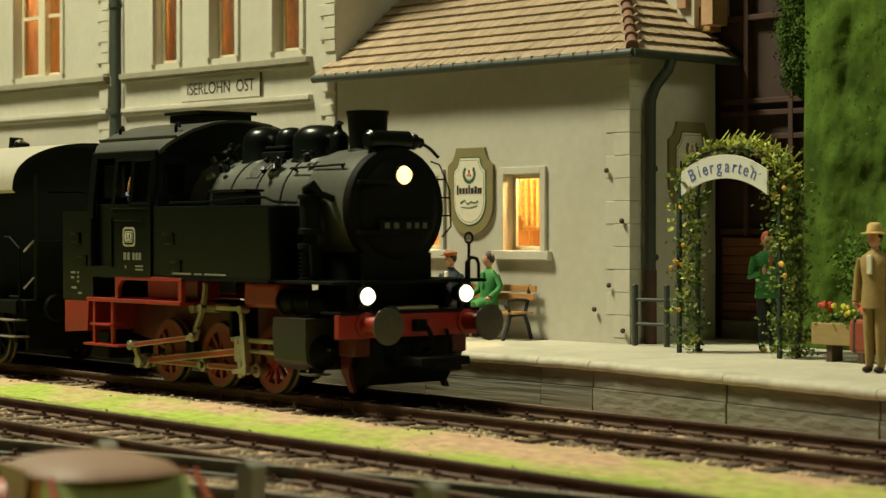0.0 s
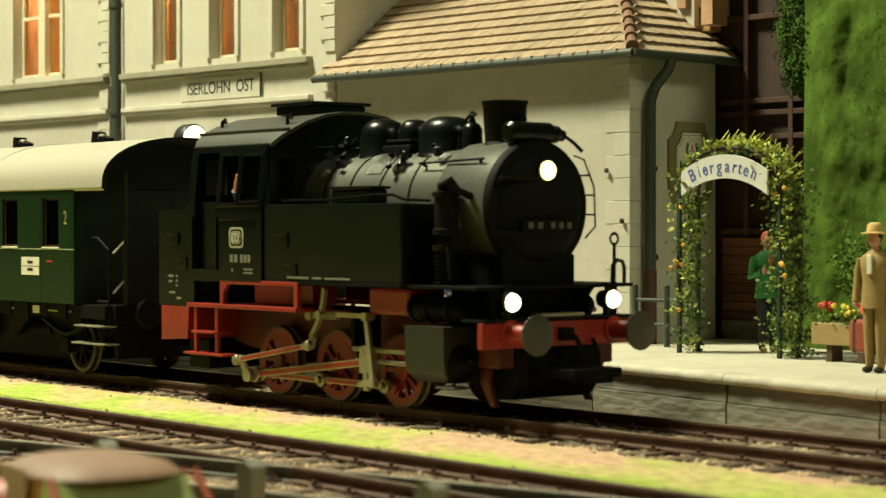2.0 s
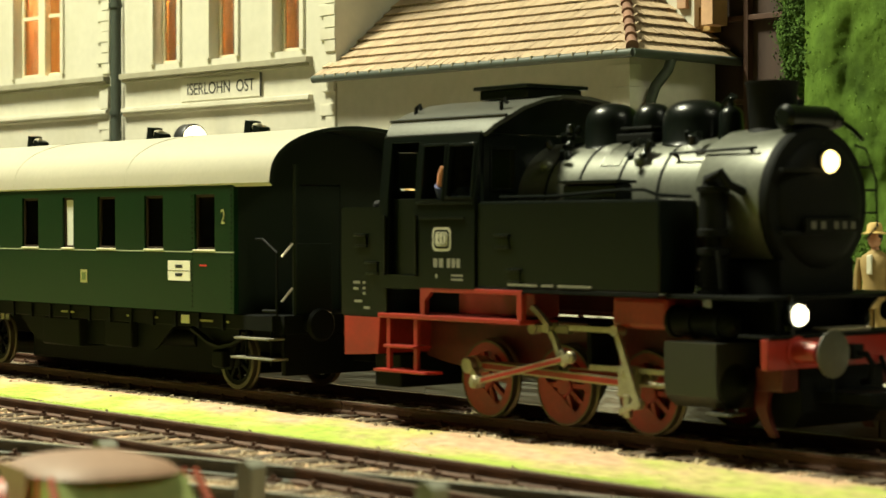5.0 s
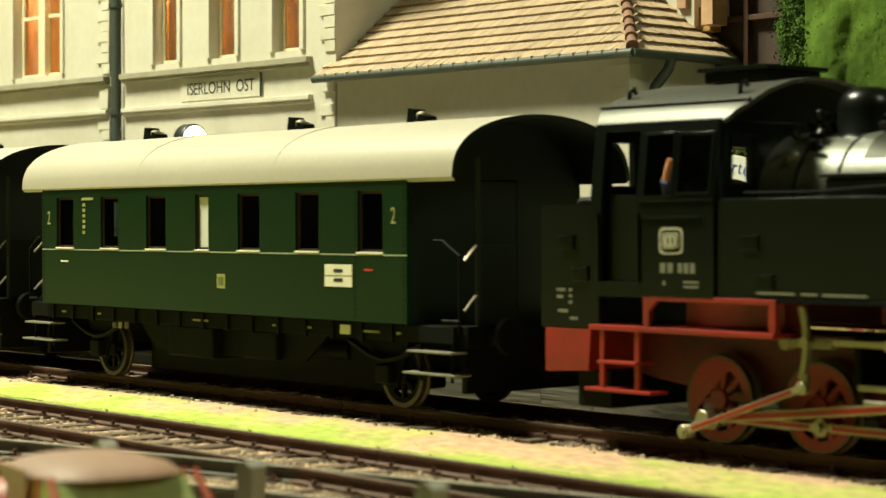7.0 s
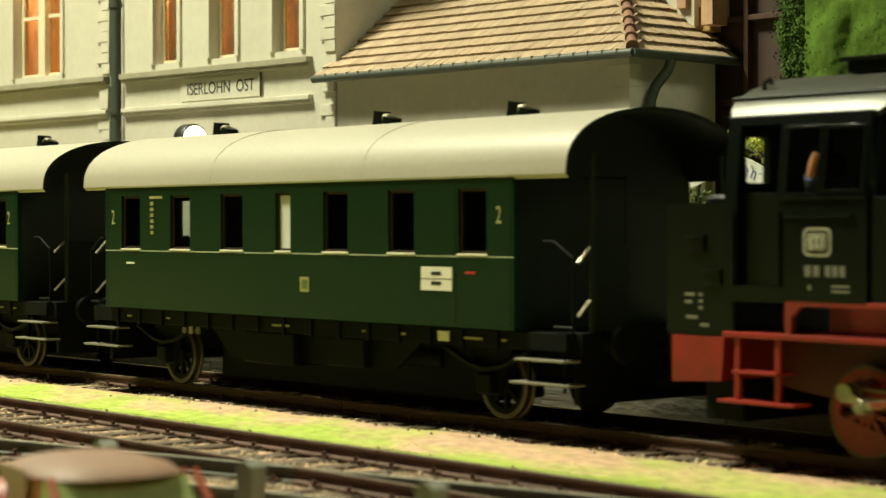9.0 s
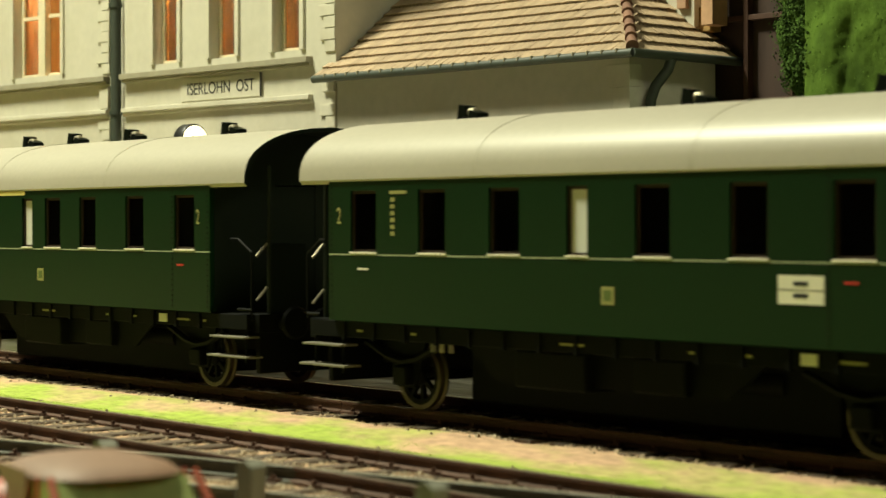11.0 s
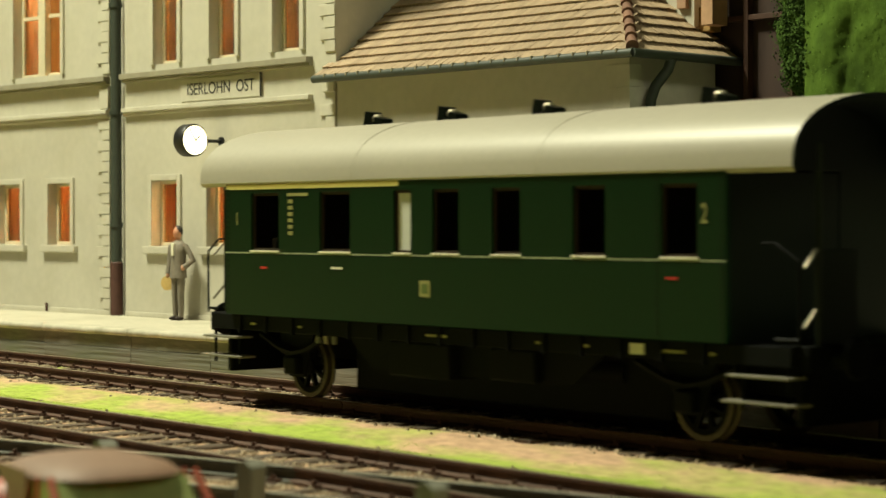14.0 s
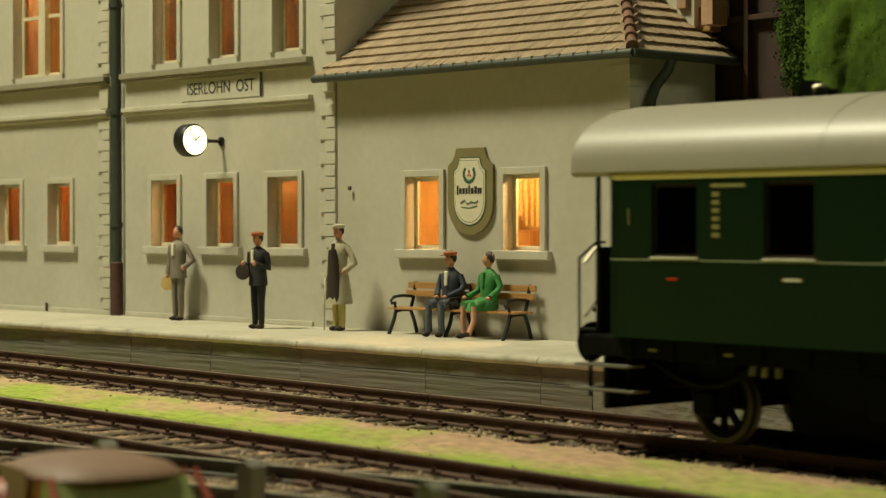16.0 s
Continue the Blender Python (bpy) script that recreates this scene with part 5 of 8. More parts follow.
    part("shunter_rail", bm, SOOT, lo)
    lamp_housing(lo, -0.79, 0.0, 3.05, LAMPGLOW, 0.135)
    for s in (-1, 1):
        lamp_housing(lo, -0.50, s * 0.855, 1.43, LAMPLOW, 0.125)
    # cylinders
    cylmat = mat("olive_black_cylinder", (0.015, 0.015, 0.010), 0.45, vary=0.25, grain=15)
    for s in (-1, 1):
        c = new("cylinder_block")
        c.parent = lo
        bm = B()
        prism(bm, [(s * 0.6, 0.42), (s * 1.20, 0.42), (s * 1.36, 0.55), (s * 1.38, 0.75), (s * 1.38, 1.12), (s * 0.6, 1.12)], "x", -1.93, -1.18)
        bmesh.ops.recalc_face_normals(bm, faces=bm.faces)
        part("cylinder", bm, cylmat, c, "olive-black cylinder casing")
        bm = B()
        lathe(bm, (-2.02, s * 1.08, 0.66), (1, 0, 0), [(0, 0.20), (0.10, 0.24), (0.84, 0.24), (0.88, 0.2), (0.95, 0.08), (1.05, 0.06)], 20)
        lathe(bm, (-2.22, s * 1.08, 1.32), (1, 0, 0), [(0, 0.06), (0.12, 0.07), (0.14, 0.14), (0.24, 0.16), (0.95, 0.16), (1.02, 0.13), (1.08, 0.06)], 20)
        for x in (-2.05, -1.75, -1.35):
            lathe(bm, (x, s * 1.08, 1.32), (1, 0, 0), [(0, 0.18), (0.06, 0.18)], 20)
        part("valve_chest", bm, SOOT, c)
        bm = B()
        cyl(bm, (-3.3, s * 1.08, 0.60), (-1.98, s * 1.08, 0.60), 0.032, seg=10)
        part("piston_rod", bm, STEEL, c)
        bm = B()
        box(bm, -3.35, -1.98, s * 1.08 - 0.05, s * 1.08 + 0.05, 0.72, 0.78, 0.008)
        part("slide_bar", bm, STEEL, c)
        bm = B()
        box(bm, -3.42, -3.34, s * 0.85 - 0.25, s * 0.85 + 0.20, 0.75, 1.25, 0.01)
        part("guide_plate", bm, SOOT, c, "black plate that carries the slide bar")
        bm = B()
        box(bm, -4.22, -3.62, s * 1.16 - 0.045, s * 1.16 + 0.045, 1.12, 1.21, 0.012)
        cyl(bm, (-4.22, s * 1.16 - 0.06, 1.165), (-4.22, s * 1.16 + 0.06, 1.165), 0.075, seg=12)
        part("link_bracket", bm, mat("dull_gear_steel", (0.24, 0.21, 0.14), 0.5, 0.5), c, "dull steel gear bracket")
    # wheels and rods
    for s in (-1, 1):
        ph = PH0 if s < 0 else PH0 + math.pi / 2
        for i, x in enumerate(LOCO_X):
            spoked_wheel(lo, x, s * 0.76, WR, WHEELRED, 10, "driving_wheel", CR, s, ph)
        y1, y2, y3 = s * 0.97, s * 1.10, s * 1.22

        def pin(run, k, ph=ph):
            a = ph - run / WR
            return LOCO_X[k] + CR * math.cos(a), WR + CR * math.sin(a), a
        for k in (0, 1):
            r = rod("coupling_rod", lo, LOCO_X[k + 1] - LOCO_X[k], 0.085, 0.05, [(0, 0.10), (LOCO_X[k + 1] - LOCO_X[k], 0.10)], STEEL, RED)
            MOVES.append((r, lambda run, k=k, y1=y1, pin=pin: P(pin(run, k)[0], y1 + (0.0 if k == 0 else 0.012), pin(run, k)[1])))
        L = 2.66
        r = rod("main_rod", lo, L, 0.10, 0.06, [(0, 0.115), (L, 0.10)], STEEL, RED)

        def cross(run, pin=pin):
            px, pz, _ = pin(run, 0)
            return px + math.sqrt(L * L - (pz - 0.60) ** 2)
        MOVES.append((r, lambda run, y2=y2, pin=pin: P(pin(run, 0)[0], y2, pin(run, 0)[1]) @ Matrix.Rotation(-math.asin((0.60 - pin(run, 0)[1]) / L), 4, "Y")))
        bm = B()
        box(bm, -0.16, 0.12, -0.06, 0.05, -0.16, 0.20, 0.02)
        box(bm, -0.06, 0.03, -0.07, 0.0, -0.38, -0.12, 0.012)
        for q, w in ((-0.08, 0.12), (0.06, 0.12), (0.05, -0.05)):
            cyl(bm, (q, -0.075 if s < 0 else 0.075, w), (q, 0, w), 0.03, seg=8)
        ch = part("crosshead", bm, STEEL, lo, "bright steel crosshead")
        MOVES.append((ch, lambda run, cross=cross, y2=y2: P(cross(run), y2 * 1.02, 0.60)))

        def ecc(run, pin=pin):
            px, pz, a = pin(run, 0)
            e = a - 1.75
            return px + 0.30 * math.cos(e) * 0.9, pz + 0.30 * math.sin(e) * 0.9
        bm = B()
        box(bm, -0.02, 0.27, -0.03, 0.03, -0.05, 0.05, 0.012)
        cyl(bm, (0, -0.05, 0), (0, 0.05, 0), 0.10, seg=14, bevel=0.01)
        cyl(bm, (0.27, -0.05, 0), (0.27, 0.05, 0), 0.075, seg=12, bevel=0.01)
        ec = part("eccentric_crank", bm, STEEL, lo)

        def ecpose(run, pin=pin, ecc=ecc, y3=y3):
            px, pz, _ = pin(run, 0)
            ex, ez = ecc(run)
            return P(px, y3, pz) @ Matrix.Rotation(-math.atan2(ez - pz, ex - px), 4, "Y")
        MOVES.append((ec, ecpose))
        # expansion link swings about a fixed pin and is driven by the eccentric rod
        LX, LZ, ARM, ROD = -3.92, 1.18, 0.46, 1.72

        def foot(run, ecc=ecc):
            ex, ez = ecc(run)
            th = 0.0
            for _ in range(12):
                fx, fz = LX + ARM * math.sin(th), LZ - ARM * math.cos(th)
                d = math.hypot(fx - ex, fz - ez)
                th -= (d - ROD) / (ARM * max(0.3, (fx - ex) / d))
                th = max(-0.7, min(0.7, th))
            return LX + ARM * math.sin(th), LZ - ARM * math.cos(th), th
        bm = B()
        bend = lambda q: 0.5 * q * q
        skin(bm, [[Vector((-bend(t) + a, b, t)) for a, b in ((-0.032, -0.03), (0.032, -0.03), (0.032, 0.03), (-0.032, 0.03))] for t in np.linspace(0.1 - ARM, 0.82 - ARM, 10)])
        cyl(bm, (0, -0.06, 0), (0, 0.06, 0), 0.06, seg=12)
        box(bm, -0.09, 0.03, -0.03, 0.03, -ARM - 0.05, -ARM + 0.14, 0.012)
        lk = part("expansion_link", bm, STEEL, lo)
        MOVES.append((lk, lambda run, foot=foot, s=s: P(LX, s * 1.22, LZ) @ Matrix.Rotation(-foot(run)[2], 4, "Y")))
        er = rod("eccentric_rod", lo, ROD, 0.075, 0.045, [(0, 0.075), (ROD, 0.07)], STEEL, RED)

        def erpose(run, ecc=ecc, foot=foot, s=s):
            ex, ez = ecc(run)
            fx, fz, _ = foot(run)
            return P(ex, s * 1.30, ez) @ Matrix.Rotation(-math.atan2(fz - ez, fx - ex), 4, "Y")
        MOVES.append((er, erpose))
        RR = 1.06
        rr = rod("radius_rod", lo, RR, 0.065, 0.045, [(0, 0.05), (RR, 0.06)], STEEL)

        def rrx(run, foot=foot):
            return LX + 0.10 * math.sin(foot(run)[2])
        MOVES.append((rr, lambda run, rrx=rrx, s=s: P(rrx(run), s * 1.17, 1.19)))
        CL = 0.86
        bm = B()
        prism(bm, [(-0.035, 0), (0.035, 0), (0.045, -CL), (-0.045, -CL)], "y", -0.025, 0.025)
        cyl(bm, (0, -0.05, 0), (0, 0.05, 0), 0.06, seg=10)
        cyl(bm, (0, -0.045, -CL), (0, 0.045, -CL), 0.065, seg=12)
        box(bm, -0.30, 0.0, -0.03, 0.03, -CL - 0.03, -CL + 0.035, 0.01)
        cb = part("combination_lever", bm, STEEL, lo)

        def cbpose(run, rrx=rrx, cross=cross, s=s):
            tx = rrx(run) + RR
            bx = cross(run) + 0.22
            return P(tx, s * 1.24, 1.19) @ Matrix.Rotation(-math.asin(max(-0.8, min(0.8, (bx - tx) / CL))), 4, "Y")
        MOVES.append((cb, cbpose))
    # lettering, as plain shapes
    for s in (-1, 1):
        bm = B()
        y = s * 1.435
        f = lambda a, b, c, d, e, mi: box(bm, a, b, min(y, y + s * e), max(y, y + s * e), c, d, 0.004, mi)
        lx, lz = -5.60, 2.20
        def plate(w, h, e, mi):
            r = min(w, h) * 0.45
            poly = [(lx + sx * (w - r) + r * math.cos(a), lz + sz * (h - r) + r * math.sin(a)) for sx, sz, a0 in ((1, 1, 0), (-1, 1, 90), (-1, -1, 180), (1, -1, 270))
                    for a in (radians(a0 + q) for q in (0, 30, 60, 90))]
            prism(bm, poly, "y", y, y + s * e, mi)
        for w, h, e, mi in ((0.175, 0.145, 0.006, 0), (0.145, 0.115, 0.010, 1), (0.118, 0.088, 0.014, 0), (0.100, 0.070, 0.018, 1), (0.092, 0.062, 0.021, 0)):
            plate(w, h, e, mi)
        f(lx - 0.045, lx - 0.020, lz - 0.04, lz + 0.04, 0.024, 1)
        f(lx + 0.025, lx + 0.050, lz - 0.04, lz + 0.04, 0.024, 1)
        bmesh.ops.recalc_face_normals(bm, faces=bm.faces)
        part("emblem", bm, [EMBLEM, BLACK], lo, "white rounded-square railway emblem")
        def bar(x0, x1, ya, yb, z0, z1):
            bm = B()
            box(bm, x0, x1, min(ya, yb), max(ya, yb), z0, z1)
            part("marking", bm, MARKING, lo)
        for x, w in ((-5.73, 0.09), (-5.62, 0.09), (-5.47, 0.075), (-5.38, 0.075), (-5.29, 0.075)):
            bar(x - 0.03, x - 0.03 + w * 0.85, y, y + s * 0.006, 1.855, 1.965)
        bar(-5.72, -5.68, y, y + s * 0.006, 1.72, 1.77)
        for z in (1.70, 1.75):
            bar(-5.42, -5.20, y, y + s * 0.006, z, z + 0.025)
        for x, w in ((-4.4, 0.5), (-3.82, 0.2), (-3.55, 0.55)):
            bar(x, x + w, y - s * 0.012, y, 1.66, 1.685)
        for x, z, w in ((-7.42, 1.62, 0.14), (-7.42, 1.54, 0.10), (-7.22, 1.62, 0.05), (-7.22, 1.55, 0.05), (-7.22, 1.48, 0.05), (-7.40, 1.38, 0.16), (-7.2, 1.30, 0.12)):
            bar(x, x + w, s * 1.40, s * 1.406, z, z + 0.035)
    bm = B()
    for y0, w in ((-0.36, 0.13), (-0.20, 0.13), (0.02, 0.12), (0.16, 0.12), (0.30, 0.12)):
        box(bm, -0.735, -0.728, y0 - 0.02, y0 + w - 0.07, 2.325, 2.405)
    box(bm, -0.80, -0.735, -0.46, 0.44, 2.29, 2.44, 0.004, 1)
    part("number_plate", bm, [mat("dim_plate_letters", (0.075, 0.073, 0.055), 0.5), SOOT], lo, "black plate with pale bars")
    # the small driver doll at the cab window
    bm = B()
    skin(bm, [ring_pts(Vector((-5.85, -0.85, z)), Vector((1, 0, 0)), Vector((0, 1, 0)), a, b, 12) for z, a, b in ((1.72, 0.2, 0.15), (2.4, 0.21, 0.16), (2.72, 0.22, 0.15), (2.84, 0.09, 0.08))], mi=0)
    tube(bm, [(-5.88, -1.0, 2.70), (-5.86, -1.22, 2.74), (-5.80, -1.30, 2.86)], 0.07, 8, mi=0)
    tube(bm, [(-5.80, -1.30, 2.85), (-5.76, -1.31, 2.98), (-5.72, -1.30, 3.08)], 0.042, 8, mi=1)
    ball(bm, (-5.85, -0.82, 2.98), 0.11, 2, (1, 0.9, 1.2), 2)
    part("driver_doll", bm, [mat("blue_overall_paint", (0.06, 0.08, 0.22), 0.7), mat("doll_skin_paint", (0.5, 0.22, 0.12), 0.6), SOOT], lo, "small painted driver doll in blue")
    return lo


# ---- coaches ----
WALL0, WALL1 = 0.0, 9.30     # the side wall, from its rear end
ROOF0, ROOF1 = -0.62, 10.20


def build_coach(name, label, lights, first_class):
    """A two-axle coach; x runs from the rear end of its side wall."""
    co = thing("passenger_coach", label, "railway coach", group="coaches of the train")
    if first_class:
        wins = [(0.62, 1.28), (2.20, 2.86), (3.76, 4.10), (4.52, 5.02), (5.62, 6.12), (7.0, 7.52), (8.37, 8.90)]
        white = 2
    else:
        wins = [(0.47, 1.00), (1.84, 2.36), (3.16, 3.70), (4.49, 4.83), (5.57, 6.10), (6.94, 7.46), (8.30, 8.82)]
        white = 3
    for s in (-1, 1):
        bm = B()
        ws = wins if s < 0 else [(WALL1 - b, WALL1 - a) for a, b in wins]
        holed_wall(bm, WALL0, WALL1, 1.14, 3.02, s * 1.45 - 0.035, s * 1.45 + 0.035, [(a, b, 2.03, 2.81) for a, b in ws])
        part("side_wall", bm, GREEN, co, "glossy bottle-green side wall", smooth=20)
        for i, (a, b) in enumerate(ws):
            w = new("window")
            w.parent = co
            bm = B()
            box(bm, a - 0.015, b + 0.015, min(s * 1.50, s * 1.44), max(s * 1.50, s * 1.44), 2.005, 2.03, 0.004)
            part("sill", bm, WHITE, w, "bright metal sill")
            bm = B()
            for p, q in ((a, a + 0.035), (b - 0.035, b)):
                box(bm, p, q, s * 1.43 - 0.02, s * 1.43 + 0.02, 2.03, 2.81)
            box(bm, a + 0.035, b - 0.035, s * 1.43 - 0.02, s * 1.43 + 0.02, 2.77, 2.81)
            box(bm, a + 0.035, b - 0.035, s * 1.43 - 0.02, s * 1.43 + 0.02, 2.03, 2.06)
            part("window_frame", bm, INSIDE, w, "brown wooden frame")
            bm = B()
            box(bm, a + 0.03, b - 0.03, s * 1.425 - 0.004, s * 1.425 + 0.004, 2.05, 2.78)
            ob = part("pane", bm, BLIND if (i == white or i == len(wins) - 1 - white and s > 0) and s < 0 else PANE, w)
            ob.visible_shadow = False
        bm = B()
        box(bm, WALL0, WALL1, min(s * 1.488, s * 1.475), max(s * 1.488, s * 1.475), 1.985, 2.003)
        part("waist_strip", bm, mat("thin_pale_waist_line", (0.32, 0.36, 0.22), 0.45), co, "thin pale waist line")
        # rivet rows at the corners and beside the windows
        for x in [WALL0 + 0.06, WALL1 - 0.06] + ([ws[-1][0] - 0.06] if s < 0 else []):
            bm = B()
            z = 1.2
            while z < 2.95:
                box(bm, x - 0.012, x + 0.012, s * 1.488 - 0.006, s * 1.488 + 0.006, z, z + 0.025)
                z += 0.075
            tagged(part("riveted_seam", bm, DARKGREEN, co), kind="stuff")
    # ends with doorways
    for x0, x1 in ((WALL0 + 0.001, WALL0 + 0.06), (WALL1 - 0.06, WALL1 - 0.001)):
        bm = B()
        holed_wall(bm, -1.41, 1.41, 1.14, 3.0, x0, x1, [(-0.36, 0.36, 1.14, 2.95)], along="y")
        prism(bm, [(y * 0.96, z) for y, z in arc_poly(-1.45, 3.0, 1.45, 3.70, 14)], "x", x0, x1)
        part("end_wall", bm, DARKGREEN, co, smooth=20)
        bm = B()
        holed_wall(bm, -0.36, 0.36, 1.15, 2.93, (x0 + x1) / 2 - 0.02, (x0 + x1) / 2 + 0.02, [(-0.2, 0.2, 2.1, 2.75)] if x0 < 1 and not first_class else [], along="y")
        part("end_door", bm, DARKGREEN, co, smooth=20)
    # roof
    poly = arc_poly(-1.51, 2.955, 1.51, 3.755, 26)
    inner = [(y * 0.965, z - 0.05) for y, z in poly]
    bm = B()
    rings = []
    for x in np.linspace(ROOF0, ROOF1, 9):
        rings.append([Vector((x, y, z)) for y, z in poly] + [Vector((x, y, z)) for y, z in inner[::-1]])
    skin(bm, rings)
    n = len(poly)
    bm.faces.ensure_lookup_table()
    bm.normal_update()
    for f in bm.faces:
        c = f.calc_center_median()
        inside = all(any((v.co - Vector((v.co.x, y, z))).length < 1e-4 for y, z in inner) for v in f.verts)
        f.material_index = 1 if inside or abs(f.normal.x) > 0.9 else 0
    roof = part("roof", bm, [ROOFGREY, DARKGREEN], co, "smooth light grey barrel roof", smooth=50)
    for x in (2.9, 6.4):
        bm = B()
        q = [(y, z + 0.008) for y, z in poly]
        p = [(y * 0.995, z - 0.02) for y, z in poly]
        skin(bm, [[Vector((x + d, y, z)) for y, z in q] + [Vector((x + d, y, z)) for y, z in p[::-1]] for d in (0, 0.03)])
        part("roof_seam", bm, ROOFGREY, roof)
    for x in lights:
        bm = B()
        lathe(bm, (x, -0.30, 3.66), (0, 0, 1), [(0, 0.10), (0.03, 0.07), (0.10, 0.05), (0.11, 0.02)], 12)
        prism(bm, [(x - 0.20, 3.72), (x - 0.16, 3.92), (x - 0.05, 3.90), (x - 0.02, 3.76)], "y", -0.40, -0.20)
        prism(bm, [(x + 0.02, 3.74), (x + 0.05, 3.84), (x + 0.19, 3.80), (x + 0.22, 3.71)], "y", -0.40, -0.20)
        bmesh.ops.recalc_face_normals(bm, faces=bm.faces)
        vent = part("roof_ventilator", bm, BLACK, co, "black winged roof ventilator", smooth=20)
        # pale drum added as the ventilator's bright highlight
        bm = B()
        cyl(bm, (x - 0.06, -0.30, 3.80), (x + 0.08, -0.30, 3.80), 0.075, seg=14, bevel=0.02)
        part("ventilator_glint", bm, STEEL, vent, "pale drum standing in for the ventilator's highlight")
    # floor, seats, end platforms
    bm = B()
    box(bm, ROOF0 + 0.05, ROOF1 - 0.05, -1.36, 1.36, 1.05, 1.14, 0.01)
    part("floor", bm, SOOT, co)
    for x in np.arange(0.9, 8.9, 1.36):
        for s in (-1, 1):
            bm = B()
            box(bm, x - 0.05, x + 0.05, s * 0.85 - 0.45, s * 0.85 + 0.45, 1.14, 2.2, 0.02)
            box(bm, x - 0.42, x + 0.42, s * 0.85 - 0.45, s * 0.85 + 0.45, 1.45, 1.55, 0.02)
            part("bench_seat", bm, INSIDE, co)
    # board added down the middle to stop bright views through the windows
    bm = B()
    box(bm, WALL0 + 0.08, WALL1 - 0.08, -0.02, 0.02, 1.14, 3.2)
    part("view_blocker", bm, INSIDE, co, "dark brown board added inside to keep the windows dark")
    # underframe
    bm = B()
    for s in (-1, 1):
        box(bm, ROOF0 + 0.1, ROOF1 - 0.1, s * 1.36 - 0.04, s * 1.36 + 0.04, 0.92, 1.13, 0.01)
        for x in np.arange(0.2, 9.2, 0.62):
            box(bm, x, x + 0.06, min(s * 1.43, s * 1.38), max(s * 1.43, s * 1.38), 0.90, 1.12)
    part("sole_bar", bm, SOOT, co)
    bm = B()
    for s in (-1, 1):
        prism(bm, [(2.2, 0.92), (7.1, 0.92), (6.6, 0.55), (6.5, 0.50), (2.8, 0.50), (2.7, 0.55)], "y", s * 1.02 - 0.02, s * 1.02 + 0.02)
    part("truss", bm, SOOT, co)
    bm = B()
    box(bm, 3.3, 4.5, -1.2, -0.5, 0.45, 0.90, 0.03)
    box(bm, 5.2, 6.0, -1.15, -0.6, 0.50, 0.90, 0.03)
    cyl(bm, (4.9, -0.4, 0.65), (6.9, -0.4, 0.65), 0.2, seg=14)
    part("battery_box", bm, SOOT, co)
    # black block added to cover bright platform showing through under the floor
    bm = B()
    box(bm, ROOF0 + 0.3, ROOF1 - 0.3, -0.35, 0.35, 0.52, 1.06, 0.02)
    part("gap_block", bm, SOOT, co)
    # black box added where the space below the coach is only in shade
    bm = B()
    box(bm, 1.75, 7.65, -0.55, 0.55, 0.14, 0.92, 0.04)
    part("underfloor_shade", bm, SOOT, co, "black box added under the floor in place of shade")
    for x, mt in ((1.85, MARKING), (2.02, STEEL), (2.2, MARKING)):
        bm = B()
        cyl(bm, (x, -1.25, 0.80), (x, -1.25, 0.90), 0.035, seg=8)
        part("brake_handle", bm, mt, co)
    for ax in (1.03, 8.36):
        for s in (-1, 1):
            spoked_wheel(co, ax, s * 0.76, 0.43, SOOT, 8, "wheel", 0, s)
            bm = B()
            prism(bm, [(ax - 0.42, 0.95), (ax + 0.42, 0.95), (ax + 0.17, 0.30), (ax - 0.17, 0.30)], "y", s * 1.0 - 0.02, s * 1.0 + 0.02)
            box(bm, ax - 0.14, ax + 0.14, s * 1.06 - 0.09, s * 1.06 + 0.09, 0.33, 0.58, 0.03)
            tube(bm, [(ax - 0.75, s * 1.08, 0.86), (ax - 0.3, s * 1.08, 0.68), (ax, s * 1.08, 0.63), (ax + 0.3, s * 1.08, 0.68), (ax + 0.75, s * 1.08, 0.86)], 0.045, 6)
            part("axle_guard", bm, SOOT, co, "black axle guard with leaf spring")
        bm = B()
        cyl(bm, (ax, -0.7, 0.43), (ax, 0.7, 0.43), 0.07, seg=10)
        part("axle", bm, SOOT, co)
    # buffers, steps, platform rails
    for e, d in ((ROOF0 - 0.05, -1), (ROOF1 + 0.05, 1)):
        bm = B()
        box(bm, min(e, e - d * 0.12), max(e, e - d * 0.12), -1.3, 1.3, 0.88, 1.14, 0.01)
        part("headstock", bm, SOOT, co)
        # black plate added to keep the gap between the vehicles dark
        bm = B()
        box(bm, min(e - d * 0.2, e - d * 0.3), max(e - d * 0.2, e - d * 0.3), -1.15, 1.15, 0.30, 0.90, 0.02)
        part("end_gap_shade", bm, SOOT, co, "black plate added below the headstock to darken the gap")
        for s in (-1, 1):
            bm = B()
            lathe(bm, (e, s * 0.875, 1.02), (d, 0, 0), [(0, 0.12), (0.22, 0.10), (0.23, 0.20), (0.26, 0.235), (0.30, 0.2), (0.31, 0.01)], 22)
            part("buffer", bm, SOOT, co)
            ex = e - d * 0.52
            for z, wd in ((0.80, 0.42), (0.53, 0.50)):
                bm = B()
                box(bm, ex - wd, ex + wd, min(s * 1.5, s * 1.22), max(s * 1.5, s * 1.22), z, z + 0.03, 0.008)
                part("step", bm, STEPBOARD, co, "worn pale step board")
            bm = B()
            for q in (-0.3, 0.3):
                tube(bm, [(ex + q, s * 1.36, 1.0), (ex + q, s * 1.36, 0.45)], 0.022, 6)
            part("step_hanger", bm, SOOT, co)
            bm = B()
            xx = e - d * 0.06
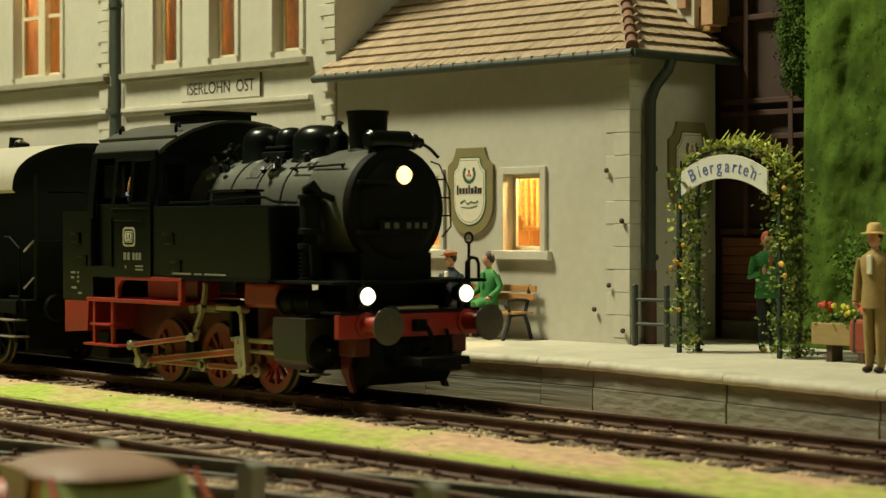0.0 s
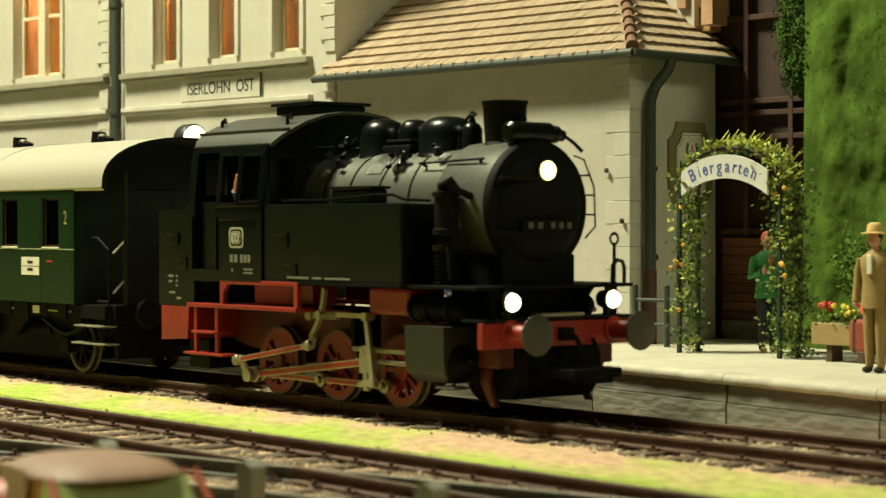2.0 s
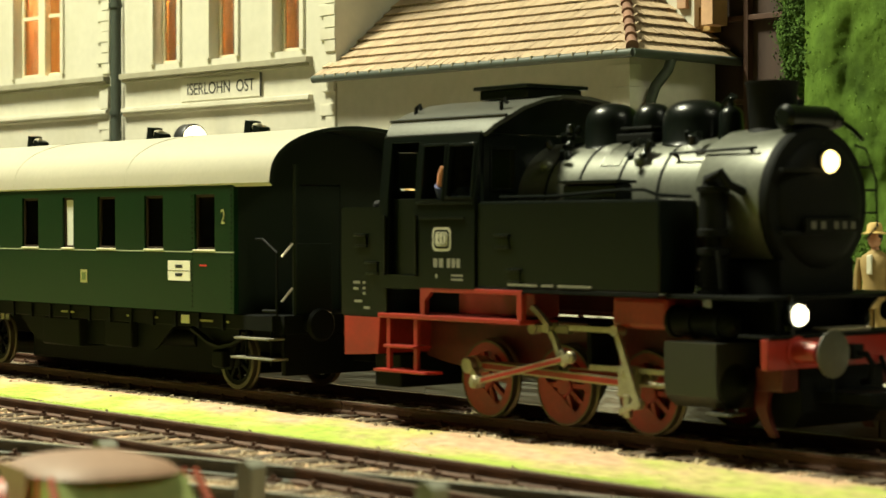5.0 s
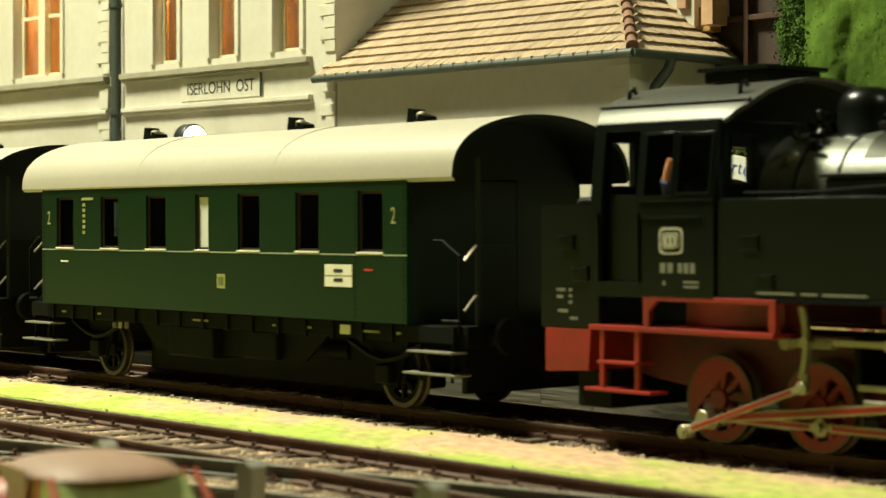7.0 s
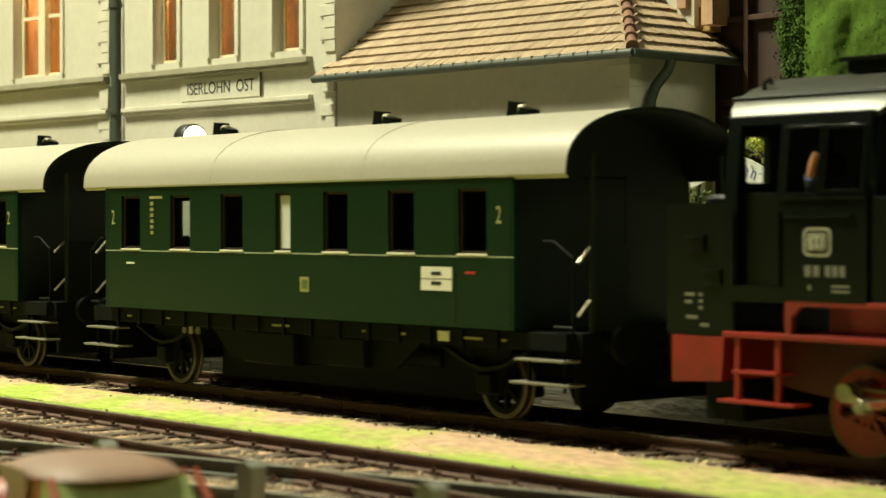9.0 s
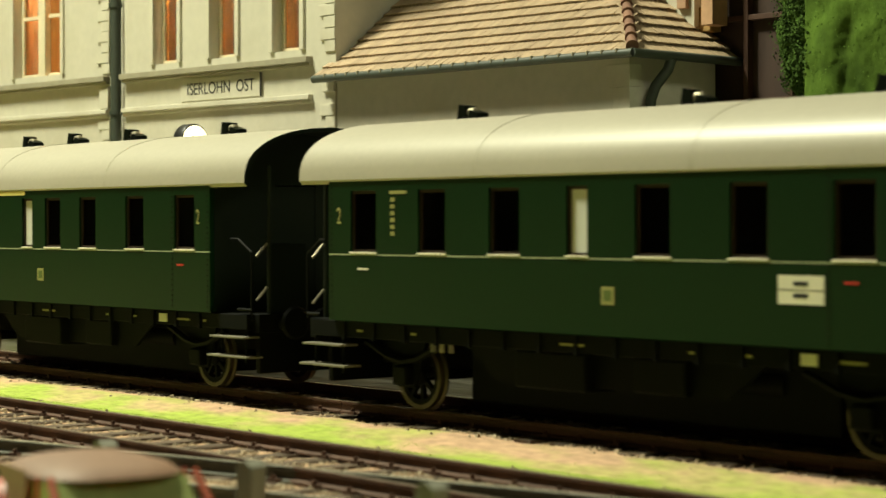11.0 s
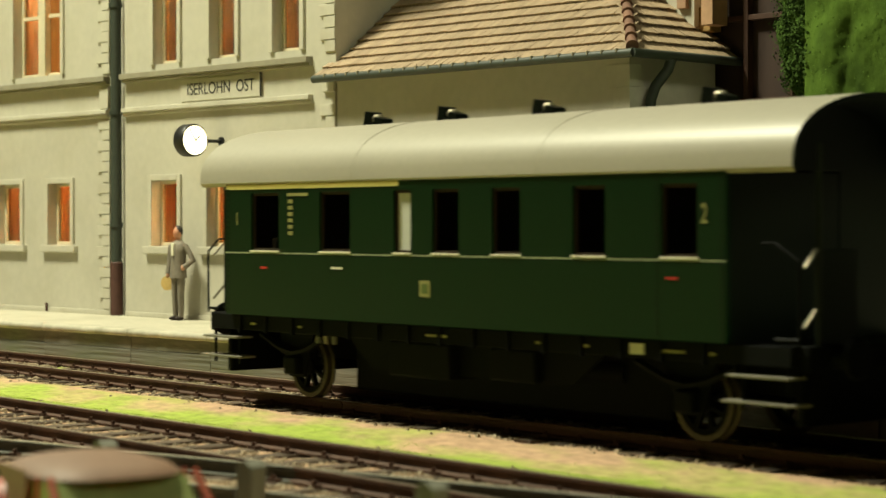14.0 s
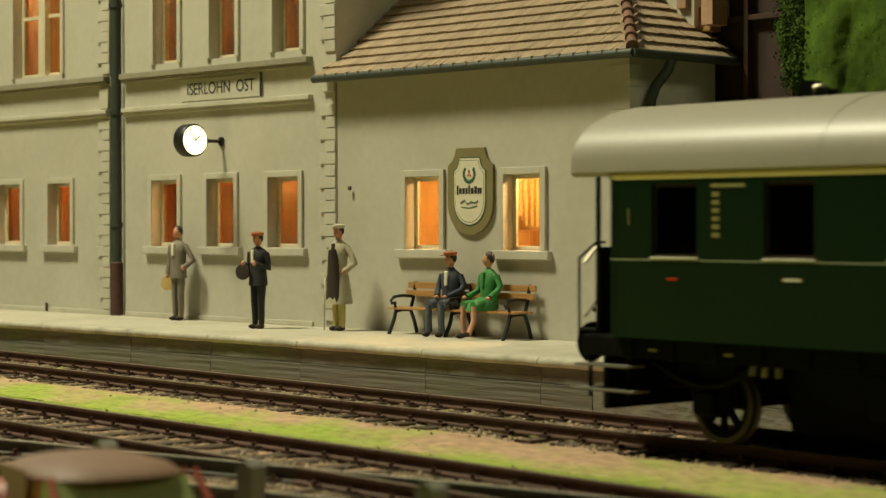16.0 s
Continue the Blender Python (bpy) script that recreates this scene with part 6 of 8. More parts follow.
            tube(bm, [(xx, s * 1.38, 1.14), (xx, s * 1.38, 2.0), (xx - d * 0.30, s * 1.40, 2.18), (xx - d * 0.45, s * 1.42, 2.18)], 0.016, 6)
            tube(bm, [(xx, s * 1.38, 1.2), (xx - d * 0.3, s * 1.40, 1.2)], 0.022, 6)
            part("platform_rail", bm, SOOT, co)
            for z in (2.03, 1.42):
                bm = B()
                tube(bm, [(xx, s * 1.30, z - 0.09), (xx, s * 1.12, z + 0.09)], 0.018, 6)
                part("grab_handle", bm, STEEL, co, "bright slanting grab handle")
        # gate panel across the platform's end
        for s in (-1, 1):
            bm = B()
            box(bm, min(xx, xx - d * 0.04), max(xx, xx - d * 0.04), min(s * 1.1, s * 0.45), max(s * 1.1, s * 0.45), 1.14, 2.12, 0.01)
            part("end_gate", bm, DARKGREEN, co)
            bm = B()
            tube(bm, [(xx, s * 1.08, 1.14), (xx, s * 1.08, 3.2)], 0.03, 6)
            part("roof_post", bm, DARKGREEN, co)
        bm = B()
        tube(bm, [(e, 0, 0.95), (e + d * 0.3, 0, 0.92), (e + d * 0.34, 0, 0.75)], 0.04, 8)
        tube(bm, [(e, 0.4, 0.9), (e + d * 0.15, 0.4, 0.6), (e + d * 0.05, 0.38, 0.4)], 0.025, 6)
        box(bm, min(e, e + d * 0.42), max(e, e + d * 0.42), -0.14, 0.14, 0.48, 0.60, 0.02)
        part("coupling", bm, SOOT, co)
    # signs: plain shapes and bars in their colours
    y = -1.487

    def flat(nm, x0, x1, z0, z1, m, label="", d=0.006):
        bm = B()
        box(bm, x0, x1, y - d, y, z0, z1)
        return part(nm, bm, m, co, label)

    flat("emblem", 5.06 if not first_class else 4.28, 5.26 if not first_class else 4.48, 1.49, 1.69, YELLOW, "small yellow square emblem")
    flat("emblem_field", 5.10 if not first_class else 4.32, 5.22 if not first_class else 4.44, 1.53, 1.65, mat("emblem_green", (0.10, 0.14, 0.03), 0.5), "", 0.010)
    for x in ((9.04, 0.23) if not first_class else (9.0,)):
        lettering("class_figure", "2", 0.30, YELLOW, co, P(x, y - 0.004, 2.48, 90), "painted class figure two", 0.003, 0.7)
    if first_class:
        lettering("class_figure", "1", 0.26, YELLOW, co, P(0.28, y - 0.004, 2.45, 90), "painted class figure one", 0.003, 0.7)
        flat("class_band", 0.02, 3.86, 2.86, 2.93, CREAMSTRIP, "pale yellow first-class band")
        flat("red_mark", 0.85, 1.0, 1.78, 1.81, REDMARK)
        flat("text_bar", 2.46, 2.70, 1.80, 1.83, WHITE)
        for k in range(6):
            flat("text_bar", 1.50, 1.60, 2.24 + k * 0.085, 2.29 + k * 0.085, YELLOW)
        flat("text_bar", 1.48, 1.95, 2.76, 2.80, YELLOW)
    else:
        pl = flat("route_board", 7.60, 8.19, 1.575, 1.865, WHITE, "white enamel route board")
        for z in (1.64, 1.76):
            bm = B()
            box(bm, 7.80, 7.99, y - 0.009, y - 0.006, z, z + 0.045)
            part("board_bar", bm, INK, pl)
        bm = B()
        box(bm, 7.60, 8.19, y - 0.009, y - 0.006, 1.715, 1.722)
        part("board_line", bm, INK, pl)
        for k in range(6):
            flat("text_bar", 1.30, 1.38, 2.24 + k * 0.085, 2.29 + k * 0.085, YELLOW)
        flat("text_bar", 1.28, 1.62, 2.76, 2.80, YELLOW)
        flat("text_bar", 0.62, 0.84, 1.80, 1.825, WHITE)
    flat("red_mark", 8.44, 8.62, 1.79, 1.815, REDMARK)
    for x, w in ((0.5, 0.12), (1.6, 0.1), (4.3, 0.4), (6.3, 0.12), (7.1, 0.08), (8.3, 0.35), (9.0, 0.08)):
        bm = B()
        box(bm, x, x + w, -1.412, -1.402, 1.0, 1.03)
        part("text_bar", bm, YELLOW, co)
    bm = B()
    box(bm, 7.83, 8.04, -1.415, -1.402, 0.96, 1.08)
    part("weight_plate", bm, WHITE, co, "white plate on the sole bar")
    return co


LOCO = build_loco()
COACH_A = build_coach("coach", "green two-axle second-class coach with a light grey roof", (1.5, 5.42, 8.15), False)
COACH_B = build_coach("coach", "green first and second class end coach with a yellow band", (1.93, 3.5, 5.33, 8.14), True)
A0, B0 = -19.354, -31.474


def motions():
    runs = [run_at(t) for t in TIMES]
    walk(LOCO, [(t, P(r, 0, 0)) for t, r in zip(TIMES, runs)])
    walk(COACH_A, [(t, P(A0 + r, 0, 0)) for t, r in zip(TIMES, runs)])
    walk(COACH_B, [(t, P(B0 + r, 0, 0)) for t, r in zip(TIMES, runs)])
    for ob, f in MOVES:
        walk(ob, [(t, f(r)) for t, r in zip(TIMES, runs)])

# ---- things on the station wall ----


def wall_pose(u, v, z, rx=0, ry=0, rz=0):
    x, y, zz = at_wall(u, v, z)
    return P(x, y, zz, 0, 0, BTURN) @ pose(0, 0, 0, rx, ry, rz)


def wall_thing(name, label, category, u, v, z, turn=0, group=""):
    ob = thing(name, label, category, at_wall(u, v, z), BTURN + turn, group)
    return ob


def build_sign():
    sg = wall_thing("station_sign", "flat cream station name board with black capital letters", "sign", -10.86, 0.03, 4.70)
    bm = B()
    box(bm, -1.34, 1.34, 0.0, 0.03, -0.225, 0.225, 0.004)
    part("board", bm, PLASTER_TRIM, sg)
    bm = B()
    box(bm, 1.315, 1.345, -0.03, 0.0, -0.23, 0.24)
    part("end_strip", bm, INK, sg)
    lettering("letters", "ISERLOHN  OST", 0.345, INK, sg, P(0.0, -0.004, 0.0, 90), "black painted capitals", 0.003, 0.92)


def build_clock():
    ck = wall_thing("station_clock", "round lit double-faced clock on a dark wall bracket", "clock", -10.84, 0.78, 3.62)
    bm = B()
    lathe(bm, (-0.15, 0, 0), (1, 0, 0), [(0, 0.29), (0.005, 0.315), (0.02, 0.325), (0.28, 0.325), (0.295, 0.315), (0.30, 0.29)], 40)
    part("case", bm, IRON, ck, "black clock case")
    for s in (-1, 1):
        bm = B()
        lathe(bm, (s * 0.148, 0, 0), (s, 0, 0), [(0, 0.285), (0.012, 0.285), (0.014, 0.01)], 40)
        part("dial", bm, CLOCKGLOW, ck, "glowing cream dial")
        for i in range(12):
            bm = B()
            a = math.pi * i / 6
            box(bm, s * 0.166 - 0.003, s * 0.166 + 0.003, -0.010, 0.010, 0.215, 0.265, turn=Matrix.Rotation(a, 4, "X"))
            part("hour_mark", bm, INK, ck)
        bm = B()
        box(bm, s * 0.168 - 0.003, s * 0.168 + 0.003, -0.014, 0.014, -0.03, 0.16, turn=Matrix.Rotation(s * -0.9, 4, "X"))
        box(bm, s * 0.172 - 0.003, s * 0.172 + 0.003, -0.010, 0.010, -0.03, 0.24, turn=Matrix.Rotation(s * 0.6, 4, "X"))
        part("clock_pointer", bm, INK, ck)
    bm = B()
    cyl(bm, (0, 0.31, 0), (0, 0.76, 0), 0.035, seg=10)
    cyl(bm, (0, 0.735, 0), (0, 0.775, 0), 0.09, seg=14)
    part("bracket", bm, IRON, ck)


def shield_poly(w, h, inset=0.0):
    """Outline of a tavern shield: a stepped top and a round foot."""
    w, t = w - inset, h - inset
    pts = [(-w * 0.62, t), (w * 0.62, t), (w * 0.68, t * 0.86), (w * 0.8, t * 0.70), (w, t * 0.60), (w, -t * 0.30)]
    n = 12
    arc = [(w * math.cos(a), -t * 0.30 - (t * 0.70) * math.sin(a)) for a in [math.pi * i / n for i in range(1, n)]]
    return pts + arc + [(-w, -t * 0.30), (-w, t * 0.60), (-w * 0.8, t * 0.70), (-w * 0.68, t * 0.86)]


def build_shield(m, label):
    sh = new("tavern_sign")
    sh.matrix_basis = m
    tagged(sh, label, "sign", "tavern signs")
    for nm, w, h, d0, d1, mt, lab in (("board", 0.56, 0.76, 0.0, 0.05, OLIVE, "olive-brown board"), ("rim", 0.405, 0.60, 0.045, 0.056, SIGNGREEN, "dark green rim"),
                                      ("field", 0.385, 0.58, 0.05, 0.062, CREAM, "cream field"), ("line", 0.36, 0.545, 0.055, 0.064, SIGNGREEN, ""), ("field", 0.352, 0.536, 0.058, 0.066, CREAM, "")):
        bm = B()
        prism(bm, shield_poly(w, h), "y", -d0, -d1)
        bmesh.ops.recalc_face_normals(bm, faces=bm.faces)
        part(nm, bm, mt, sh, lab, smooth=20)
    bm = B()
    for a in np.linspace(-2.2, 2.2, 12):
        ball(bm, (0.135 * math.sin(a), -0.068, 0.30 - 0.135 * math.cos(a)), 0.035, 1, (1, 0.2, 1.2))
    part("wreath", bm, SIGNGREEN, sh, "green wreath")
    bm = B()
    lathe(bm, (0, -0.064, 0.32), (0, -1, 0), [(0, 0.085), (0.006, 0.085)], 18)
    part("crest", bm, WHITE, sh)
    bm = B()
    for k in range(3):
        box(bm, -0.05 + k * 0.037, -0.05 + k * 0.037 + 0.024, -0.074, -0.068, 0.26 + 0.01 * (k % 2), 0.30)
    box(bm, -0.02, 0.02, -0.074, -0.068, 0.31, 0.38)
    part("crest_mark", bm, [REDMARK], sh)
    bm = B()
    for x, w, z0, z1 in ((-0.31, 0.04, -0.06, 0.11), (-0.25, 0.06, -0.04, 0.06), (-0.17, 0.06, -0.04, 0.06), (-0.09, 0.05, -0.04, 0.06), (-0.02, 0.04, -0.04, 0.11), (0.04, 0.07, -0.04, 0.06),
                         (0.13, 0.06, -0.04, 0.09), (0.21, 0.05, -0.04, 0.06), (0.27, 0.04, -0.04, 0.06)):
        box(bm, x, x + w, -0.071, -0.065, z0, z1)
    part("word_bars", bm, INK, sh, "black bars of lettering")
    bm = B()
    tube(bm, [(-0.22, -0.066, -0.20), (-0.12, -0.066, -0.15), (-0.05, -0.066, -0.22), (0.05, -0.066, -0.18), (0.14, -0.066, -0.20), (0.22, -0.066, -0.17)], 0.014, 5)
    tube(bm, [(-0.20, -0.066, -0.27), (0.0, -0.066, -0.29), (0.2, -0.066, -0.25)], 0.010, 5)
    part("script_bars", bm, SIGNGREEN, sh, "green script flourish")


build_sign()
build_clock()
build_shield(wall_pose(-3.64, 0.005, 2.52), "olive tavern shield with a cream field between the windows")
build_shield(wall_pose(0.005, -1.49, 2.88, 0, 0, 90), "olive tavern shield with a cream field on the end wall")

# ---- platform furniture ----


def build_bench():
    be = wall_thing("bench", "long bench with varnished slats on curled black iron legs", "bench", -3.55, 0.12, 0)
    for x in (-1.45, 0.0, 1.40):
        bm = B()
        tube(bm, [(x, -0.62, 0.0), (x, -0.60, 0.05), (x, -0.50, 0.25), (x, -0.46, 0.40), (x, -0.30, 0.43), (x, -0.10, 0.42), (x, -0.02, 0.25), (x, 0.06, 0.0)], 0.035, 8)
        tube(bm, [(x, -0.10, 0.42), (x, -0.04, 0.60), (x, 0.03, 0.92)], 0.032, 8)
        tube(bm, [(x, -0.05, 0.66), (x, -0.30, 0.68), (x, -0.50, 0.66), (x, -0.57, 0.60), (x, -0.54, 0.54), (x, -0.48, 0.56), (x, -0.46, 0.42)], 0.028, 8)
        part("bench_leg", bm, IRON, be, "curled cast-iron leg")
    for y, z in ((-0.46, 0.455), (-0.34, 0.46), (-0.22, 0.46), (-0.10, 0.455)):
        bm = B()
        box(bm, -1.62, 1.56, y - 0.05, y + 0.05, z - 0.015, z + 0.02, 0.008)
        part("seat_slat", bm, WOOD, be)
    for y, z in ((-0.035, 0.72), (0.01, 0.86)):
        bm = B()
        box(bm, -1.62, 1.56, y - 0.018, y + 0.018, z - 0.055, z + 0.055, 0.008)
        part("back_slat", bm, WOOD, be)


def build_railing():
    ra = wall_thing("railing", "short dark painted pipe railing beside the annex corner", "railing", 0.22, 0.12, 0)
    for x in (0.0, 0.66):
        bm = B()
        cyl(bm, (x, 0, 0), (x, 0, 0.98), 0.05, seg=12, bevel=0.01)
        part("post", bm, PIPE, ra)
    for z in (0.74, 0.35):
        bm = B()
        cyl(bm, (-0.05, 0, z), (0.72, 0, z), 0.028, seg=10)
        part("rail", bm, PIPE, ra)


def leaves(bm, rng, c, spread, n, size, mi=0):
    for _ in range(n):
        p = Vector(c) + Vector((rng.gauss(0, spread[0]), rng.gauss(0, spread[1]), rng.gauss(0, spread[2])))
        d = Vector((rng.uniform(-1, 1), rng.uniform(-1, 1), rng.uniform(-0.6, 1))).normalized()
        s = d.orthogonal().normalized()
        s = (Matrix.Rotation(rng.uniform(0, 6.28), 3, d) @ s)
        L, w = size * rng.uniform(0.6, 1.5), size * rng.uniform(0.25, 0.5)
        v = [bm.verts.new(q) for q in (p, p + d * L * 0.5 + s * w, p + d * L, p + d * L * 0.5 - s * w)]
        bm.faces.new(v).material_index = mi


def build_arch():
    rng = random.Random(21)
    ar = wall_thing("garden_arch", "leafy rose arch with orange blossoms and a curved sign", "arch", 2.82, 0.78, 0)
    posts = [(x, y) for x in (-0.95, 0.92) for y in (-0.22, 0.22)]
    for x, y in posts:
        bm = B()
        box(bm, x - 0.03, x + 0.03, y - 0.03, y + 0.03, 0, 2.5, 0.006)
        part("post", bm, mat("dark_green_arch_paint", (0.02, 0.035, 0.02), 0.6), ar)
    for y in (-0.22, 0.22):
        bm = B()
        tube(bm, [(0.94 * math.cos(a), y, 2.45 + 0.62 * math.sin(a)) for a in np.linspace(0, math.pi, 14)], 0.03, 6)
        part("hoop", bm, TIMBER, ar)
    bm = B()
    for s in (-0.95, 0.92):
        z = 0.05
        while z < 2.6:
            thick = 0.13 if s > 0 else 0.06
            if s > 0 and z < 0.9:
                thick = 0.16
            leaves(bm, rng, (s + rng.uniform(-0.08, 0.08), rng.uniform(-0.2, 0.2), z), (thick, 0.13, 0.06), 60 if s > 0 else 26, 0.075)
            z += 0.075
    for a in np.linspace(0.05, math.pi - 0.05, 34):
        leaves(bm, rng, (0.95 * math.cos(a), rng.uniform(-0.2, 0.2), 2.46 + 0.62 * math.sin(a)), (0.06, 0.14, 0.05), 20, 0.075)
    part("foliage", bm, LEAF, ar, "dense green climbing leaves", smooth=0)
    bm = B()
    for s in (-0.95, 0.92):
        for _ in range(26):
            leaves(bm, rng, (s + rng.gauss(0, 0.13), rng.uniform(-0.35, 0.2), rng.uniform(0.05, 2.5)), (0.05, 0.05, 0.05), 9, 0.075)
    for a in np.linspace(0.0, math.pi * 0.9, 30):
        for _ in range(3):
            p = Vector((0.92 * math.cos(a), rng.uniform(-0.3, 0.2), 2.50 + 0.64 * math.sin(a)))
            leaves(bm, rng, p, (0.05, 0.05, 0.04), 7, 0.08)
            q = p + Vector((rng.uniform(-0.15, 0.3), rng.uniform(-0.1, 0.1), rng.uniform(0.05, 0.22)))
            tube(bm, [p, q], 0.008, 4)
    part("young_growth", bm, LEAFLIGHT, ar, "pale yellow-green shoots", smooth=0)
    for s in (-0.95, 0.92):
        for _ in range(7 if s < 0 else 5):
            bm = B()
            ball(bm, (s + rng.gauss(0, 0.10), -0.30 + rng.uniform(-0.06, 0.05), rng.uniform(0.5, 2.5)), rng.uniform(0.035, 0.06), 1, rough=0.2)
            part("blossom", bm, BLOOM, ar)
    # curved sign
    top, R = 2.97, 1.39
    zo = lambda u: top - R + math.sqrt(R * R - u * u)
    us = np.linspace(-0.80, 0.80, 17)
    bm = B()
    prism(bm, [(u, zo(u)) for u in us] + [(u, zo(u) - 0.35) for u in us[::-1]], "y", -0.36, -0.32)
    bmesh.ops.recalc_face_normals(bm, faces=bm.faces)
    sg = part("arch_sign", bm, mat("white_sign_paint", (0.66, 0.66, 0.58), 0.5, vary=0.06), ar, "white curved sign board", smooth=20)
    for i, (ch, w) in enumerate(zip("Biergarten", (0, 0.13, 0.24, 0.36, 0.50, 0.65, 0.78, 0.88, 0.99, 1.13))):
        u = -0.585 + w * 1.02
        lettering("letter", ch, 0.27, BLUEINK, sg, P(u, -0.363, zo(u) - 0.175, 90, math.degrees(math.asin(u / R)), 0), "blue painted letter", 0.003, 0.8)


def build_planter():
    rng = random.Random(31)
    pl = wall_thing("flower_trough", "yellowish wooden flower trough on legs with red and yellow blooms", "planter", 4.72, 0.92, 0)
    wood = mat("yellow_brown_trough_wood", (0.34, 0.24, 0.09), 0.7, vary=0.2, grain=6, stretch=(0.6, 2, 3))
    bm = B()
    box(bm, -0.36, 0.62, -0.17, 0.17, 0.24, 0.55, 0.015)
    part("trough", bm, wood, pl)
    for x in (-0.08, 0.45):
        bm = B()
        box(bm, x - 0.05, x + 0.05, -0.13, 0.13, 0, 0.25, 0.008)
        part("trough_leg", bm, BARK, pl)
    bm = B()
    leaves(bm, rng, (0.1, 0, 0.60), (0.22, 0.08, 0.05), 260, 0.08)
    part("greenery", bm, LEAF, pl, smooth=0)
    for x, m, n in ((-0.18, BLOOMRED, 9), (0.08, mat("yellow_blossom", (0.62, 0.55, 0.05), 0.7), 12), (0.38, BLOOMRED, 8)):
        for _ in range(n):
            bm = B()
            ball(bm, (x + rng.gauss(0, 0.07), rng.uniform(-0.12, 0.1), 0.66 + rng.uniform(0, 0.16)), rng.uniform(0.035, 0.055), 1, rough=0.2)
            part("bloom", bm, m, pl)


def build_suitcase():
    sc = wall_thing("suitcase", "red-brown leather suitcase beside the figure's leg", "suitcase", 6.02, 2.12, 0.24)
    leather = mat("red_brown_leather", (0.30, 0.07, 0.035), 0.5, vary=0.25, grain=9)
    bm = B()
    box(bm, -0.24, 0.24, -0.10, 0.10, 0, 0.44, 0.05)
    part("case", bm, leather, sc)
    bm = B()
    tube(bm, [(-0.09, 0, 0.43), (-0.08, 0, 0.50), (0.08, 0, 0.50), (0.09, 0, 0.43)], 0.016, 6)
    part("handle", bm, BARK, sc)
    for x in (-0.15, 0.15):
        bm = B()
        box(bm, x - 0.02, x + 0.02, -0.106, 0.106, 0.0, 0.446, 0.01)
        part("strap", bm, BARK, sc)


build_bench()
build_railing()
build_arch()
build_planter()
build_suitcase()

# ---- painted figures: plain doll shapes, one mesh each ----
SKIN = mat("painted_skin", (0.50, 0.25, 0.15), 0.6, vary=0.1)
HAIR = mat("dark_hair_paint", (0.02, 0.015, 0.012), 0.6)


def paint(name, color):
    return mat(name, color, 0.75, vary=0.18, grain=14, blotch=3, bump=0.2, depth=0.01)


def oval(z, rx, ry, cx=0.0, cy=0.0, n=14):
    return ring_pts(Vector((cx, cy, z)), Vector((1, 0, 0)), Vector((0, 1, 0)), rx, ry, n)


def doll_head(bm, c, r, hair=2, hat=None):
    ball(bm, c, r, 2, (0.95, 0.85, 1.2), 3)
    ball(bm, c + Vector((-r * 0.85, 0, -0.01)), r * 0.22, 1, (1, 0.7, 1.1), 3)
    ball(bm, c + Vector((0.022, 0, 0.03)), r * 1.04, 2, (0.9, 0.88, 1.12), 4)
    if hat == "cap":
        lathe(bm, c + Vector((0, 0, r * 0.62)), (0, 0, 1), [(0, r * 0.98), (0.03, r * 1.22), (0.06, r * 1.15), (0.08, r * 0.3)], 14, 5)
        box(bm, c.x - r * 1.75, c.x - r * 0.6, c.y - r * 0.6, c.y + r * 0.6, c.z + r * 0.60, c.z + r * 0.68, 0.01, 5)
    elif hat == "brim":
        lathe(bm, c + Vector((0, 0, r * 0.62)), (0, 0, 1), [(0, r * 1.7), (0.015, r * 1.72), (0.03, r * 1.02), (0.12, r * 0.92), (0.15, r * 0.6), (0.155, 0.01)], 16, 5)


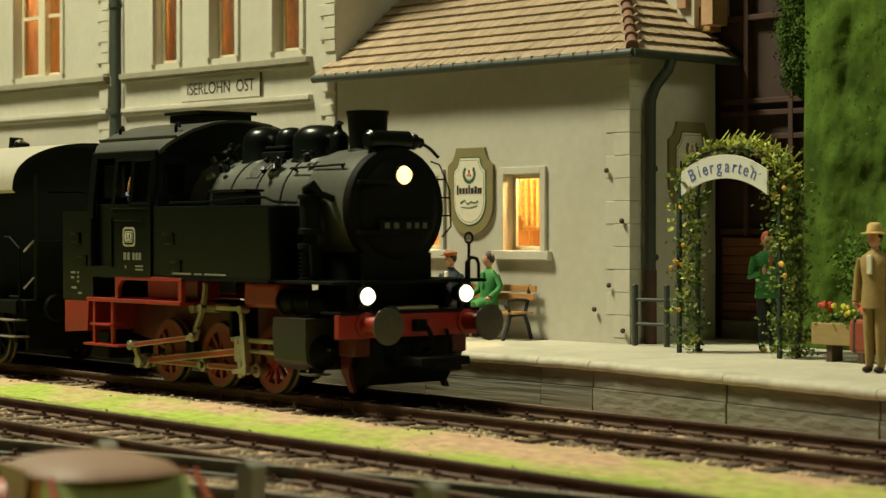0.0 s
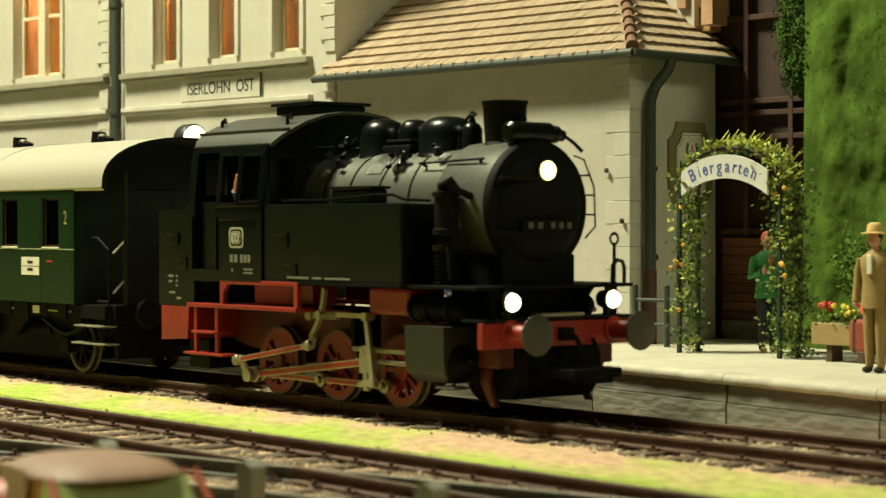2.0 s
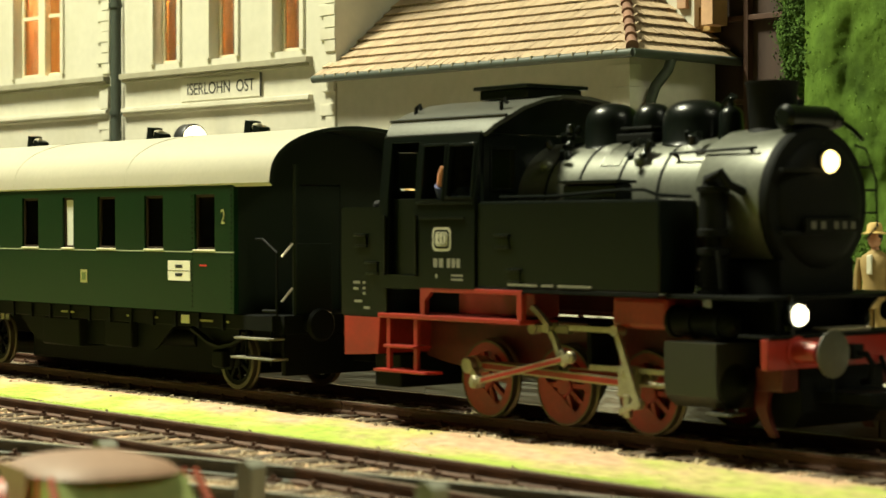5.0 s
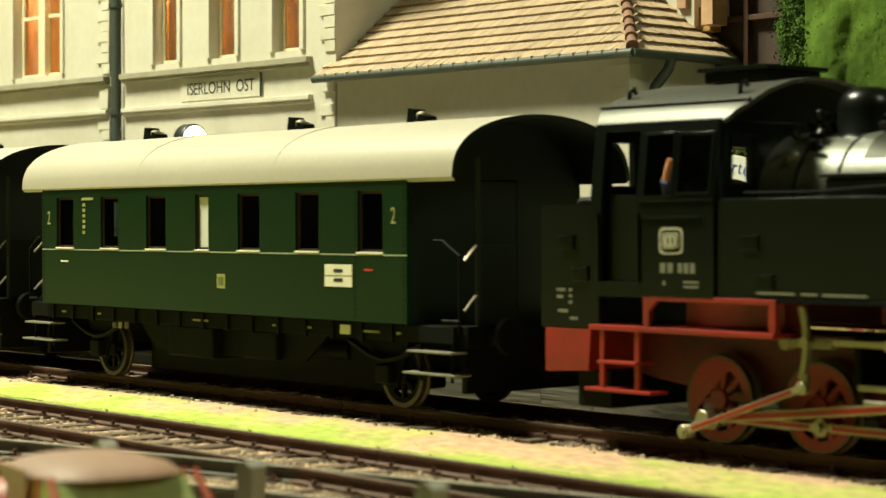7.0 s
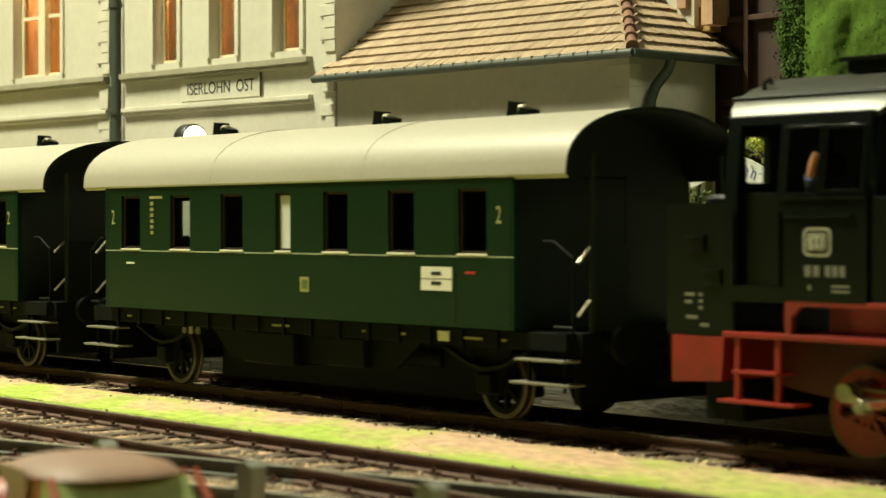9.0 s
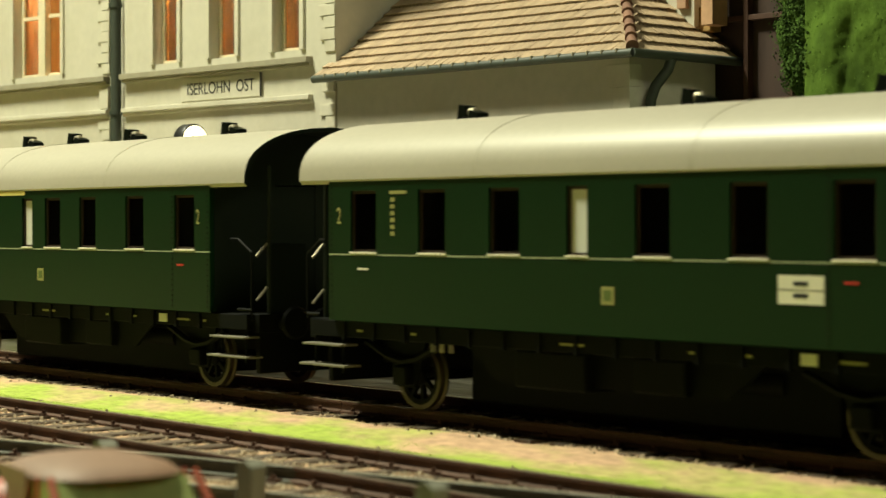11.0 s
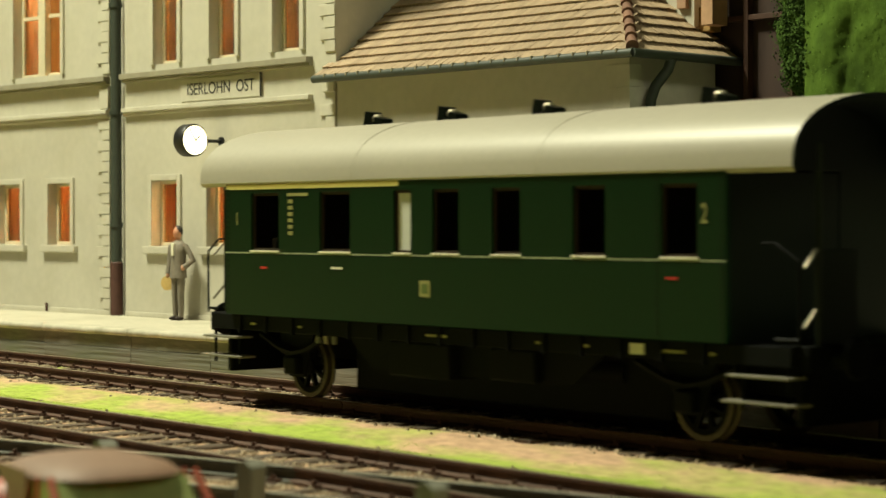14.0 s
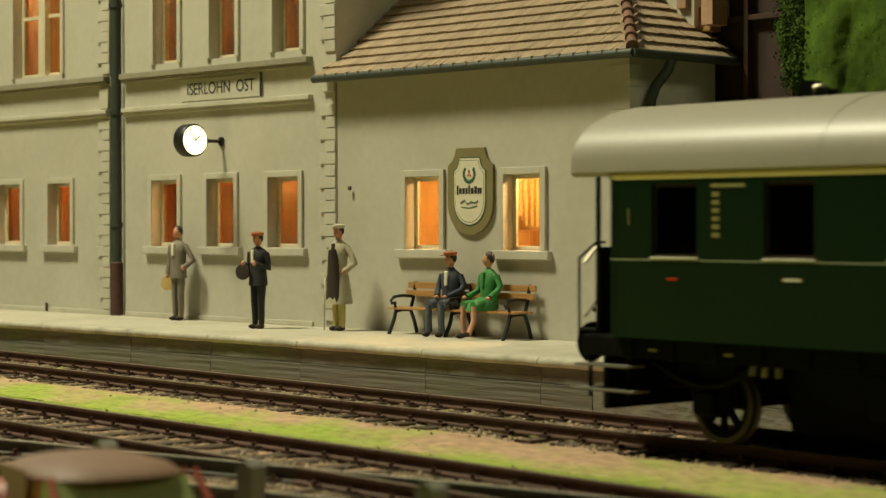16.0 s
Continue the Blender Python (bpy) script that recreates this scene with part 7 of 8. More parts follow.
def standing(h, coat=None, arm_l="down", arm_r="down", hat=None, stick=False, bag=None, apron=False):
    """A standing doll that faces along -x. Slots: 0 legs, 1 coat, 2 shoes, 3 skin, 4 hair, 5 hat, 6 extra."""
    bm = B()
    k = h / 1.78
    for s in (-1, 1):
        y = s * 0.085
        skin(bm, [oval(z * k, rx, ry, cx, y) for z, rx, ry, cx in ((0.06, 0.055, 0.05, 0.0), (0.28, 0.07, 0.06, 0.0), (0.48, 0.075, 0.068, -0.01), (0.70, 0.09, 0.082, 0.0), (0.92, 0.10, 0.09, 0.0))], mi=0)
        ball(bm, (-0.05, y, 0.045), 0.062, 2, (2.0, 0.8, 0.75), 2)
    low = coat or 0.80
    prof = [(low, 0.165, 0.20), (0.98, 0.15, 0.185), (1.12, 0.135, 0.17), (1.28, 0.15, 0.20), (1.42, 0.14, 0.215), (1.48, 0.09, 0.13), (1.52, 0.055, 0.06)]
    if coat and coat < 0.7:
        prof = [(low, 0.25, 0.27), (0.8, 0.19, 0.22)] + prof[1:]
    skin(bm, [oval(z * k, rx, ry) for z, rx, ry in prof], mi=1)
    box(bm, -0.165, -0.12, -0.035, 0.035, 1.22 * k, 1.46 * k, 0.01, 6)
    if apron:
        skin(bm, [oval(z * k, 0.10, w, -0.13) for z, w in ((0.47, 0.20), (0.8, 0.16), (1.0, 0.13), (1.25, 0.11), (1.36, 0.08))], mi=6)
    sh = 1.41 * k
    for s, way in ((-1, arm_l), (1, arm_r)):
        p = Vector((0, s * 0.21, sh))
        if way == "down":
            pts = [p, p + Vector((0.02, s * 0.06, -0.30 * k)), p + Vector((-0.05, s * 0.05, -0.56 * k))]
        elif way == "hip":
            pts = [p, p + Vector((0.06, s * 0.17, -0.28 * k)), p + Vector((-0.08, s * 0.02, -0.42 * k))]
        else:
            pts = [p, p + Vector((0.03, s * 0.05, -0.29 * k)), p + Vector((-0.24, -s * 0.06, -0.20 * k))]
        tube(bm, [pts[0], pts[0].lerp(pts[1], 0.5) + Vector((0, s * 0.012, 0)), pts[1], pts[1].lerp(pts[2], 0.9)], 0.058, 8, 1)
        ball(bm, pts[2], 0.052, 1, (1, 0.8, 1.2), 3)
        last = pts[2]
        if s > 0 and stick:
            tube(bm, [last + Vector((0.02, 0, 0.04)), last + Vector((-0.06, 0, 0.02)), last + Vector((-0.1, -0.02, -0.3)), Vector((last.x - 0.12, last.y - 0.03, 0.01))], 0.016, 6, 5)
        if s > 0 and bag:
            lathe(bm, last + Vector((-0.03, 0, -0.16)), (1, 0.3, 0), [(0, 0.01), (0.01, 0.15), (0.05, 0.15), (0.06, 0.01)], 14, bag)
    cyl(bm, (0, 0, 1.50 * k), (0, 0, 1.60 * k), 0.05, seg=10, mi=3)
    doll_head(bm, Vector((-0.015, 0, 1.655 * k)), 0.105, hat=hat)
    return bm


def sitting(h, skirt=False, hat=None):
    """A seated doll that faces along -y, seat at z = 0.46."""
    bm = B()
    for s in (-1, 1):
        x = s * 0.10
        m = 0 if not skirt else 3
        tube(bm, [(x, 0.0, 0.55), (x * 1.3, -0.25, 0.58), (x * 1.4, -0.46, 0.55)], 0.09, 10, 0)
        tube(bm, [(x * 1.4, -0.45, 0.56), (x * 1.4, -0.46, 0.30), (x * 1.4 + (0.08 if skirt and s > 0 else 0), -0.44 - (0.2 if skirt and s > 0 else 0), 0.08)], 0.06 if not skirt else 0.048, 8, m)
        ball(bm, (x * 1.4 + (0.08 if skirt and s > 0 else 0), -0.52 - (0.18 if skirt and s > 0 else 0), 0.05 if not (skirt and s > 0) else 0.10), 0.055, 2, (0.8, 1.9, 0.8), 2)
    if skirt:
        skin(bm, [oval(z, rx, ry, 0, cy) for z, rx, ry, cy in ((0.48, 0.25, 0.30, -0.18), (0.60, 0.24, 0.27, -0.16), (0.70, 0.18, 0.16, -0.02))], mi=0)
    skin(bm, [oval(z, rx, ry, 0, cy) for z, rx, ry, cy in ((0.50, 0.19, 0.15, 0.0), (0.75, 0.17, 0.135, 0.0), (0.95, 0.20, 0.145, 0.0), (1.08, 0.20, 0.125, 0.0), (1.15, 0.11, 0.08, 0.0), (1.20, 0.055, 0.05, 0))], mi=1)
    box(bm, -0.035, 0.035, -0.16, -0.11, 0.88, 1.13, 0.01, 6)
    for s in (-1, 1):
        tube(bm, [(s * 0.20, 0, 1.07), (s * 0.27, 0.02, 0.90), (s * 0.26, -0.04, 0.80), (s * (0.12 if not skirt else 0.30), -0.24, 0.70)], 0.055, 8, 1)
        ball(bm, (s * (0.09 if not skirt else 0.31), -0.29, 0.69), 0.05, 1, (1, 1.1, 0.8), 3)
    cyl(bm, (0, 0, 1.18), (0, 0, 1.28), 0.048, seg=10, mi=3)
    c = Vector((0, -0.02, 1.34))
    n0 = len(bm.verts)
    doll_head(bm, Vector((0, 0, 0)), 0.105, hat=hat)
    bm.verts.ensure_lookup_table()
    bmesh.ops.transform(bm, matrix=Matrix.Translation(c) @ Matrix.Rotation(radians(60), 4, "Z"), verts=bm.verts[n0:])
    return bm


def doll(bm, mats, label, u, v, turn, z=0.0):
    ob = part("figurine", bm, mats, None, "", smooth=60)
    ob.matrix_basis = P(*at_wall(u, v, z), 0, 0, BTURN + turn)
    tagged(ob, label, "figurine", "painted figures on the platform")


GREYSUIT = paint("grey_suit_paint", (0.19, 0.165, 0.125))
DARKSUIT = paint("black_suit_paint", (0.018, 0.018, 0.02))
COATPAINT = paint("pale_coat_paint", (0.38, 0.35, 0.24))
BROWNPAINT = paint("dark_brown_paint", (0.035, 0.02, 0.013))
BLUEPAINT = paint("worn_blue_grey_paint", (0.085, 0.10, 0.12))
NAVYPAINT = paint("dark_blue_jacket_paint", (0.03, 0.04, 0.055))
GREENPAINT = paint("green_dress_paint", (0.035, 0.20, 0.045))
OCHREPAINT = paint("ochre_suit_paint", (0.28, 0.19, 0.06))
STRAW = paint("straw_hat_paint", (0.52, 0.36, 0.12))
REDCAP = paint("orange_red_cap_paint", (0.42, 0.14, 0.05))
PALECAP = paint("pale_cap_paint", (0.52, 0.47, 0.34))
SHOE = paint("dark_shoe_paint", (0.03, 0.02, 0.015))
SOCK = paint("yellow_sock_paint", (0.50, 0.43, 0.14))
REDHAIR = paint("red_hair_paint", (0.42, 0.09, 0.03))

doll(standing(1.92, None, "hip", "down", bag=5), [GREYSUIT, GREYSUIT, SHOE, SKIN, HAIR, STRAW, WHITE], "painted figure in a grey suit holding a straw hat", -11.85, 0.36, 96)
doll(standing(1.80, None, "fore", "fore", "cap", bag=2), [DARKSUIT, DARKSUIT, SHOE, SKIN, HAIR, REDCAP, WHITE], "painted figure in black uniform with a red cap", -8.15, 1.20, 95)
doll(standing(1.95, 0.45, "hip", "down", "cap", stick=True, apron=True), [SOCK, COATPAINT, SHOE, SKIN, HAIR, PALECAP, BROWNPAINT], "painted figure in a long pale coat with a walking stick", -6.50, 0.62, 90)
doll(sitting(1.5, False, "cap"), [BLUEPAINT, NAVYPAINT, SHOE, SKIN, HAIR, REDCAP, WHITE], "seated painted figure in a dark jacket and orange cap", -3.80, 0.36, 8)
doll(sitting(1.5, True), [GREENPAINT, GREENPAINT, SHOE, SKIN, HAIR, REDCAP, GREENPAINT], "seated painted figure in a green dress", -2.86, 0.36, -5)
doll(standing(1.88, None, "down", "down", "brim"), [OCHREPAINT, OCHREPAINT, SHOE, SKIN, HAIR, STRAW, WHITE], "painted figure in an ochre suit and straw hat", 6.26, 2.30, 95)
doll(standing(1.82, None, "hip", "fore"), [DARKSUIT, GREENPAINT, SOCK, SKIN, REDHAIR, REDCAP, REDCAP], "painted figure in a green jacket behind the arch", 2.72, -0.05, 150)

# ---- behind the annex: timber house and trees ----


def build_timber_house():
    th = wall_thing("timber_house", "dark brown timber-framed house with plank cladding", "building", 0, -2.32, 0)
    bm = B()
    box(bm, -3.0, 3.4, 0.12, 3.5, -0.45, 9.0)
    part("wall", bm, TIMBER, th, "dark recessed wall", smooth=0)
    bm = B()
    box(bm, 0.02, 3.4, 0.0, 0.14, -0.02, 0.32, 0.02)
    part("plinth", bm, FACE, th, "grey stone plinth")
    for k in range(9):
        bm = B()
        box(bm, 0.02, 3.3, 0.03, 0.13, 0.33 + k * 0.155, 0.475 + k * 0.155, 0.012)
        part("plank", bm, TIMBERRED, th)
    for x in (0.50, 1.42, 2.4):
        bm = B()
        box(bm, x, x + 0.10, -0.02, 0.13, 1.75, 9.0, 0.01)
        part("post", bm, OLDTIMBER, th, "dark red-brown post")
    for z in (1.78, 3.35, 3.75, 3.95, 5.35):
        bm = B()
        box(bm, 0.02, 3.3, -0.01, 0.13, z, z + 0.09, 0.01)
        part("beam", bm, OLDTIMBER, th)
    bm = B()
    box(bm, -0.05, 0.20, -0.45, -0.05, 5.28, 7.5, 0.01)
    part("bay_board", bm, mat("pale_tan_board", (0.45, 0.27, 0.15), 0.7), th, "pale tan bay board")
    bm = B()
    box(bm, -0.62, -0.42, -0.40, -0.05, 5.6, 7.5, 0.01)
    part("bay_board", bm, mat("pale_tan_board_edge", (0.36, 0.22, 0.13), 0.7), th)
    bm = B()
    box(bm, -0.42, -0.05, -0.2, 0.1, 5.2, 5.62, 0.02)
    part("bay_apron", bm, mat("ochre_apron", (0.28, 0.17, 0.05), 0.7), th)


def build_tree(u, v, height, width, seed, lean=0.0, low=0.05):
    rng = random.Random(seed)
    tr = wall_thing("tree", "slender dark green foam tree beside the timber house", "tree", u, v, 0)
    bm = B()
    skin(bm, [ring_pts(Vector((lean * z / height + 0.06 * math.sin(z), 0.05 * math.cos(z * 1.3), z)), Vector((1, 0, 0)), Vector((0, 1, 0)), 0.22 * (1 - z / height * 0.85), 0.22 * (1 - z / height * 0.85), 10)
              for z in np.linspace(-0.02, height * 0.92, 9)])
    for _ in range(22):
        z = rng.uniform(low * height + 0.2, height * 0.85)
        a = rng.uniform(0, 6.28)
        r = width * 0.7
        p = Vector((lean * z / height, 0, z))
        tube(bm, [p, p + Vector((math.cos(a) * r * 0.5, math.sin(a) * r * 0.5, 0.25)), p + Vector((math.cos(a) * r, math.sin(a) * r, 0.35))], 0.04, 5)
    part("trunk", bm, BARK, tr)
    verts, faces = [], []
    unit = bmesh.new()
    bmesh.ops.create_icosphere(unit, subdivisions=2, radius=1.0)
    uv_, uf_ = [np.array(v.co) for v in unit.verts], [tuple(v.index for v in f.verts) for f in unit.faces]
    unit.free()
    for _ in range(150):
        z = rng.uniform(low, 1.0) * height
        w = width * (1.0 - 0.18 * (z / height)) * (0.80 + 0.3 * noise.noise((z * 0.9, seed, 0)))
        a, rad, r0 = rng.uniform(0, 6.28), w * math.sqrt(rng.uniform(0.02, 0.45)), rng.uniform(0.22, 0.36)
        c = np.array((lean * z / height + rad * math.cos(a), rad * math.sin(a), z))
        k = len(verts)
        for q in uv_:
            verts.append((c + q * r0 * np.array((1, 1, 1.2)) * (1 + 0.35 * noise.noise(Vector(q) * 3 + Vector(c)))) * S)
        faces += [tuple(i + k for i in f) for f in uf_]
    solid = len(faces)
    tufts = []
    for _ in range(760):
        z = rng.uniform(low, 1.0) * height
        w = width * (1.0 - 0.18 * (z / height)) * (0.82 + 0.3 * noise.noise((z * 0.9, seed, 0)))
        a = rng.uniform(0, 6.28)
        rad = w * math.sqrt(rng.uniform(0.35, 1.0))
        c = np.array((lean * z / height + rad * math.cos(a), rad * math.sin(a), z))
        tufts.append((c, rng.uniform(0.16, 0.32)))
    gen = np.random.default_rng(seed)
    n = 46 * len(tufts)
    c = np.repeat(np.array([q[0] for q in tufts]), 46, axis=0)
    cs = np.repeat(np.array([q[1] for q in tufts]), 46)[:, None]
    unitv = lambda v: v / (np.linalg.norm(v, axis=1, keepdims=True) + 1e-6)
    d = unitv(gen.normal(size=(n, 3)))
    p = c + d * cs * gen.uniform(0.5, 1.0, (n, 1)) * np.array((1, 1, 1.25))
    s = unitv(np.cross(d, gen.normal(size=(n, 3))))
    q = np.cross(d, s)
    e = gen.uniform(0.015, 0.036, (n, 1))
    quad = np.stack([p + s * e + d * 0.01, p + q * e, p - s * e + d * 0.02, p - q * e], 1).reshape(-1, 3) * S
    k = len(verts)
    verts = np.concatenate([np.array(verts), quad]).tolist()
    faces += [tuple(r) for r in (np.arange(4 * n).reshape(-1, 4) + k).tolist()]
    me = bpy.data.meshes.new("crown")
    me.from_pydata(verts, [], faces)
    me.materials.append(mat("dim_green_leaf_foam", (0.05, 0.09, 0.02), 0.95, vary=0.35, grain=3, blotch=0.5, bump=0, spec=0.05))
    me.materials.append(HEDGEDARK)
    me.polygons.foreach_set("material_index", [1] * solid + [0] * (len(faces) - solid))
    ob = new("crown", me)
    ob.parent = tr


def build_hedge():
    """A tall clipped bank of green foam with a sharp corner towards the annex."""
    hd = wall_thing("hedge", "tall mossy green foam bank behind the beer garden", "hedge", 0, 0, 0)
    path = [(1.9, 3.6), (2.30, 1.75), (2.42, 1.42), (2.9, 1.30), (4.0, 1.30), (5.2, 1.15), (6.6, 1.2), (9.0, 1.0), (12.0, 1.0)]
    cum = [0.0]
    for (a, b), (c, d) in zip(path, path[1:]):
        cum.append(cum[-1] + math.hypot(c - a, d - b))
    ss, zs = np.linspace(0, cum[-1], 260), np.linspace(-0.05, 9.2, 200)
    verts, faces = [], []
    for q in ss:
        x, y = float(np.interp(q, cum, [p[0] for p in path])), float(np.interp(q, cum, [p[1] for p in path]))
        calm = min(1.0, 0.35 + abs(q - cum[2]) * 0.8)
        for z in zs:
            lump = 0.14 * noise.noise((q * 1.1, z * 0.7, 3)) + 0.10 * noise.noise((q * 2.6, z * 1.8, 8)) + 0.022 * noise.noise((q * 8, z * 5, 1)) + 0.014 * noise.noise((q * 19, z * 13, 5))
            verts.append((x + 0.4 * lump * calm, y - lump * calm - 0.02 * (9 - z) * 0.3, z))
    m = len(zs)
    for i in range(len(ss) - 1):
        for k in range(m - 1):
            faces.append((i * m + k, (i + 1) * m + k, (i + 1) * m + k + 1, i * m + k + 1))
    # back and crest close the bank
    n0 = len(verts)
    for q in (0, len(ss) - 1):
        verts += [(verts[q * m][0] + 0.6, 4.2, -0.05), (verts[q * m][0] + 0.6, 4.2, 9.2)]
    faces.append((n0, n0 + 1, n0 + 3, n0 + 2))
    faces.append(tuple([n0 + 1] + [i * m + m - 1 for i in range(len(ss))] + [n0 + 3]))
    moss = mat("mottled_green_foam", (0.068, 0.118, 0.018), 0.95, vary=0.6, grain=3.2, blotch=0.9, bump=0.5, depth=0.08, dirt=(0.03, 0.055, 0.010), dirt_amount=0.8, spec=0.05, stretch=(1, 1, 0.7))
    me = bpy.data.meshes.new("bank")
    me.from_pydata([tuple(c * S for c in v) for v in verts], [], faces)
    me.materials.append(moss)
    me.polygons.foreach_set("use_smooth", [True] * len(me.polygons))
    ob = new("bank", me)
    ob.parent = hd
    gen = np.random.default_rng(9)
    pts = np.array(verts[:n0])
    pick = pts[gen.integers(0, len(pts), 16000)] + gen.normal(0, 0.025, (16000, 3)) - np.array((0, 0.02, 0))
    a, b = gen.normal(size=(16000, 3)) * np.array((1, 0.45, 1)), gen.normal(size=(16000, 3)) * np.array((1, 0.45, 1))
    a, b = a / np.linalg.norm(a, axis=1, keepdims=True), b / np.linalg.norm(b, axis=1, keepdims=True)
    e = gen.uniform(0.012, 0.035, (16000, 1))
    tri = np.stack([pick, pick + a * e, pick + b * e], 1).reshape(-1, 3) * S
    me = bpy.data.meshes.new("foam_flock")
    me.from_pydata(tri.tolist(), [], np.arange(48000).reshape(-1, 3).tolist())
    me.materials.append(mat("dull_green_flock", (0.085, 0.145, 0.024), 0.95, vary=0.5, grain=3, blotch=0.6, island=0.35, bump=0, spec=0.05))
    ob = new("foam_flock", me)
    ob.parent = hd
    tagged(ob, "loose foam flock on the bank", kind="stuff")


build_timber_house()
build_hedge()
build_tree(2.62, -1.95, 9.2, 0.62, 50, -0.75, 0.46)


def build_bush(u, v, w, h, seed):
    rng = random.Random(seed)
    bm = B()
    for _ in range(26):
        c = (rng.uniform(-w, w), rng.uniform(-0.35, 0.35), rng.uniform(0.05, h))
        leaves(bm, rng, c, (0.12, 0.10, 0.10), 60, 0.07)
    ob = part("bush", bm, HEDGE, None, "", smooth=0)
    ob.matrix_basis = P(*at_wall(u, v, 0.0), 0, 0, BTURN)
    tagged(ob, "low leafy green bush at the garden's edge", "bush", "bushes by the garden")


for k, (u, v, w, h) in enumerate(((4.6, -0.5, 0.6, 1.5), (5.9, 0.3, 0.7, 0.9), (3.9, -0.9, 0.4, 2.0), (7.2, 0.2, 0.7, 1.3))):
    build_bush(u, v, w, h, 80 + k)

# ---- foreground: posts and parked car ----


def build_posts():
    """Square boundary posts along the near side of the branch track."""
    wood = mat("weathered_grey_green_wood", (0.20, 0.20, 0.15), 0.8, vary=0.3, grain=5, stretch=(2, 2, 0.5))
    for x, z in ((0.82, 0.56), (2.96, 0.58), (5.11, 0.61), (7.24, 0.66)):
        bm = B()
        box(bm, -0.09, 0.09, -0.08, 0.08, GROUND_Z - 0.06, z - 0.03, 0.02)
        prism(bm, [(-0.09, z - 0.034), (0.09, z - 0.034), (0.03, z + 0.01), (-0.03, z + 0.01)], "y", -0.08, 0.08)
        lone("boundary_post", bm, wood, "weathered grey-green square post beside the track", "post", (x, -8.5, 0), 4, "boundary posts")


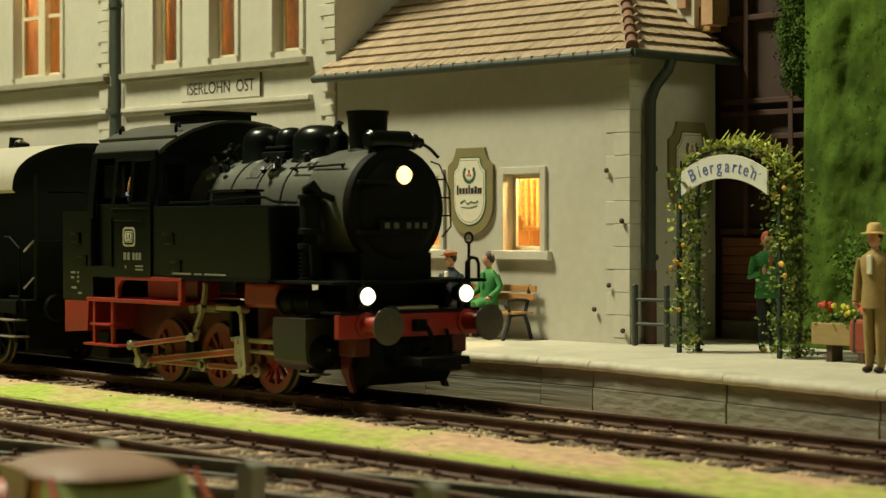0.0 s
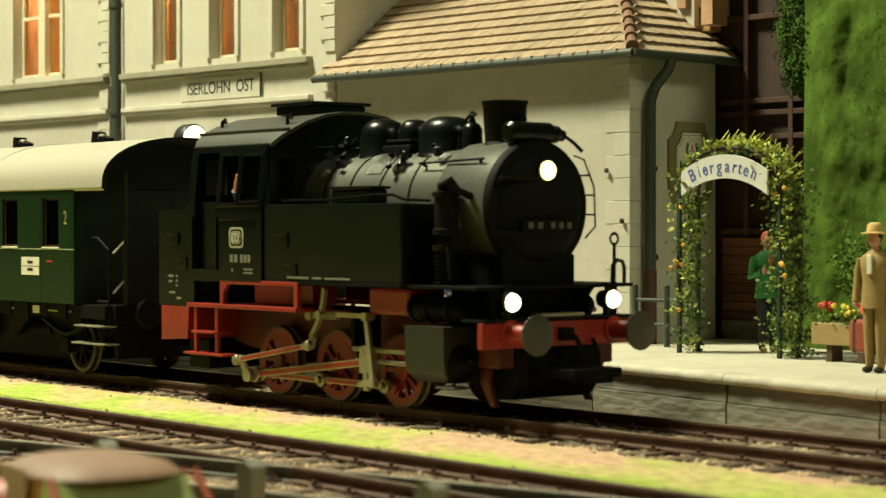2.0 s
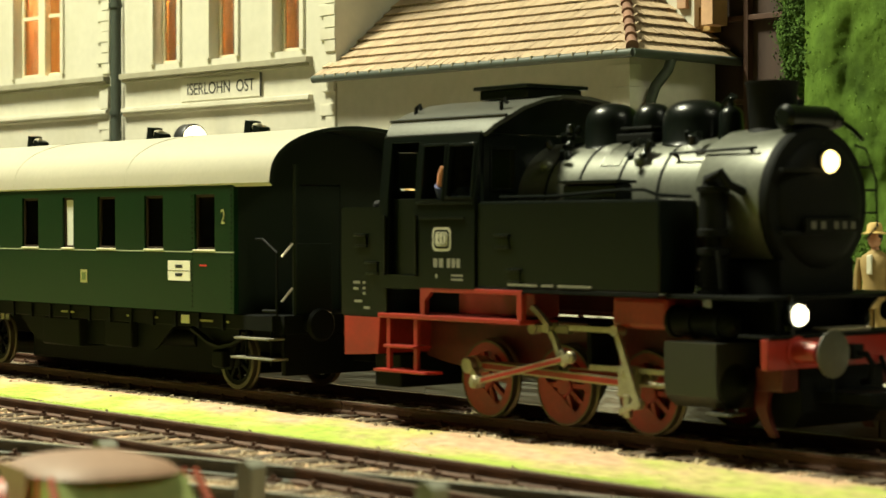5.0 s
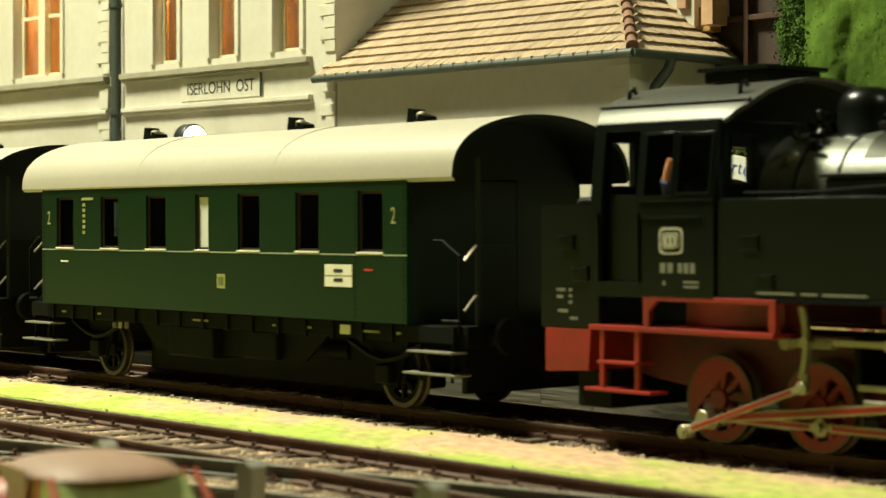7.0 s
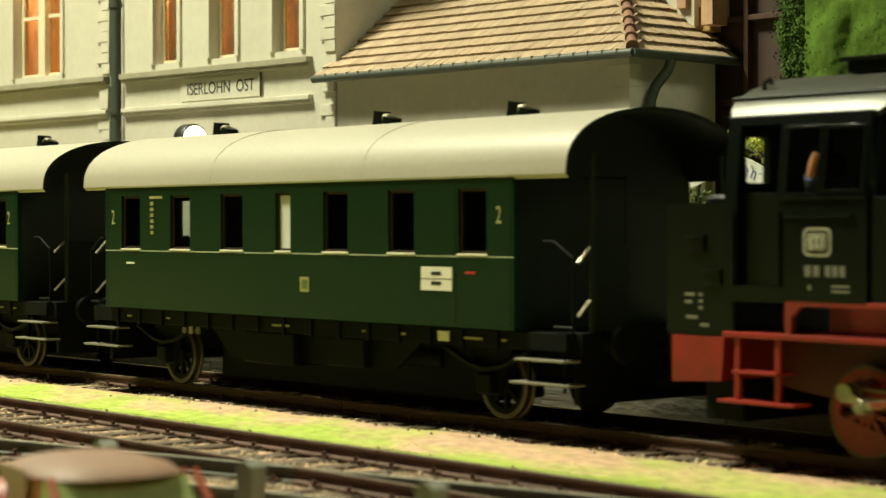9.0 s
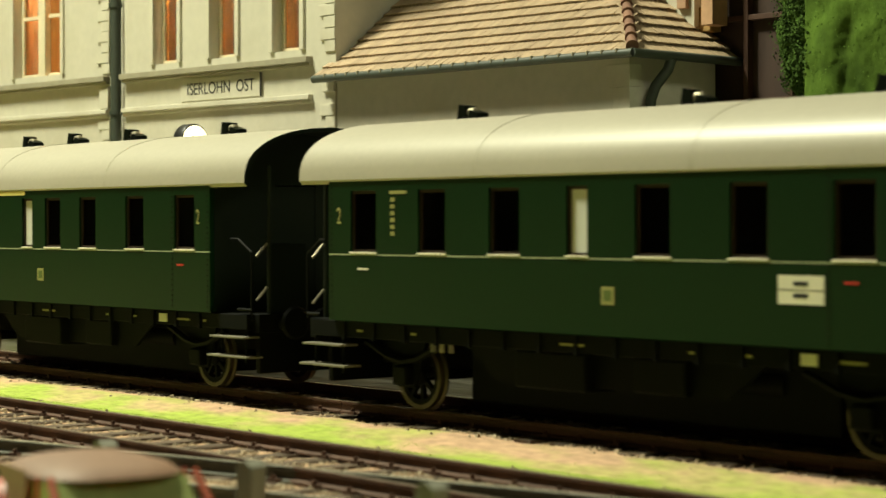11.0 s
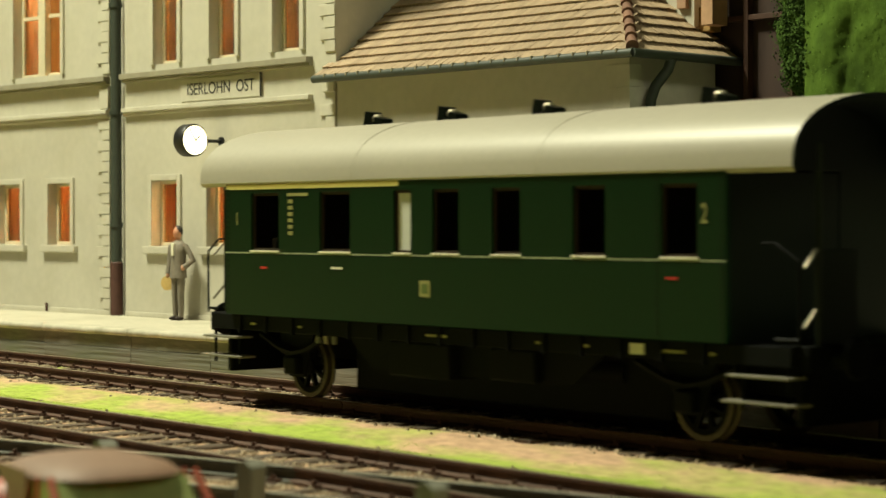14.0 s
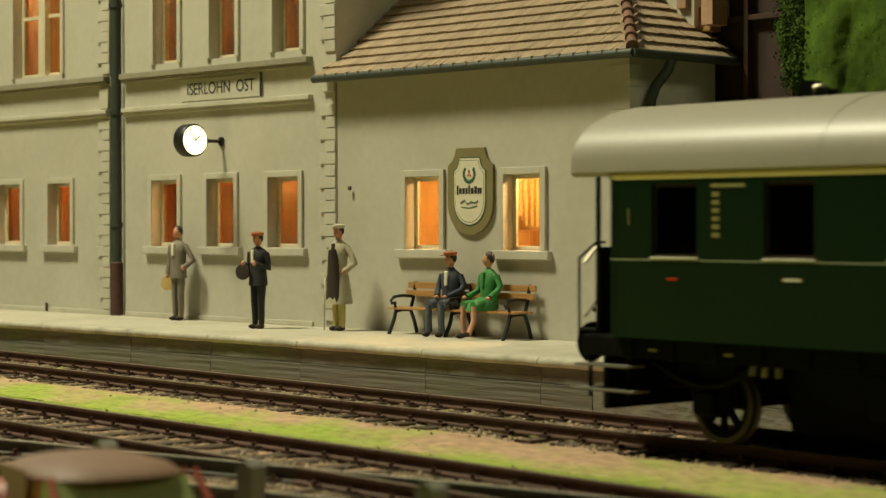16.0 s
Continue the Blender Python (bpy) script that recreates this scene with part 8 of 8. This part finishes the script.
def build_car():
    ca = thing("parked_car", "small brown saloon car with a faded tan roof", "car", (5.31, -9.93, GROUND_Z), -9.5)
    ca.scale = (0.8, 0.8, 0.8)
    body = mat("red_brown_car_paint", (0.42, 0.085, 0.04), 0.5, vary=0.2, grain=10)
    roofm = mat("tan_brown_car_roof", (0.25, 0.145, 0.09), 0.62, vary=0.15, grain=8)
    side = [(-1.95, 0.35), (-1.92, 0.72), (-1.5, 0.86), (-1.05, 0.90), (1.0, 0.90), (1.75, 0.80), (1.95, 0.62), (1.95, 0.35)]
    bm = B()
    prism(bm, side, "y", -0.78, 0.78)
    bmesh.ops.bevel(bm, geom=list(bm.edges), offset=0.05, segments=2, affect="EDGES")
    part("body", bm, body, ca)
    bm = B()
    prism(bm, [(-0.20, 0.86), (-0.10, 1.23), (0.58, 1.23), (1.0, 0.86)], "y", -0.60, 0.60)
    bmesh.ops.bevel(bm, geom=list(bm.edges), offset=0.03, segments=2, affect="EDGES")
    part("cabin_glass", bm, mat("dark_green_glass", (0.26, 0.31, 0.12), 0.12), ca, "green-tinted cabin windows")
    bm = B()
    bulge = lambda v: math.copysign(abs(v) ** 0.62, v)
    skin(bm, [[Vector((-0.10 + 0.84 * k * bulge(math.cos(a)), 0.65 * k * bulge(math.sin(a)), z)) for a in np.linspace(0, 2 * math.pi, 32, endpoint=False)]
              for k, z in ((0.97, 1.22), (1.01, 1.235), (0.97, 1.26), (0.88, 1.30), (0.74, 1.325), (0.55, 1.355), (0.30, 1.373), (0.06, 1.378))])
    part("roof", bm, roofm, ca, "faded tan car roof", smooth=60)
    bm = B()
    skin(bm, [[Vector((x, w * bulge(math.cos(a)), 0.80 + h * bulge(math.sin(a)))) for a in np.linspace(0, 2 * math.pi, 24, endpoint=False)]
              for x, w, h in ((-1.70, 0.30, 0.10), (-1.50, 0.62, 0.22), (-1.10, 0.74, 0.31), (-0.78, 0.76, 0.34), (-0.52, 0.72, 0.26), (-0.44, 0.5, 0.1))])
    part("boot", bm, body, ca, "rounded red-brown boot", smooth=60)
    for s in (-1, 1):
        bm = B()
        prism(bm, [(-0.42, 0.86), (-0.04, 0.86), (0.10, 1.18), (0.02, 1.27), (-0.80, 1.27), (-0.42, 1.08)], "y", s * 0.61, s * 0.66)
        part("rear_pillar", bm, roofm, ca, "tan rear roof pillar")
    for x0, x1, t in ((0.66, 1.04, 0), (0.36, 0.40, 1)):
        for s in (-1, 1):
            bm = B()
            if t:
                box(bm, x0, x1, s * 0.66 - 0.02, s * 0.66 + 0.02, 0.89, 1.25, 0.008)
            else:
                a, b = (x0, x1) if x0 < 0 else (x1, x0)
                tube(bm, [(a, s * 0.68, 0.90), (b, s * 0.64, 1.26)], 0.035, 8)
            part("pillar", bm, body, ca)
    for x in (-1.22, 1.22):
        for s in (-1, 1):
            bm = B()
            lathe(bm, (x, s * 0.62, 0.30), (0, s, 0), [(0, 0.2), (0.01, 0.29), (0.15, 0.29), (0.17, 0.22), (0.16, 0.02)], 24)
            part("wheel", bm, SOOT, ca)
    for s in (-1, 1):
        bm = B()
        ball(bm, (-1.95, s * 0.55, 0.50), 0.08, 2, (0.5, 1, 1))
        part("tail_lamp", bm, REDMARK, ca)
        bm = B()
        ball(bm, (1.94, s * 0.55, 0.58), 0.09, 2, (0.5, 1, 1))
        part("headlamp", bm, WHITE, ca)


build_posts()
build_car()

# ---- the room round the layout ----
bm = B()
box(bm, -95, 95, -80, 80, -0.5, 62)
bmesh.ops.reverse_faces(bm, faces=bm.faces)
bm.faces.ensure_lookup_table()
bm.faces.remove(min(bm.faces, key=lambda f: f.calc_center_median().z))
top = max(bm.faces, key=lambda f: f.calc_center_median().z)
bm.faces.remove(top)
lone("wall_room", bm, GREYROOM, "dim plain walls of the exhibition room", "wall", kind="structure", smooth=0)
bm = B()
box(bm, -96, 96, -81, 81, 62.01, 63)
lone("ceiling", bm, GREYROOM, "dim plain ceiling of the exhibition room", "ceiling", kind="structure", smooth=0)

motions()
